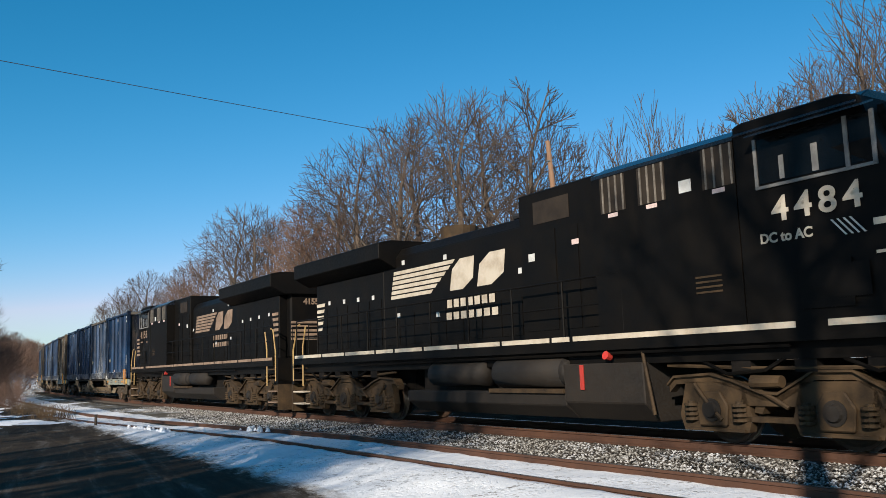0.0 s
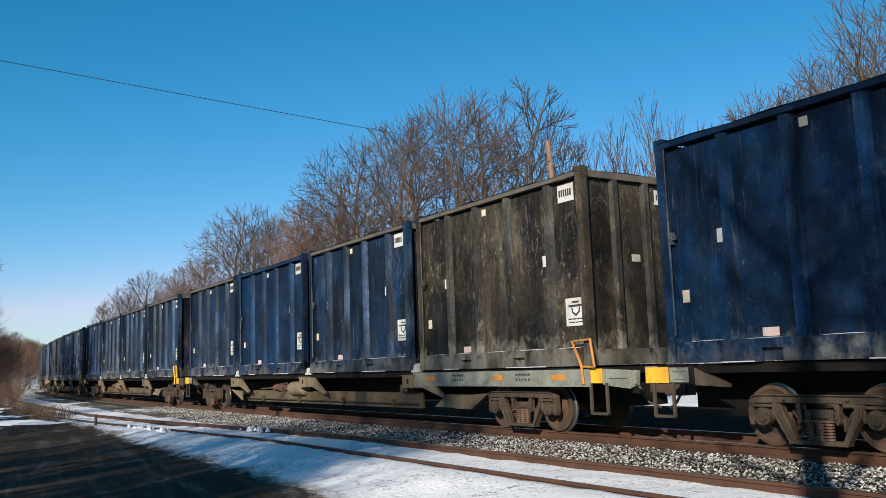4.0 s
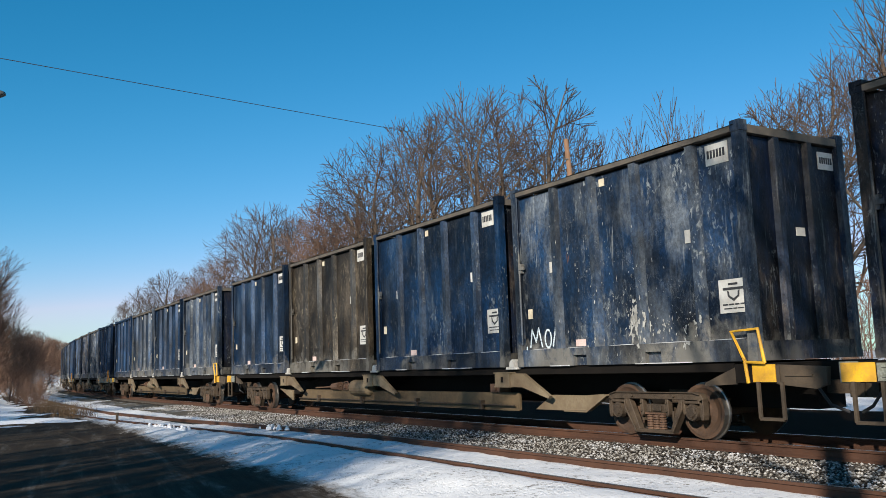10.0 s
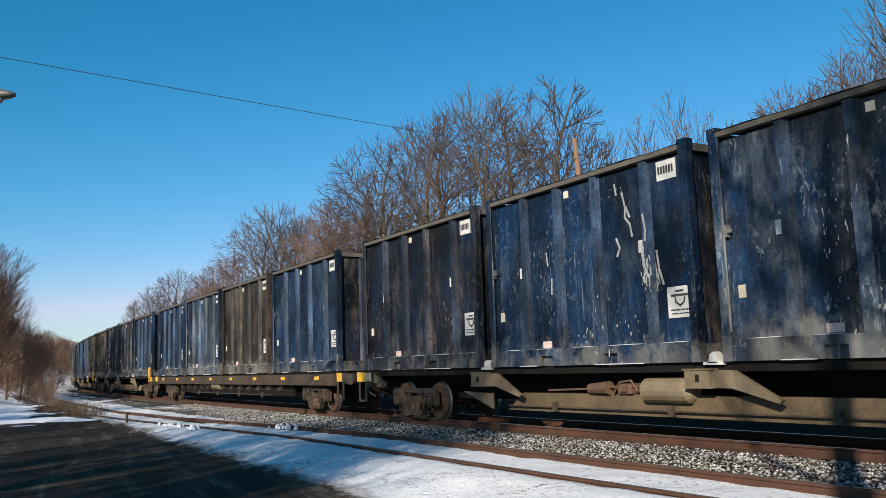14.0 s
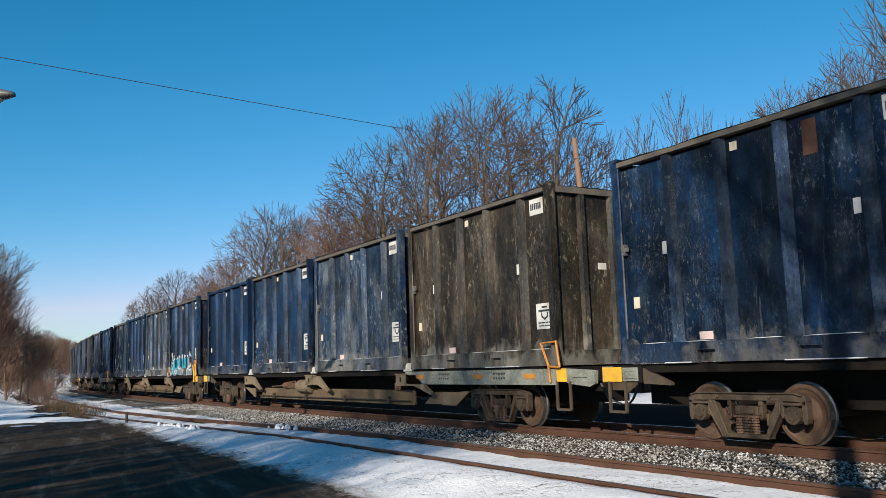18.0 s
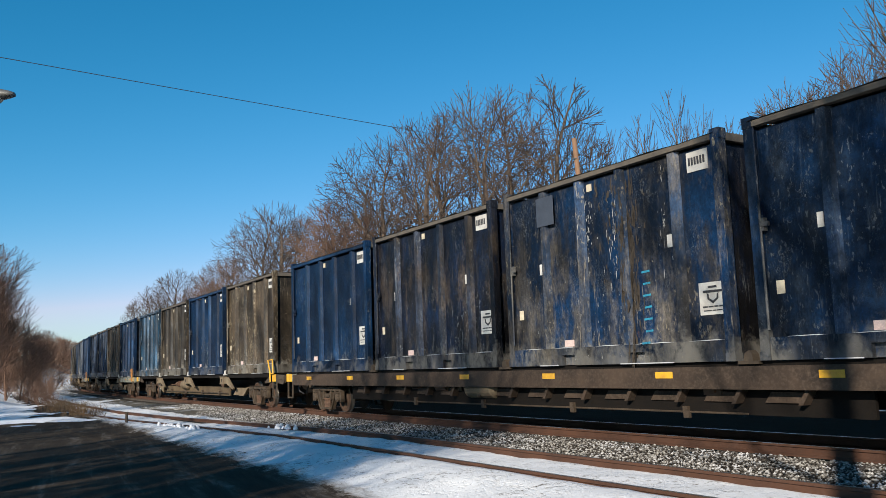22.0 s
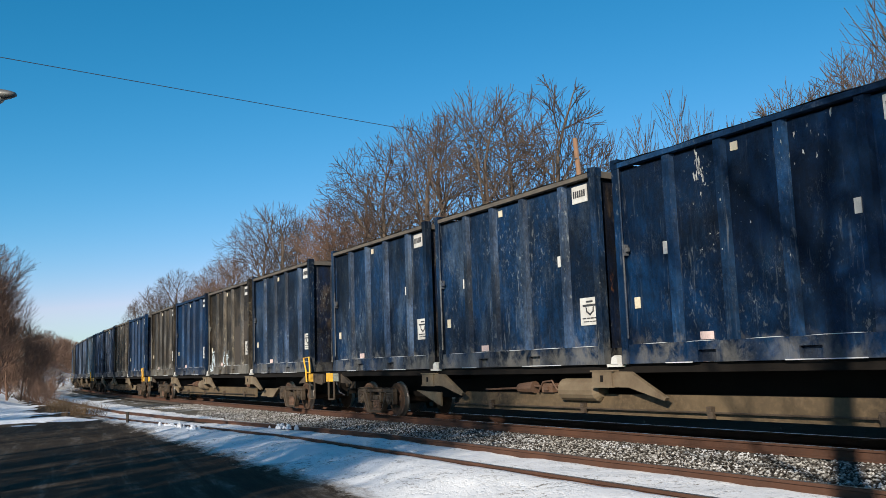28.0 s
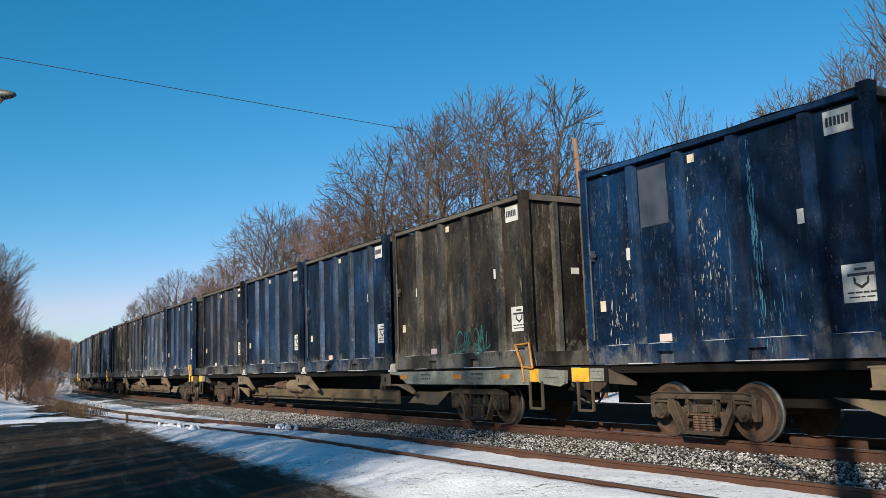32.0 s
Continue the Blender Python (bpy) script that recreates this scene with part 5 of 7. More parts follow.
    bx("headlight", 0.90, 1.0, -0.25, 0.25, 2.9, 3.1, chrome)
    # hood sections
    bx("equipment_cabinet", 5.05, 8.2, -1.48, 1.48, 1.80, 4.62)
    bx("blower_cabinet", 8.21, 10.85, -1.12, 1.12, 1.80, 4.84, bevel=0.03)
    part("grid_housing", Shape().prism([(-1.48, 4.621), (1.48, 4.621), (1.48, 4.68), (1.12, 4.86), (-1.12, 4.86), (-1.48, 4.68)], X(8.2), X(5.05), "x"), loco_gloss, lo)
    part("engine_hood", Shape().prism([(-1.0, 1.80), (1.0, 1.80), (1.0, 4.22), (0.82, 4.46), (-0.82, 4.46), (-1.0, 4.22)], X(17.0), X(10.87), "x"), loco_black, lo, bevel=0.02)
    part("radiator_hood", Shape().prism([(-1.0, 1.80), (1.0, 1.80), (1.0, 3.95), (-1.0, 3.95)], X(21.35), X(17.02), "x"), loco_black, lo, bevel=0.02)
    part("radiator_wing", Shape().prism([(-1.02, 3.95), (1.02, 3.95), (1.52, 4.20), (1.52, 4.62), (1.15, 4.70), (-1.15, 4.70), (-1.52, 4.62), (-1.52, 4.20)], X(21.9), X(16.3), "x"), loco_black, lo, "overhanging black radiator wing", bevel=0.015)
    part("hood_end", Shape().prism([(X(21.36), 1.80), (X(21.36), 4.55), (X(21.75), 4.55), (X(21.75), 1.80)][::-1], -0.75, 0.75), loco_black, lo, bevel=0.06)
    part("exhaust_pipe", Shape().cyl((X(14.9), 0.1, 4.45), (X(14.9), 0.1, 4.88), 0.46, 0.50, 16), loco_grime, lo, "brown exhaust stack")
    part("horn", Shape().cyl((X(11.6), -0.3, 4.66), (X(12.0), -0.3, 4.66), 0.03, 0.09, 8).cyl((X(11.7), -0.15, 4.64), (X(12.05), -0.15, 4.64), 0.03, 0.08, 8).box(X(11.75), X(11.6), -0.35, -0.1, 4.45, 4.63), tarp, lo)
    bx("hood_end_window", 21.70, 21.76, -0.35, 0.35, 3.95, 4.45, cab_glass)
    for z in (4.1, 4.32):
        part("rear_headlight", Shape().cyl((X(21.74), -0.52, z), (X(21.80), -0.52, z), 0.08, 0.08, 12), chrome, lo, "round headlight")
    letters(number, 0.28, mark, lo, Matrix.Translation((X(21.762), 0, 3.62)) @ Matrix.Rotation(-math.pi / 2, 4, "Z") @ Matrix.Rotation(math.pi / 2, 4, "X"), "numeral", "white numeral on the hood end", 0.01)
    for k in range(5):
        bx("end_stripe", 21.751, 21.757, -0.74, 0.74, 2.40 + k * 0.14, 2.48 + k * 0.14, mark, "white stripe on the hood end")
    for sg in (-1, 1):
        o = lambda a, b: sorted((sg * a, sg * b))
        for a in (5.05, 6.44, 7.36):
            bx("grille", a, a + 0.62, *o(1.48, 1.486), 3.96, 4.60, brown_slat if with_text else tarp, "dark air grille")
            for k in range(4):
                bx("grille_bar", a + 0.03 + k * 0.165, a + 0.065 + k * 0.165, *o(1.486, 1.50), 3.96, 4.60, grille_tan)
            bx("warning_label", a + 0.2, a + 0.44, *o(1.481, 1.487), 3.87, 3.94, pink_mark)
        bx("intake_screen", 9.25, 10.35, *o(1.12, 1.13), 4.16, 4.62, brown_slat)
        # doors along the hood
        for a, b in ((8.3, 8.95), (9.03, 9.64), (9.7, 10.75)):
            bx("hood_door", a, b, *o(1.12, 1.135), 2.0, 4.0, loco_black)
        for k in range(8):
            a = 11.0 + k * 0.74
            bx("hood_door", a, a + 0.70, *o(1.0, 1.014), 1.95, 2.75, loco_black)
        for k in range(6):
            a = 17.15 + k * 0.69
            bx("hood_door", a, a + 0.64, *o(1.0, 1.016), 1.95, 3.2, loco_black)
        for k in range(4):
            bx("louvre", 5.43, 5.94, *o(1.48, 1.49), 2.35 + k * 0.08, 2.38 + k * 0.08, loco_grime)
        # emblem: pale stripes, a dark gap and two slanted blocks; read from left to right on either side
        E = (lambda d: X(d)) if sg < 0 else (lambda d: X(27.9 - d))
        for k in range(6):
            z = 3.14 + k * 0.125
            part("emblem_stripe", Shape().prism([(E(16.62 - k * 0.035), z), (E(14.6 - k * 0.2), z), (E(14.5 - k * 0.2), z + 0.09), (E(16.6 - k * 0.035), z + 0.09)], *o(1.001, 1.006)), mark, lo, "white emblem stripe")
        for a, b in ((13.75, 12.78), (12.62, 11.6)):
            part("emblem_block", Shape().prism([(E(a), 3.12), (E(a - 0.55), 3.12), (E(b), 3.34), (E(b - 0.08), 3.84), (E(b + 0.5), 3.84), (E(a - 0.12), 3.62)], *o(1.001, 1.006)), mark, lo, "white emblem block")
        for z, a, b in ((2.72, 11.95, 13.95), (2.42, 11.85, 14.0)) if sg < 0 else ((2.72, 13.95, 15.9), (2.42, 13.9, 15.95)):
            for k in range(7):
                bx("text_bar", a + (b - a) * k / 7, a + (b - a) * (k + 0.72) / 7, *o(1.015, 1.019), z, z + 0.19, mark)
        for d, z in ((11.0, 3.3), (13.9, 3.95), (15.9, 4.05), (14.3, 2.6), (17.6, 3.28), (18.5, 3.3), (19.4, 3.32), (20.4, 3.35), (16.2, 2.7)):
            bx("small_notice", d - 0.07, d + 0.07, *o(1.016, 1.021), z - 0.06, z + 0.06, white_mark)
        bx("small_notice", 10.35, 10.55, *o(1.135, 1.14), 3.42, 3.58, white_mark)
        bx("small_notice", 9.0, 9.2, *o(1.135, 1.14), 3.6, 3.7, pink_mark)
        bx("small_notice", 5.9, 6.15, *o(1.48, 1.486), 4.0, 4.2, white_mark)
        for k in range(5):
            z = 2.55 + k * 0.18
            part("rear_stripe", Shape().prism([(X(21.3), z), (X(20.95 - k * 0.05), z), (X(20.9 - k * 0.05), z + 0.10), (X(21.3), z + 0.10)], *o(1.017, 1.022)), mark, lo, "white stripe")
        # hand rails
        part("hand_rail", Shape().pipe([(X(7.6), sg * 1.46, 2.88), (X(LL - 1.0), sg * 1.46, 2.88)], 0.022, 6), loco_black, lo)
        part("hand_rail", Shape().pipe([(X(7.6), sg * 1.46, 2.38), (X(LL - 1.0), sg * 1.46, 2.38)], 0.016, 6), loco_black, lo)
        for k in range(10):
            d = 7.6 + k * 1.588
            part("stanchion", Shape().cyl((X(d), sg * 1.46, 1.80), (X(d), sg * 1.46, 2.90), 0.025, 0.02, 6), loco_black, lo)
        # tank and reservoirs
        part("air_reservoir", Shape().cyl((X(9.35), sg * 1.22, 1.18), (X(11.5), sg * 1.22, 1.18), 0.30, 0.30, 16).cyl((X(9.25), sg * 1.22, 1.18), (X(9.35), sg * 1.22, 1.18), 0.2, 0.30, 16).cyl((X(11.5), sg * 1.22, 1.18), (X(11.6), sg * 1.22, 1.18), 0.30, 0.2, 16), loco_tank, lo, "dusty brown air reservoir", smooth=True)
        part("air_reservoir", Shape().cyl((X(11.95), sg * 1.22, 1.18), (X(14.1), sg * 1.22, 1.18), 0.27, 0.27, 16), loco_tank, lo, "dusty brown air reservoir", smooth=True)
        bx("reservoir_shelf", 9.3, 11.7, *o(1.25, 1.46), 0.78, 0.86, loco_grime)
        bx("fuel_gauge", 8.72, 8.82, *o(1.44, 1.455), 0.85, 1.30, red_mark, "red gauge strip")
        part("fuel_cap", Shape().cyl((X(8.05), sg * 1.40, 1.42), (X(8.05), sg * 1.52, 1.46), 0.06, 0.08, 10), red_mark, lo, "red fuel filler")
        part("sill_pipe", Shape().pipe([(X(4.4), sg * 1.42, 1.50), (X(18.0), sg * 1.42, 1.46)], 0.03, 6), loco_black, lo)
        part("drain_pipe", Shape().cyl((X(7.25), sg * 1.42, 1.50), (X(7.05), sg * 1.42, 0.45), 0.03, 0.03, 6), loco_grime, lo)
        # steps and grab rails at both ends
        for d, e in ((0.95, 1), (LL - 0.95, -1)):
            part("step_well", Shape().prism([(X(d - e * 0.25), 0.30), (X(d + e * 0.55), 0.30), (X(d + e * 0.62), 1.6), (X(d - e * 0.25), 1.6)][::e], *o(1.08, 1.12)), loco_black, lo)
            for k in range(4):
                bx("step_tread", *sorted((d - e * 0.25, d + e * 0.5)), *o(1.12, 1.46), 0.34 + k * 0.36, 0.38 + k * 0.36, mark if k < 2 else loco_grime, "worn step tread")
            part("grab_rail", Shape().pipe([(X(d - e * 0.22), sg * 1.46, 1.05), (X(d - e * 0.22), sg * 1.46, 2.0), (X(d + e * 0.05), sg * 1.44, 2.75), (X(d + e * 0.25), sg * 1.44, 2.78)], 0.024, 6), hand_yellow, lo, "yellow grab rail")
            part("grab_rail", Shape().pipe([(X(d + e * 0.55), sg * 1.47, 0.9), (X(d + e * 0.55), sg * 1.47, 2.1), (X(d + e * 0.75), sg * 1.46, 2.7)], 0.024, 6), hand_yellow, lo, "yellow grab rail")
    # louvres and small plates low on the cabinet
    part("fuel_tank", Shape().prism([(-1.05, 0.30), (1.05, 0.30), (1.42, 0.62), (1.44, 1.32), (-1.44, 1.32), (-1.42, 0.62)], X(9.3), X(7.25), "x"), loco_tank, lo, "grimy fuel tank", bevel=0.02)
    part("fuel_tank", Shape().prism([(-1.05, 0.30), (1.05, 0.30), (1.38, 0.55), (1.40, 0.80), (-1.40, 0.80), (-1.38, 0.55)], X(15.2), X(9.31), "x"), loco_tank, lo, "grimy fuel tank", bevel=0.02)
    bx("tank_support", 9.31, 15.2, -0.9, 0.9, 0.80, 1.30, frame_shaded)
    for e, d in ((1, 0.55), (-1, LL - 0.55)):
        bx("end_plate", *sorted((d, d + e * 0.2)), -1.45, 1.45, 0.95, 1.80, loco_black)
        part("snow_plough", Shape().prism([(-1.45, 0.12), (1.45, 0.12), (1.45, 0.95), (-1.45, 0.95)], *sorted((X(d), X(d + e * 0.06))), "x"), loco_grime, lo)
        bx("end_sill_stripe", *sorted((d - e * 0.004, d)), -0.85, 0.85, 1.70, 1.80, mark)
        bx("coupler", *sorted((0.0 if e > 0 else LL, d)), -0.14, 0.14, 0.78, 1.0, truck_steel, "rusty knuckle coupler")
        for y in (-0.55, -0.4, 0.4, 0.55):
            part("air_hose", Shape().pipe([(X(d), y, 1.05), (X(d - e * 0.15), y, 0.85), (X(d - e * 0.2), y * 0.8, 0.42)], 0.025, 6), black_mark, lo)
        part("end_rail", Shape().pipe([(X(d + e * 0.1), -0.9, 1.8), (X(d + e * 0.1), -0.9, 2.8), (X(d + e * 0.1), 0.9, 2.8), (X(d + e * 0.1), 0.9, 1.8)], 0.022, 6), hand_yellow if e > 0 else loco_black, lo)
    for c in (3.9, LL - 3.9):
        bx("truck_bolster", c - 2.9, c + 2.9, -0.62, 0.62, 0.62, 1.28, frame_shaded)
        for sg in (-1, 1):
            for a in (-2.0, -0.9, 0.2, 1.3):
                bx("frame_gusset", c + a, c + a + 0.35, *sorted((sg * 0.63, sg * 1.28)), 1.12, 1.298, frame_shaded)
            part("cable_loop", Shape().pipe([(X(c - 1.6), sg * 1.25, 1.38), (X(c - 1.2), sg * 1.32, 1.2), (X(c - 0.7), sg * 1.3, 1.12), (X(c - 0.2), sg * 1.25, 1.3)], 0.03, 6), loco_black, lo)
            part("cable_loop", Shape().pipe([(X(c + 0.6), sg * 1.25, 1.38), (X(c + 1.0), sg * 1.34, 1.15), (X(c + 1.7), sg * 1.32, 1.1), (X(c + 2.2), sg * 1.25, 1.3)], 0.03, 6), loco_black, lo)
    # trucks
    wm = lathe_wheelset(LOCO_R, "wheelset")
    axles = []
    for c in (3.9, LL - 3.9):
        for sg in (-1, 1):
            top = [(-3.0, 0.95), (-2.85, 1.08), (-2.1, 1.12), (-1.7, 1.02), (-1.2, 0.84), (-0.9, 0.82), (-0.55, 1.0), (-0.3, 1.14), (0.3, 1.14), (0.55, 1.0), (0.9, 0.82), (1.2, 0.84), (1.7, 1.02), (2.1, 1.12), (2.85, 1.08), (3.0, 0.95)]
            low = [(3.0, 0.45), (2.75, 0.22), (1.6, 0.22), (1.35, 0.44), (0.75, 0.44), (0.5, 0.22), (-0.5, 0.22), (-0.75, 0.44), (-1.35, 0.44), (-1.6, 0.22), (-2.75, 0.22), (-3.0, 0.45)]
            near, far = sorted((sg * 1.04, sg * 1.20))
            fr = Shape()
            for (a, b), (e, f) in zip(top, top[1:]):
                fr.prism([(X(c) + a, b - 0.14), (X(c) + e, f - 0.14), (X(c) + e, f), (X(c) + a, b)], near, far)
                fr.prism([(X(c) + a, b - 0.035), (X(c) + e, f - 0.035), (X(c) + e, f + 0.004), (X(c) + a, b + 0.004)], *sorted((sg * 1.20, sg * 1.265)))
            for a in (-2.1, 0, 2.1):
                fr.prism([(X(c) + a - 0.62, 0.22), (X(c) + a + 0.62, 0.22), (X(c) + a + 0.70, 0.45), (X(c) + a + 0.55, 0.98), (X(c) + a - 0.55, 0.98), (X(c) + a - 0.70, 0.45)], near, far)
                fr.prism([(X(c) + a - 0.58, 0.22), (X(c) + a + 0.58, 0.22), (X(c) + a + 0.58, 0.26), (X(c) + a - 0.58, 0.26)], *sorted((sg * 1.20, sg * 1.25)))
            for a in (-1.05, 1.05):
                fr.prism([(X(c) + a - 0.5, 0.38), (X(c) + a + 0.5, 0.38), (X(c) + a + 0.5, 0.46), (X(c) + a - 0.5, 0.46)], near, far)
                fr.prism([(X(c) + a - 0.55, 0.62), (X(c) + a + 0.55, 0.62), (X(c) + a + 0.5, 0.88), (X(c) + a + 0.15, 0.83), (X(c) + a - 0.15, 0.83), (X(c) + a - 0.5, 0.88)], near, far)
            part("truck_frame", fr, loco_grime, lo, "brown dusty truck frame")
            for a in (-2.1, 0, 2.1):
                part("journal_box", Shape().prism([(X(c) + a - 0.26, 0.30), (X(c) + a + 0.26, 0.30), (X(c) + a + 0.30, 0.62), (X(c) + a + 0.16, 0.84), (X(c) + a - 0.16, 0.84), (X(c) + a - 0.30, 0.62)], *sorted((sg * 1.20, sg * 1.27))), loco_grime, lo, bevel=0.02)
                part("bearing_cap", Shape().cyl((X(c) + a, sg * 1.27, 0.55), (X(c) + a, sg * 1.29, 0.55), 0.18, 0.18, 16).cyl((X(c) + a, sg * 1.29, 0.55), (X(c) + a, sg * 1.34, 0.55), 0.13, 0.11, 14), loco_tank, lo)
            for a in (-2.55, -1.62, -0.47, 0.47, 1.62, 2.55):
                sp = Shape()
                for k in range(4):
                    sp.cyl((X(c) + a, sg * 1.19, 0.38 + k * 0.075), (X(c) + a, sg * 1.19, 0.42 + k * 0.075), 0.13, 0.13, 12)
                tagged(part("coil_spring", sp.cyl((X(c) + a, sg * 1.19, 0.36), (X(c) + a, sg * 1.19, 0.68), 0.07, 0.07, 8), loco_grime, lo))
            for a in (-1.05, 1.05):
                part("brake_shoe", Shape().prism([(X(c) + a - 0.34, 0.52), (X(c) + a - 0.20, 0.50), (X(c) + a - 0.10, 0.70), (X(c) + a - 0.28, 0.76)], *sorted((sg * 0.9, sg * 1.16))).pipe([(X(c) + a - 0.2, sg * 1.22, 0.86), (X(c) + a + 0.1, sg * 1.24, 0.72), (X(c) + a + 0.3, sg * 1.22, 0.60)], 0.035, 6), loco_grime, lo)
            part("brake_lever", Shape().pipe([(X(c) - 2.4, sg * 1.28, 0.95), (X(c) - 2.1, sg * 1.30, 0.6), (X(c) - 1.9, sg * 1.28, 0.4)], 0.035, 6), loco_grime, lo)
            part("brake_lever", Shape().pipe([(X(c) + 2.4, sg * 1.28, 0.95), (X(c) + 2.1, sg * 1.30, 0.6), (X(c) + 1.9, sg * 1.28, 0.4)], 0.035, 6), loco_grime, lo)
            part("brake_cylinder", Shape().cyl((X(c) - 1.3, sg * 1.25, 0.98), (X(c) - 0.8, sg * 1.25, 0.98), 0.11, 0.09, 10), loco_grime, lo)
            part("sand_pipe", Shape().pipe([(X(c) - 3.0, sg * 1.2, 1.25), (X(c) - 1.2, sg * 1.26, 1.18), (X(c) + 1.5, sg * 1.26, 1.16), (X(c) + 2.9, sg * 1.2, 1.25)], 0.03, 6), loco_grime, lo)
        for a in (-2.1, 0, 2.1):
            axles.append(part("wheelset", wm, None, lo, "rusty wheel pair", at=(X(c) + a, 0, LOCO_R)))
    return lo, axles



# ---- the train ----
# per car, from the first: the kind of car and the finish of its four containers
TRAIN = [
    "1bnbb", "1sbnb", "1knbn", "0nnnb", "0nbnd", "1nbkn", "1ngnd", "0gnkn", "0gngb", "1bgmn", "1bgnd", "2nkgn", "0nddk", "0knbn", "1kgnb", "0ngbn", "1bndn", "2nmdb", "0sbkt", "1bknn", "1bgnk", "0kbnd", "0bbnn", "0nkbk", "0bknb", "0tnnb", "1knnd", "0ngdk", "0nkgn", "0kgnd", "0ngkn", "0ndgk", "0knnd",
]
CAR0 = -3
cars, boxes = {}, {}
moving = []   # (thing, offset of its centre along the train at t=6, height)


def train_shift(t):
    """How far the train has come, in s, against its place at 6 s."""
    r = np.interp(t, [0, 1.5, 6, 9, 13, 19, 23, 28, 32], [0.85, 0.69, 0.0, -0.10, -1.0, -1.68, -2.0, -2.98, -4.3])
    e = np.interp(t, [0, 1, 2, 3, 6, 7, 8, 9, 10, 11, 12, 13, 14, 17, 18, 19, 20, 21, 22, 23, 24, 25, 28, 29, 30, 31, 32],
                  [0.0, 0.40, 0.50, 0.40, -0.03, -0.25, 0.35, 0.11, -0.06, 0.0, -0.03, -0.13, -0.32, 0.22, 0.10, 0.02, -0.39, 0.20, 0.19, 0.03, -0.05, -0.14, 0.06, 0.09, -0.03, 0.0, -0.07])
    return K * (-23.1233 * (t - 6) + float(r)) + float(e)


HALF = (4 * CL + 3 * CGAP) / 2
axle_sets = []
for i, row in enumerate(TRAIN):
    kind, finish = int(row[0]), row[1:]
    mid = K * (-1.796 + (CAR0 + i) * 27.2939) - CL + HALF
    if kind not in cars:
        cars[kind], _ = make_car(kind)
        ob = cars[kind]
    else:
        ob = copy_thing(cars[kind], Matrix())
    moving.append((ob, mid, 0.0, False))
    axle_sets.append((mid, [c for c in ob.children if c.name.startswith("wheelset")], WHEEL_R))
    for j, f in enumerate(finish):
        if f not in boxes:
            boxes[f] = make_container(f)
            ob = boxes[f]
        else:
            ob = copy_thing(boxes[f], Matrix())
        moving.append((ob, mid - HALF + CL / 2 + j * (CL + CGAP), CZ, False))

# ---- painted scrawls on single containers ----
RIBS = [CL / 2 - v for v in (1.08, 2.42, 3.58, 4.72)]


def skin(x, z=1.0):
    """The depth of a container's near side: corner post, rib face, bottom rail or panel."""
    if abs(x) > CL / 2 - 0.19:
        return -CW / 2 - (0.013 if z < 0.14 else 0.003)
    return -CW / 2 + (0.004 if min(abs(x - r) for r in RIBS) < 0.10 or z < 0.35 else 0.093)


def ribbon(sh, pts, w, coat=0):
    """A painted line along points (x, z), laid on panel and ribs."""
    fine = []
    for (a, b), (c, d) in zip(pts, pts[1:]):
        k = max(1, int(math.hypot(c - a, d - b) / 0.05))
        fine += [(a + (c - a) * i / k, b + (d - b) * i / k) for i in range(k)]
    fine.append(pts[-1])
    for (a, b), (c, d) in zip(fine, fine[1:]):
        t = math.hypot(c - a, d - b) or 1.0
        nx, nz = -(d - b) / t * w / 2, (c - a) / t * w / 2
        ex, ez = (c - a) / t * w * 0.3, (d - b) / t * w * 0.3
        n = len(sh.v)
        y = min(skin(a, b - w / 2), skin(c, d - w / 2)) - 0.0016 * coat
        sh.v += [(a - ex + nx, y, b - ez + nz), (a - ex - nx, y, b - ez - nz), (c + ex - nx, y, d + ez - nz), (c + ex + nx, y, d + ez + nz)]
        sh.f.append([n, n + 1, n + 2, n + 3])


def arc(cx, cz, rx, rz, a0, a1, n=14):
    return [(cx + rx * math.cos(radians(a0 + (a1 - a0) * i / n)), cz + rz * math.sin(radians(a0 + (a1 - a0) * i / n))) for i in range(n + 1)]


def scrawl(box, mat, strokes, w, label, coat=0):
    """Spray-painted lines; a later coat lies above an earlier one."""
    sh = Shape()
    for p in strokes:
        ribbon(sh, p, w, coat)
    tagged(part("graffiti", big_mesh("graffiti", sh.v, sh.f, [mat]), None, box, label), kind="stuff")


spray_white = worn("spray_white", rgb(0.60, 0.68, 0.72), rgb(0.45, 0.52, 0.55), 0.3, 0.6)
spray_teal = worn("spray_teal", rgb(0.03, 0.27, 0.40), rgb(0.02, 0.15, 0.24), 0.4, 0.6)
spray_aqua = worn("spray_aqua", rgb(0.025, 0.42, 0.56), rgb(0.02, 0.26, 0.36), 0.35, 0.6)
spray_pale = worn("spray_pale", rgb(0.26, 0.33, 0.32), rgb(0.12, 0.20, 0.21), 0.5, 0.6)
spray_red = worn("spray_red", rgb(0.22, 0.025, 0.02), rgb(0.30, 0.10, 0.08), 0.4, 0.6)
spray_orange = worn("spray_orange", rgb(0.62, 0.30, 0.035), rgb(0.45, 0.12, 0.03), 0.35, 0.6)
spray_green = worn("spray_green", rgb(0.05, 0.20, 0.16), rgb(0.03, 0.1, 0.09), 0.4, 0.6)
load = {}
k = 0
for i, row in enumerate(TRAIN):
    k += 1
    for j in range(4):
        load[i, j] = moving[k][0]
        k += 1

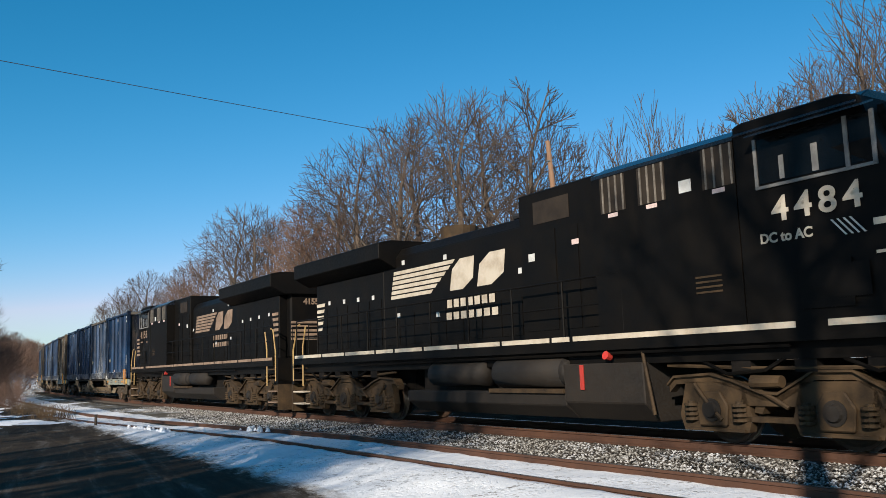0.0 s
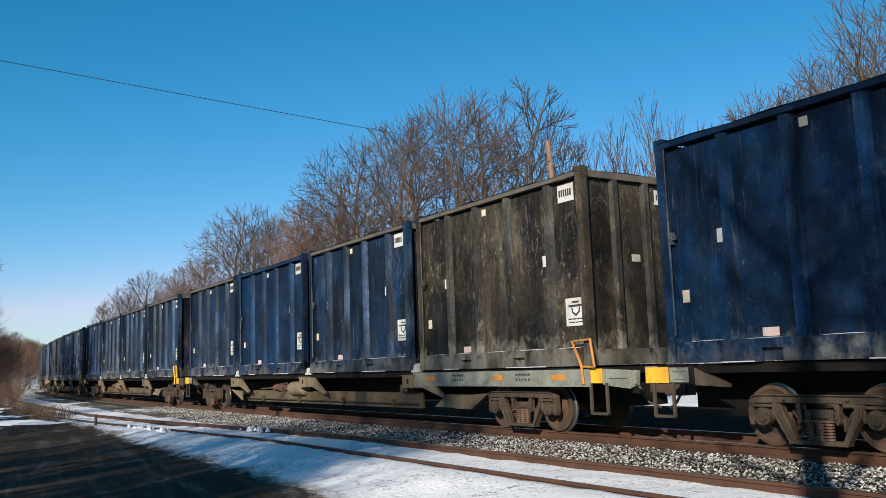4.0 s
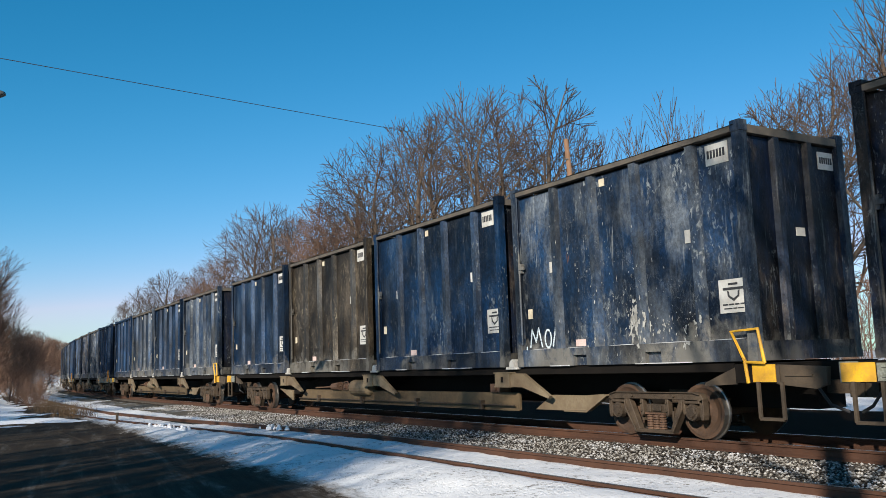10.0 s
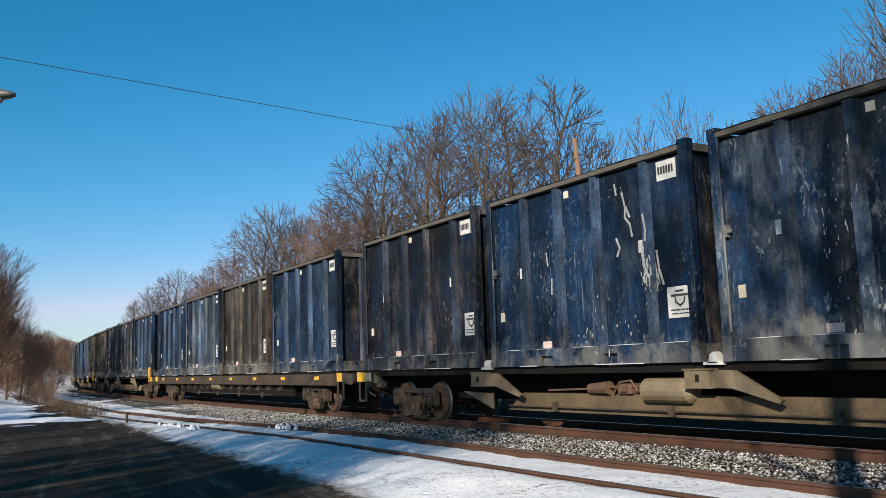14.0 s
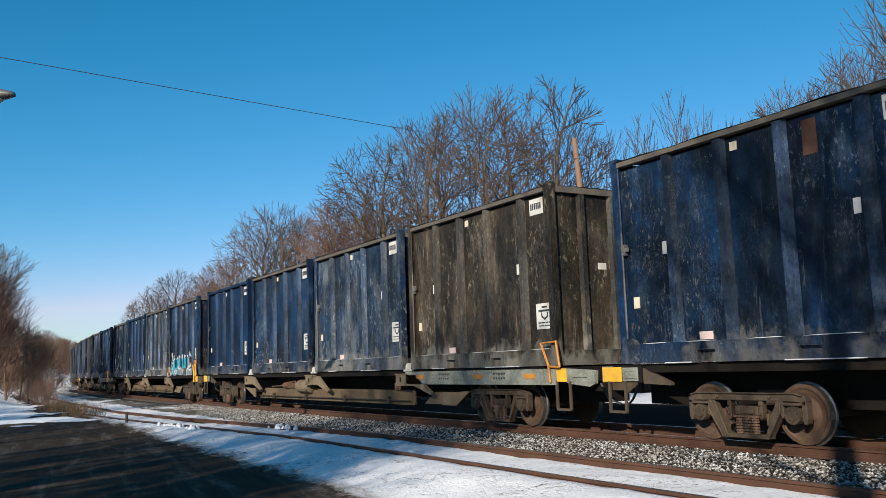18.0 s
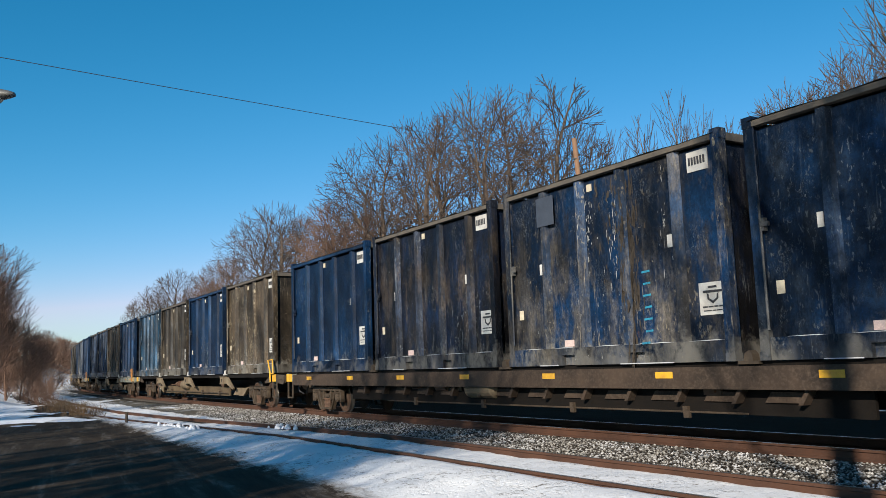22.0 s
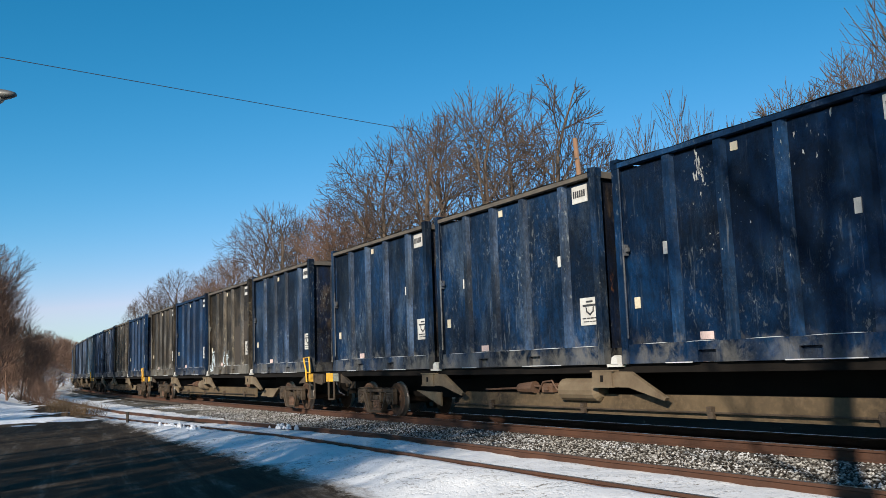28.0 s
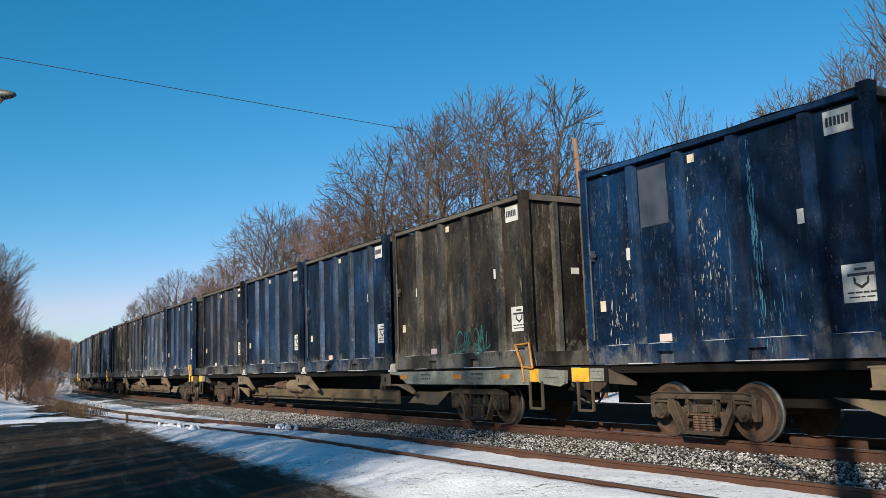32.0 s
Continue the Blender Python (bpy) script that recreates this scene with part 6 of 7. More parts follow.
# a row of white outlined arches
st = [
    arc(-1.85, 0.48, 0.38, 0.46, 205, 10), arc(-1.80, 0.30, 0.17, 0.34, 190, -10), [(-2.22, 0.28), (-2.16, 0.12), (-2.22, 0.02)], [(-1.48, 0.55), (-1.50, 0.30), (-1.44, 0.04)],
    arc(-1.05, 0.52, 0.36, 0.44, 195, -15), arc(-1.05, 0.28, 0.15, 0.32, 185, 0), [(-1.40, 0.42), (-1.34, 0.04)], [(-0.70, 0.40), (-0.74, 0.04)], [(-2.2, 0.86), (-1.95, 1.0), (-1.5, 0.93), (-1.2, 1.02), (-0.6, 0.98), (-0.25, 0.95), (-0.12, 0.86)],
    arc(0.20, 0.84, 0.33, 0.15, 175, 0), [(0.53, 0.84), (0.54, 0.62), (0.48, 0.35)], [(-0.12, 0.86), (-0.10, 0.70), (-0.26, 0.58), (-0.08, 0.38), (0.08, 0.22), (0.12, 0.02)],
    [(0.22, 0.42), (0.32, 0.26), (0.34, 0.04)], arc(0.52, 0.12, 0.18, 0.22, 175, 30), [(0.50, 0.85), (0.60, 0.98), (0.76, 0.97), (0.90, 0.62)],
    [(0.78, 0.95), (0.85, 1.06), (1.08, 1.14), (1.30, 1.06), (1.36, 0.94), (1.27, 0.72), (1.40, 0.57), (1.56, 0.59), (1.80, 0.86), (1.95, 0.88)],
    [(0.98, 0.42), (1.20, 0.26), (1.32, 0.10)], [(0.80, 0.15), (0.79, 0.02)], [(1.12, 0.15), (1.10, 0.02)],
]
scrawl(load[6, 0], spray_white, st, 0.045, "white spray-painted outline scrawl")
# a filled turquoise piece with white edges, drawn on a sheet 560 wide and 205 to the metre
def g(*pts):
    return [((u - 60) / 92.4 - 3.03, (400 - v) / 205) for u, v in pts]


def fill(u0, u1, v0, v1, lean=0, gap=11):
    """A patch of paint in level strokes with a ragged edge."""
    return [g((u0 + lean * (v1 - v) / (v1 - v0) + 5 * math.sin(v), v), (u1 + lean * (v1 - v) / (v1 - v0) + 6 * math.sin(v * 1.7), v)) for v in range(v0, v1, gap)]


box = load[15, 0]
scrawl(box, black_mark, fill(92, 150, 255, 395) + fill(290, 345, 260, 395) + fill(425, 500, 250, 395) + fill(480, 590, 320, 395), 0.075, "dark spray-painted ground")
scrawl(box, spray_aqua, fill(98, 132, 285, 350, 10) + fill(158, 236, 240, 392, 4) + fill(262, 322, 240, 312, 4) + fill(350, 414, 236, 330, 10), 0.066, "turquoise spray-painted lettering shapes", 1)
scrawl(box, spray_pale, fill(182, 240, 340, 370, 6) + fill(250, 325, 345, 400, -8) + fill(438, 520, 340, 398, 6) + fill(100, 135, 365, 398), 0.066, "pale grey-green spray paint", 2)
scrawl(box, spray_orange, fill(532, 612, 262, 318, 4) + fill(575, 606, 320, 398, -6) + fill(48, 84, 318, 372, 4) + [g((362, 345), (382, 352))], 0.075, "orange spray paint", 3)
scrawl(box, spray_red, fill(484, 530, 280, 300) + fill(540, 575, 322, 350) + fill(50, 80, 372, 398) + [g((366, 358), (380, 366))], 0.06, "dark red spray paint", 4)
scrawl(box, spray_white, [
    g((84, 352), (88, 275), (104, 195), (114, 240), (138, 246), (128, 275), (140, 330), (132, 392)), g((88, 275), (122, 268)), g((84, 352), (110, 382), (100, 400)),
    g((150, 380), (152, 240), (180, 196), (172, 232), (200, 228), (222, 206), (226, 232)), g((172, 390), (184, 362), (210, 346), (236, 362), (226, 384), (196, 380)),
    [((u - 60) / 92.4 - 3.03, z) for u, z in arc(288, 0.63, 46, 0.32, 40, 300)], g((262, 212), (288, 196), (292, 222)), g((304, 200), (314, 192), (320, 214), (308, 222)), g((322, 318), (330, 350), (322, 398)),
    g((340, 318), (350, 270), (372, 236), (368, 214), (386, 196), (390, 222), (414, 202), (424, 232), (432, 280), (420, 318), (446, 306)), g((344, 330), (352, 362), (346, 392)),
    g((446, 306), (440, 232), (456, 168), (466, 200), (504, 226), (508, 262), (470, 290), (452, 318), (478, 322), (512, 312)), g((432, 398), (424, 362), (446, 330), (470, 344)), g((480, 352), (508, 344), (520, 396)),
], 0.078, "white spray-painted edges", 5)


# a loose white outline piece, drawn on a sheet 250 to the metre
def g2(*pts):
    return [(float(np.interp(u, [0, 5, 98, 160, 288, 440, 750], [-2.69, -2.65, -1.98, -1.69, -1.10, -0.53, 0.61])), (605 - v) / 250) for u, v in pts]


scrawl(load[15, 3], spray_white, [
    g2((0, 290), (20, 312), (32, 410), (2, 440)), g2((80, 240), (40, 280), (30, 340), (40, 430), (70, 490), (105, 520)), g2((80, 240), (95, 270), (130, 300), (140, 350), (130, 420)), g2((90, 340), (85, 380), (97, 410)),
    g2((150, 410), (140, 380), (145, 310), (155, 260), (190, 225), (240, 240), (280, 280)), g2((115, 440), (150, 415), (200, 415), (225, 440), (215, 470), (180, 460), (150, 455), (105, 485), (130, 530)), g2((150, 460), (140, 510), (150, 585)), g2((240, 375), (250, 395), (240, 415)),
    g2((340, 220), (310, 235), (298, 280), (315, 320), (328, 400), (332, 480), (370, 440), (345, 480), (370, 490)), g2((432, 270), (420, 246), (398, 240), (366, 262), (370, 310), (385, 400), (400, 480), (412, 540)),
    g2((495, 240), (470, 290), (460, 350), (415, 405), (480, 445), (580, 505)), g2((415, 405), (500, 400), (560, 430), (590, 470), (600, 510), (650, 495)), g2((515, 240), (530, 320), (548, 390)),
    g2((520, 290), (530, 230), (570, 200), (610, 220), (620, 270), (590, 320), (625, 350), (600, 385), (650, 410), (665, 470), (665, 520)),
], 0.05, "loose white spray-painted outlines")
tag = [arc(1.0, 0.48, 0.14, 0.17, 0, 360), arc(1.0, 0.48, 0.07, 0.10, 0, 360), [(1.14, 0.33), (1.2, 0.70), (1.31, 0.38), (1.37, 0.74)], arc(1.53, 0.52, 0.11, 0.15, 50, 310), arc(1.72, 0.50, 0.10, 0.15, 0, 310), [(1.62, 0.50), (1.82, 0.52)], [(1.15, 0.78), (1.22, 0.84)], [(1.62, 0.85), (1.68, 0.70)], [(1.0, 0.24), (1.3, 0.30), (1.75, 0.26)], [(1.5, 0.10), (1.9, 0.12)]]
scrawl(load[4, 2], spray_white, tag, 0.042, "small white tag")
scrawl(load[7, 0], spray_white, [[(-2.7, 0.35), (-2.62, 0.75), (-2.5, 0.5), (-2.4, 0.78), (-2.3, 0.4)], arc(-2.1, 0.55, 0.1, 0.18, 60, 400), [(-1.95, 0.4), (-1.85, 0.75), (-1.8, 0.4)]], 0.04, "small white tag")
scrawl(load[23, 1], spray_white, [[(-2.72, 0.2), (-2.66, 0.85), (-2.5, 0.5), (-2.4, 0.9), (-2.32, 0.3)], arc(-2.5, 0.42, 0.24, 0.26, 0, 360), arc(-2.45, 0.55, 0.14, 0.34, 40, 400), [(-2.7, 0.95), (-2.3, 1.0)], [(-2.62, 0.12), (-2.2, 0.18), (-2.28, 0.6)],
       [(-0.75, 0.75), (-0.55, 0.45), (-0.45, 0.95), (-0.35, 0.40), (-0.15, 0.98)], arc(-0.35, 0.62, 0.22, 0.18, 20, 300), [(-0.5, 0.3), (-0.2, 0.42)]], 0.045, "two small white scribbled tags")
scrawl(load[26, 0], spray_green, [arc(0.15, 0.6, 0.16, 0.26, 40, 330), [(0.3, 0.35), (0.38, 0.85), (0.52, 0.4), (0.62, 0.9), (0.7, 0.45)], arc(0.85, 0.65, 0.13, 0.25, 0, 300), arc(1.05, 0.5, 0.12, 0.2, 60, 420), [(0.95, 0.3), (1.1, 0.95), (1.2, 0.35)], [(0.1, 0.5), (0.5, 0.62), (1.0, 0.5)], [(1.3, 0.8), (1.25, 0.4), (1.42, 0.5)]], 0.04, "faded green tags")
scrawl(load[21, 3], spray_white, [[(-2.6, 0.25), (-2.55, 0.55)], arc(-2.35, 0.4, 0.1, 0.13, 0, 330), [(-2.1, 0.25), (-2.0, 0.55), (-1.9, 0.25)], [(-1.75, 0.25), (-1.72, 0.55), (-1.5, 0.25), (-1.47, 0.55)]], 0.035, "small white tag")

def flecks(box, mat, spots, label, seed):
    """Paint and bird-lime spots in runs: each spot row is (x, z, spread in x, spread in z, count, size, stretch)."""
    rn = random.Random(seed)
    sh = Shape()
    for x, z, dx, dz, count, size, stretch in spots:
        for q in range(int(count * 1.8)):
            cx, cz = x + rn.gauss(0, dx), z + rn.gauss(0, dz)
            if not (-CL / 2 + 0.2 < cx < CL / 2 - 0.2 and 0.02 < cz < CH - 0.2):
                continue
            k, r = len(sh.v), size * rn.choice((0.15, 0.25, 0.35, 0.5, 0.9))
            tall = stretch * rn.uniform(0.6, 1.5)
            y = skin(cx, cz - 0.04) - 0.002
            turn = rn.uniform(0, 6.28)
            for a in range(9):
                an, w = 6.283 * a / 9 + rn.uniform(-0.2, 0.2), r * rn.choice((0.25, 0.5, 0.9, 1.3))
                ca, sa_ = math.cos(an), math.sin(an)
                sh.v.append((cx + w * (0.7 * ca + 0.2 * math.sin(turn) * sa_), y, cz + w * tall * sa_))
            sh.f.append([k + a for a in range(9)])
    tagged(part("paint_fleck", big_mesh("paint_fleck", sh.v, sh.f, [mat]), None, box, label), kind="stuff")


grey_patch = worn("grey_patch", rgb(0.050, 0.062, 0.082), rgb(0.026, 0.034, 0.050), 0.6, 0.7, 0.0, 3.0)
brown_patch = worn("brown_patch", rgb(0.050, 0.038, 0.027), rgb(0.030, 0.024, 0.018), 0.5, 0.75, 0.0, 2.0)
lime = worn("lime", rgb(0.40, 0.40, 0.37), rgb(0.20, 0.20, 0.19), 0.3, 0.8)
powder = worn("powder_snow", rgb(0.42, 0.43, 0.43), rgb(0.28, 0.29, 0.30), 0.3, 0.8)
brown_stain = worn("brown_stain", rgb(0.050, 0.038, 0.026), rgb(0.026, 0.021, 0.016), 0.4, 0.8)
black_stain = worn("black_stain", rgb(0.009, 0.008, 0.007), rgb(0.018, 0.015, 0.012), 0.4, 0.8)
flecks(load[0, 0], lime, [(-2.3, 2.2, 0.35, 0.9, 60, 0.018, 2.0), (-0.7, 3.15, 0.10, 0.10, 14, 0.04, 1.2), (0.0, 2.6, 0.1, 0.1, 3, 0.04, 2.0), (1.6, 1.0, 1.0, 0.6, 40, 0.015, 1.5)], "scattered white flecks", 1)
flecks(load[0, 1], powder, [(0.7, 0.40, 0.60, 0.22, 760, 0.034, 1.0), (0.8, 0.85, 0.45, 0.30, 520, 0.024, 1.1), (0.7, 1.3, 0.45, 0.4, 240, 0.014, 1.3), (-0.2, 0.3, 0.9, 0.18, 200, 0.024, 1.2)], "white powder snow sprayed over the lower side", 2)
flecks(load[4, 2], lime, [(1.62, 2.95, 0.10, 0.08, 18, 0.08, 1.0), (1.5, 3.2, 0.10, 0.12, 10, 0.05, 1.4), (1.1, 3.36, 0.04, 0.06, 5, 0.04, 1.6), (0.1, 0.9, 0.25, 0.4, 90, 0.02, 3.0), (-0.5, 1.2, 0.9, 0.6, 70, 0.016, 2.5), (-1.4, 1.5, 0.5, 0.8, 36, 0.015, 2.0), (1.4, 1.4, 0.5, 0.8, 40, 0.018, 1.6)], "white flakes and splashes", 3)
flecks(load[4, 2], black_stain, [(1.9, 2.0, 0.35, 0.9, 260, 0.06, 2.6), (0.6, 2.6, 0.6, 0.5, 90, 0.045, 2.4)], "black grime patches", 31)
scrawl(load[4, 2], lime, [[(-0.05, 2.04), (0.02, 1.7), (0.08, 1.2), (0.12, 0.7)], [(0.0, 1.7), (0.06, 1.2)], [(-1.23, 2.3), (-1.18, 1.95)], [(1.9, 0.38), (2.6, 0.40)]], 0.05, "long white scrapes")
scrawl(load[4, 2], spray_orange, [[(-0.95, 2.92), (-0.8, 2.98), (-0.6, 3.06)], [(-0.9, 2.96), (-0.58, 2.94)]], 0.07, "small faded red mark")
runs = [[(1.15, 3.32), (1.18, 3.12)], [(1.34, 3.12), (1.40, 2.85), (1.38, 2.66), (1.50, 2.52), (1.54, 2.30)], [(1.42, 2.85), (1.50, 2.66)], [(1.12, 2.30), (1.20, 2.12), (1.12, 1.98)], [(1.92, 2.62), (1.97, 2.34), (1.94, 2.16)], [(1.86, 2.0), (1.90, 1.72), (1.98, 1.50)],
        [(1.76, 1.95), (1.80, 1.66), (1.88, 1.42)], [(2.12, 1.95), (2.16, 1.62), (2.24, 1.36)], [(-1.0, 2.3), (-0.97, 2.05)], [(-0.86, 1.75), (-0.88, 1.45)]]
scrawl(load[10, 2], lime, runs, 0.046, "white runs of spilt paint")
flecks(load[10, 2], lime, [(1.95, 1.6, 0.14, 0.25, 40, 0.032, 3.0), (1.2, 3.2, 0.1, 0.1, 8, 0.03, 2.0), (0.6, 0.6, 0.5, 0.3, 40, 0.03, 2.0), (-1.0, 1.6, 0.2, 0.6, 24, 0.015, 3.0)], "white splashes", 4)
flecks(load[10, 1], lime, [(1.7, 0.8, 0.4, 0.35, 70, 0.06, 1.4), (-1.0, 2.4, 0.25, 0.6, 30, 0.025, 3.0), (0.5, 0.5, 0.8, 0.25, 60, 0.04, 1.2)], "pale flaking patches", 5)
flecks(load[7, 0], lime, [(0.45, 0.75, 0.14, 0.25, 40, 0.09, 1.6), (0.0, 0.9, 0.8, 0.6, 120, 0.018, 1.8), (1.4, 0.6, 0.3, 0.15, 30, 0.05, 1.0), (-0.8, 2.2, 0.5, 0.7, 50, 0.015, 3.0)], "white blotch and flecks", 6)
flecks(load[25, 0], lime, [(1.45, 1.9, 0.07, 0.5, 46, 0.05, 2.6), (1.6, 1.0, 0.10, 0.45, 40, 0.045, 2.6), (1.3, 2.6, 0.05, 0.2, 12, 0.04, 3.0), (1.75, 0.6, 0.3, 0.2, 40, 0.035, 1.3)], "long white paint run", 7)
flecks(load[25, 0], brown_stain, [(0.6, 2.3, 0.35, 0.7, 200, 0.045, 2.8), (0.9, 1.2, 0.4, 0.5, 130, 0.04, 2.6)], "tan brown stains", 71)
aqua_run = worn("aqua_run", rgb(0.07, 0.22, 0.30), rgb(0.035, 0.12, 0.17), 0.4, 0.7)
flecks(load[25, 3], aqua_run, [(0.90, 2.9, 0.03, 0.25, 14, 0.035, 5.0), (0.90, 2.1, 0.035, 0.45, 30, 0.026, 7.0), (0.94, 1.2, 0.05, 0.5, 26, 0.022, 8.0), (1.25, 0.7, 0.12, 0.3, 12, 0.018, 7.0)], "pale aqua paint runs", 81)
flecks(load[25, 3], lime, [(0.0, 1.8, 0.14, 0.35, 34, 0.026, 3.0), (0.1, 0.9, 0.25, 0.4, 40, 0.016, 4.5), (-2.2, 0.7, 0.25, 0.3, 36, 0.02, 5.0), (-1.85, 1.9, 0.08, 0.6, 20, 0.014, 6.0), (-0.4, 3.0, 0.1, 0.2, 10, 0.014, 3.0), (1.9, 0.9, 0.6, 0.6, 30, 0.008, 6.0)], "white flakes and streaks", 8)
part("patch_plate", Shape().box(-1.53, -0.86, skin(-1.2) - 0.006, skin(-1.2) + 0.01, 2.40, 3.46), grey_patch, load[25, 3], "plain grey repaired patch", bevel=0.004)
part("patch_plate", Shape().box(0.98, 1.22, skin(1.1) - 0.006, skin(1.1) + 0.01, 2.95, 3.48), rail_rust, load[13, 3], "bare rust-brown patch", bevel=0.004)
part("patch_plate", Shape().box(0.80, 1.70, skin(1.2) - 0.006, skin(1.2) + 0.01, 0.40, 1.95), brown_patch, load[23, 1], "plain brown repaired patch", bevel=0.004)
part("patch_plate", Shape().box(2.10, 2.75, skin(2.4) - 0.006, skin(2.4) + 0.01, 1.35, 2.10), brown_patch, load[23, 1], "plain brown repaired patch", bevel=0.004)
flecks(load[22, 1], lime, [(-1.0, 3.1, 0.07, 0.2, 18, 0.035, 2.4), (-0.4, 2.5, 0.6, 0.5, 26, 0.015, 1.6), (0.9, 3.2, 0.3, 0.2, 14, 0.03, 2.0)], "white splash under the top rail", 9)
flecks(load[15, 2], powder, [(0.35, 0.75, 0.28, 0.35, 200, 0.022, 1.8), (0.3, 1.35, 0.12, 0.30, 50, 0.018, 1.6), (-0.9, 0.7, 0.35, 0.3, 60, 0.018, 2.6), (1.7, 0.5, 0.5, 0.2, 50, 0.02, 1.2)], "pale spray flecks on the lower side", 10)
flecks(load[18, 1], lime, [(0.3, 0.9, 0.14, 0.5, 60, 0.03, 3.0), (-0.6, 1.0, 0.6, 0.5, 40, 0.015, 2.5)], "white run low on the side", 11)
part("patch_plate", Shape().box(-1.86, -1.30, skin(-1.6) - 0.006, skin(-1.6) + 0.01, 2.85, 3.45), grey_patch, load[17, 1], "plain grey repaired patch", bevel=0.004)
scrawl(load[17, 1], spray_teal, [[(1.02 + 0.02 * (q % 2), 0.35 + 0.21 * q), (1.20, 0.36 + 0.21 * q)] for q in range(7)], 0.035, "column of faint blue marks")
flecks(load[17, 1], brown_stain, [(0.75, 1.9, 0.10, 0.8, 90, 0.06, 5.0), (0.5, 2.6, 0.35, 0.5, 80, 0.04, 3.0)], "brown grime streaks", 12)
flecks(load[17, 1], lime, [(-0.4, 2.7, 0.12, 0.5, 40, 0.03, 3.2), (0.35, 2.2, 0.08, 0.6, 30, 0.02, 5.0), (0.0, 0.9, 0.8, 0.5, 50, 0.012, 6.0), (1.6, 2.5, 0.1, 0.4, 16, 0.014, 6.0)], "white scraped streaks", 121)
flake_cream = worn("flake_cream", rgb(0.27, 0.24, 0.185), rgb(0.15, 0.13, 0.10), 0.4, 0.8)
flecks(load[1, 0], flake_cream, [(-1.1, 2.2, 0.12, 0.8, 70, 0.03, 3.5), (-0.4, 1.2, 0.7, 0.8, 120, 0.022, 2.2), (0.4, 2.0, 0.3, 0.8, 60, 0.025, 3.0), (-1.8, 1.0, 0.5, 0.5, 60, 0.025, 2.0)], "white flaking streaks", 13)
flecks(load[1, 0], black_stain, [(1.5, 1.8, 0.6, 0.9, 320, 0.06, 2.2)], "black grime patches", 131)
flecks(load[18, 0], flake_cream, [(-0.6, 0.5, 0.9, 0.3, 200, 0.035, 1.2), (-1.2, 2.4, 0.5, 0.6, 80, 0.02, 2.0), (0.8, 1.6, 0.2, 0.8, 50, 0.02, 3.0)], "pale dust and flakes", 14)
flecks(load[20, 0], brown_stain, [(1.2, 1.8, 0.5, 0.9, 220, 0.045, 2.4)], "brown grime streaks", 15)
flecks(load[3, 2], flake_cream, [(0.95, 2.4, 0.10, 0.6, 60, 0.018, 5.0), (1.1, 1.3, 0.16, 0.6, 80, 0.018, 5.0), (0.6, 1.0, 0.5, 0.5, 50, 0.010, 5.0), (-1.6, 1.6, 0.10, 0.8, 40, 0.014, 6.0)], "pale scraped streaks", 17)
flecks(load[3, 2], lime, [(2.05, 0.75, 0.16, 0.25, 50, 0.04, 2.0), (1.75, 0.5, 0.3, 0.12, 40, 0.025, 1.2), (0.85, 3.0, 0.05, 0.25, 16, 0.022, 4.0)], "white splashes low on the side", 18)
flecks(load[3, 3], flake_cream, [(0.95, 1.3, 0.06, 0.6, 50, 0.014, 6.0), (2.0, 0.6, 0.4, 0.3, 40, 0.012, 4.0), (-0.5, 1.6, 0.7, 0.8, 50, 0.010, 6.0)], "thin pale scratches", 19)
flecks(load[14, 2], powder, [(-2.1, 0.7, 0.5, 0.35, 110, 0.018, 2.6), (-0.6, 0.6, 0.7, 0.25, 110, 0.018, 2.6), (-1.8, 1.9, 0.6, 0.8, 90, 0.010, 3.0), (-1.75, 2.8, 0.06, 0.4, 16, 0.014, 4.0), (-0.9, 2.9, 0.1, 0.3, 20, 0.014, 2.5)], "pale scrapes and dust low on the side", 20)
flecks(load[15, 3], flake_cream, [(0.22, 1.0, 0.10, 0.40, 90, 0.022, 3.0), (1.35, 0.9, 0.12, 0.35, 90, 0.022, 3.0), (-0.1, 0.25, 0.7, 0.12, 120, 0.024, 1.2), (0.0, 1.6, 0.2, 0.25, 40, 0.014, 4.0)], "tan scraped dust beside the paint", 21)
flecks(load[11, 0], lime, [(0.5, 1.4, 0.9, 0.8, 60, 0.018, 2.0)], "scattered white flecks", 16)

# the two locomotives, the second one running backwards
for num, text, front, back in (("4484", True, -137.81, False), ("4155", False, -114.91, True)):
    lo, axles = make_loco(num, text)
    mid = front + LL / 2
    moving.append((lo, mid, 0.0, back))
    axle_sets.append((mid, axles, LOCO_R))



# ---- snow blown up along the train ----
ms = Nodes("snow_mist")
ms_mix = ms.t.nodes.new("ShaderNodeMixShader")
ms_clear = ms.t.nodes.new("ShaderNodeBsdfTransparent")
ms.done(rgb(0.8, 0.82, 0.86), 1.0, 0.0, spec=0.0)
ms.put(ms_mix.inputs[0], ms.math("MULTIPLY", ms.ramp(ms.noise(ms.coords(), 0.9, 1), 0.25, 0.80), 0.36))
ms.put(ms_mix.inputs[1], ms_clear.outputs[0])
ms.put(ms_mix.inputs[2], ms.b.outputs[0])
ms.t.links.new(ms_mix.outputs[0], ms.t.nodes["Material Output"].inputs[0])
puff_bm = bmesh.new()
bmesh.ops.create_icosphere(puff_bm, subdivisions=3, radius=1.0)
for v in puff_bm.verts:
    v.co *= 1 + 0.28 * noise.noise(v.co * 1.7)
puff_me = bpy.data.meshes.new("snow_puff")
puff_bm.to_mesh(puff_me)
puff_bm.free()
puff_me.materials.append(ms.mat)
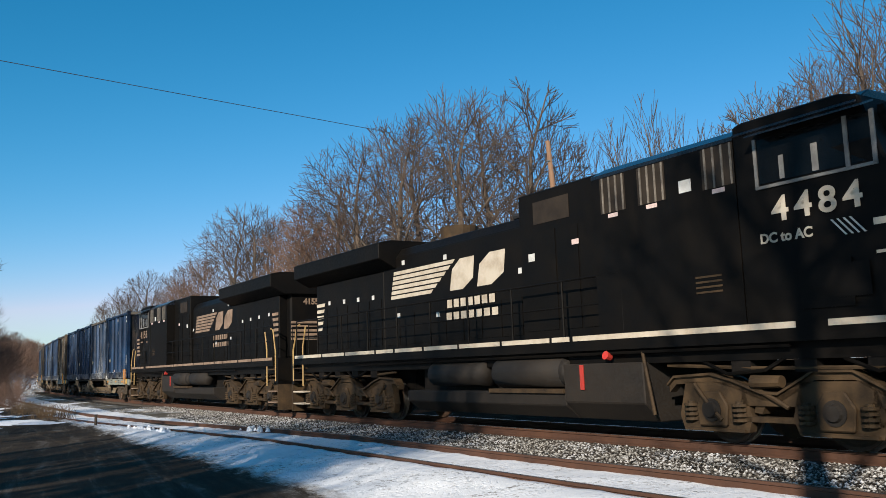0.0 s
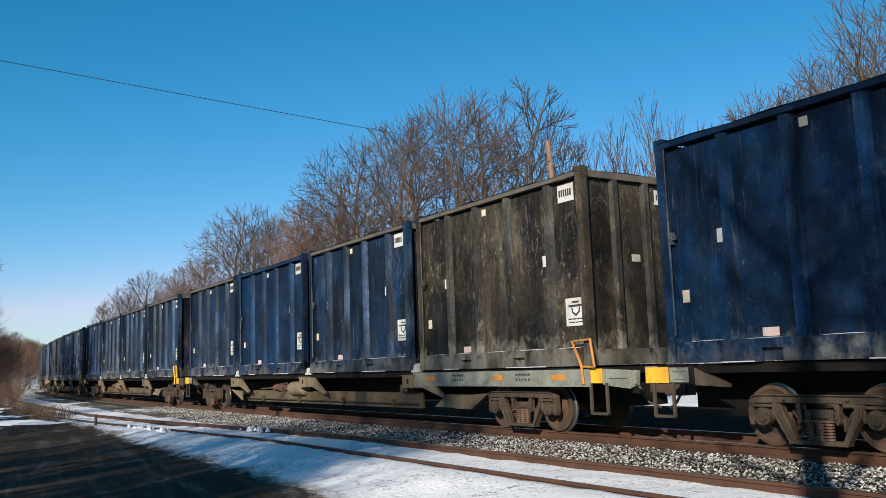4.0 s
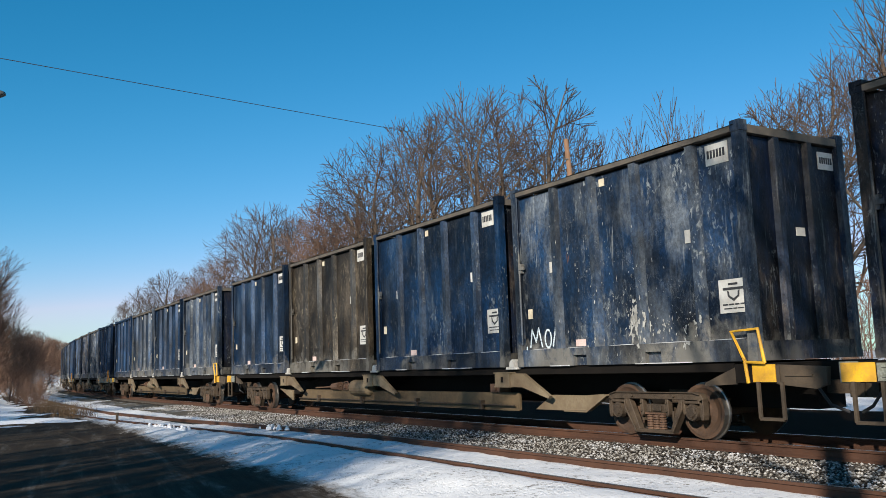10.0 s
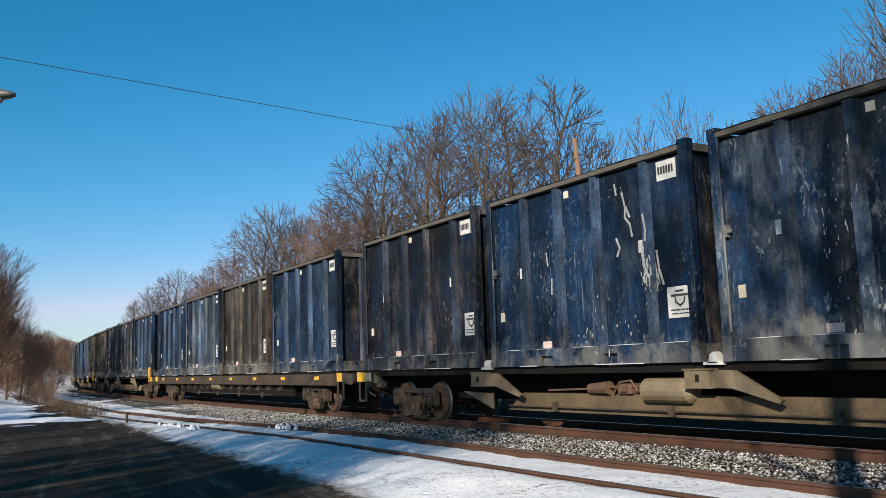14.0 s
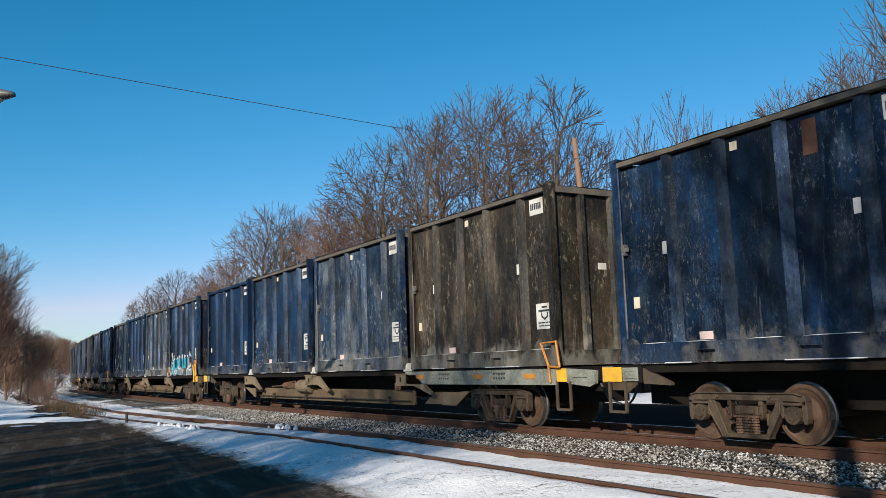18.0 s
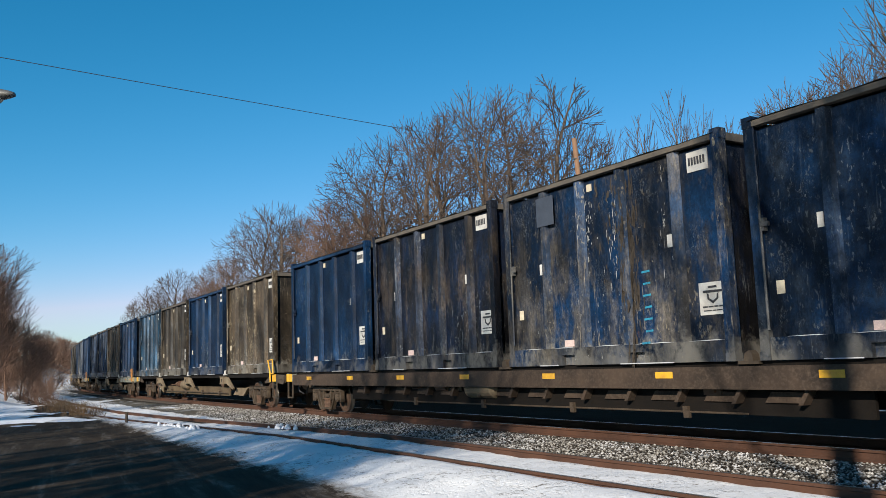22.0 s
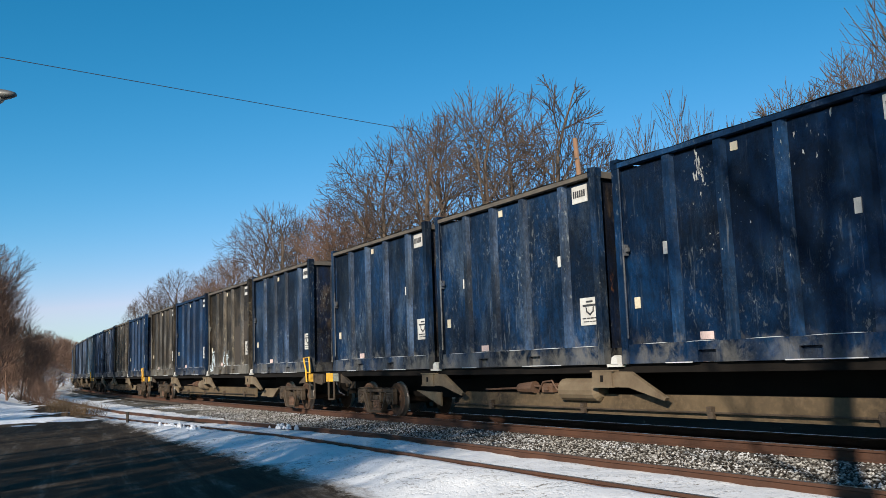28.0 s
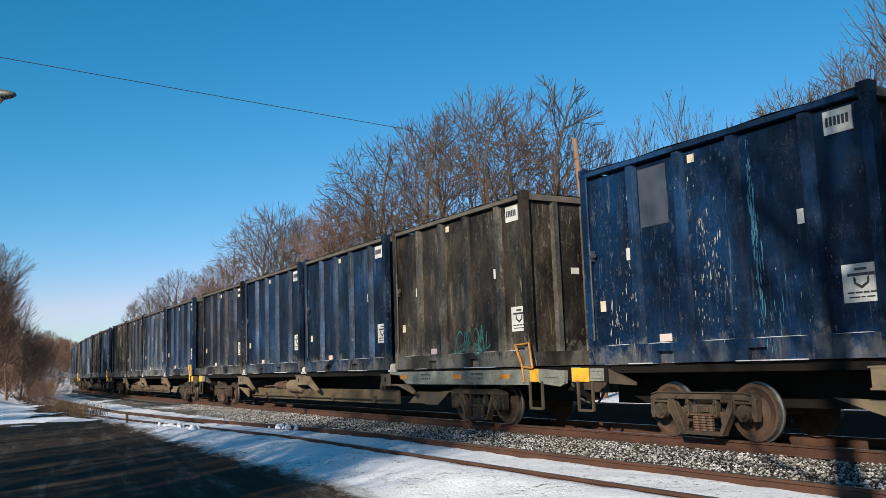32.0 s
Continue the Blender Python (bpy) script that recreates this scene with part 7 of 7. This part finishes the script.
puff_me.polygons.foreach_set("use_smooth", [True] * len(puff_me.polygons))
puffs = []
mist = tagged(new("snow_mist"), "thin haze of powder snow whirled up by the train", "snow mist", kind="stuff")
for s, lat, z, sx, sy, sz in ((112, 4.2, 0.3, 20.0, 3.2, 1.9), (92, 5.4, 0.1, 10.0, 2.4, 1.2), (140, 3.0, 0.6, 16.0, 2.6, 2.4)):
    pu = part("puff", puff_me, None, mist)
    pu.scale = (sx, sy, sz)
    pu.visible_shadow = False
    puffs.append((pu, s, lat, z))

# ---- sleepers and ballast stones ----
tie_me = Shape().box(-0.115, 0.115, -1.3, 1.3, -0.36, -0.178).mesh("sleeper", tie_wood)
for i in range(190):
    part("sleeper", tie_me, None, main_track, at=on_line(-14 + i * 0.52 + rnd.uniform(-0.03, 0.03)))


def scatter_stones(count, s0, s1, l0, l1, size):
    rn = np.random.RandomState(4)
    base = np.array([(1, 0, 0), (-0.9, 0.2, 0.1), (0, 1, 0), (0.1, -0.9, 0), (0, 0.1, 0.8), (0, 0, -0.8)])
    tri = np.array([(0, 2, 4), (2, 1, 4), (1, 3, 4), (3, 0, 4), (2, 0, 5), (1, 2, 5), (3, 1, 5), (0, 3, 5)])
    u = rn.rand(count) ** 1.6
    s = s0 + (s1 - s0) * u
    l = l0 + (l1 - l0) * rn.rand(count)
    x = np.where(s < 0, TX[0] - s * math.sin(TTH[0]), np.interp(s, TS, TX)) - np.cos(np.interp(s, TS, TTH)) * l
    y = np.where(s < 0, TY[0] + s * math.cos(TTH[0]), np.interp(s, TS, TY)) - np.sin(np.interp(s, TS, TTH)) * l
    sc = size * (0.55 + 0.9 * rn.rand(count))
    a = rn.rand(count) * 6.28
    jit = 1 + 0.5 * (rn.rand(count, 6, 3) - 0.5)
    v = base[None] * jit * sc[:, None, None]
    vx = v[:, :, 0] * np.cos(a)[:, None] - v[:, :, 1] * np.sin(a)[:, None]
    vy = v[:, :, 0] * np.sin(a)[:, None] + v[:, :, 1] * np.cos(a)[:, None]
    out = np.stack([vx + x[:, None], vy + y[:, None], v[:, :, 2] * 0.8 - 0.195 + 0.03 * rn.rand(count)[:, None]], -1).reshape(-1, 3)
    f = (tri[None] + 6 * np.arange(count)[:, None, None]).reshape(-1, 3)
    me = big_mesh("ballast_stones", out.tolist(), f.tolist(), [stone_mat])
    ob = new("ballast_stones", me)
    return tagged(ob, "loose grey ballast stones dusted with snow", "gravel", kind="stuff")


scatter_stones(72000, -14, 44, 0.86, 3.82, 0.0225)


def motions():
    def key(ob, mid, z, back):
        rows = []
        for i in range(65):
            t = i * 0.5
            s = mid + train_shift(t)
            if i in (0, 64) or -60 < s < 250:
                m = on_line(s, 0, z)
                rows.append((t, m @ Matrix.Rotation(math.pi, 4, "Z") if back else m))
        walk(ob, rows)
    for ob, mid, z, back in moving:
        key(ob, mid, z, back)
    for pu, s, lat, z in puffs:
        walk(pu, [(t, on_line(s - 0.2 * t, lat, z + 0.01 * t)) for t in (0, 16, 32)])
    for mid, axles, r in axle_sets:
        for ax in axles:
            base = ax.matrix_basis.translation.copy()
            rows, turn, started = [(0, Matrix.Translation(base))], 0.0, False
            for f in range(1, 960):
                s = mid - base.x + train_shift(f / 30)
                if -6 < s < 50:
                    turn += 84.0
                    rows.append((f / 30, Matrix.Translation(base) @ Matrix.Rotation(radians(turn), 4, "Y")))
            rows.append((32, rows[-1][1]))
            walk(ax, rows)


motions()
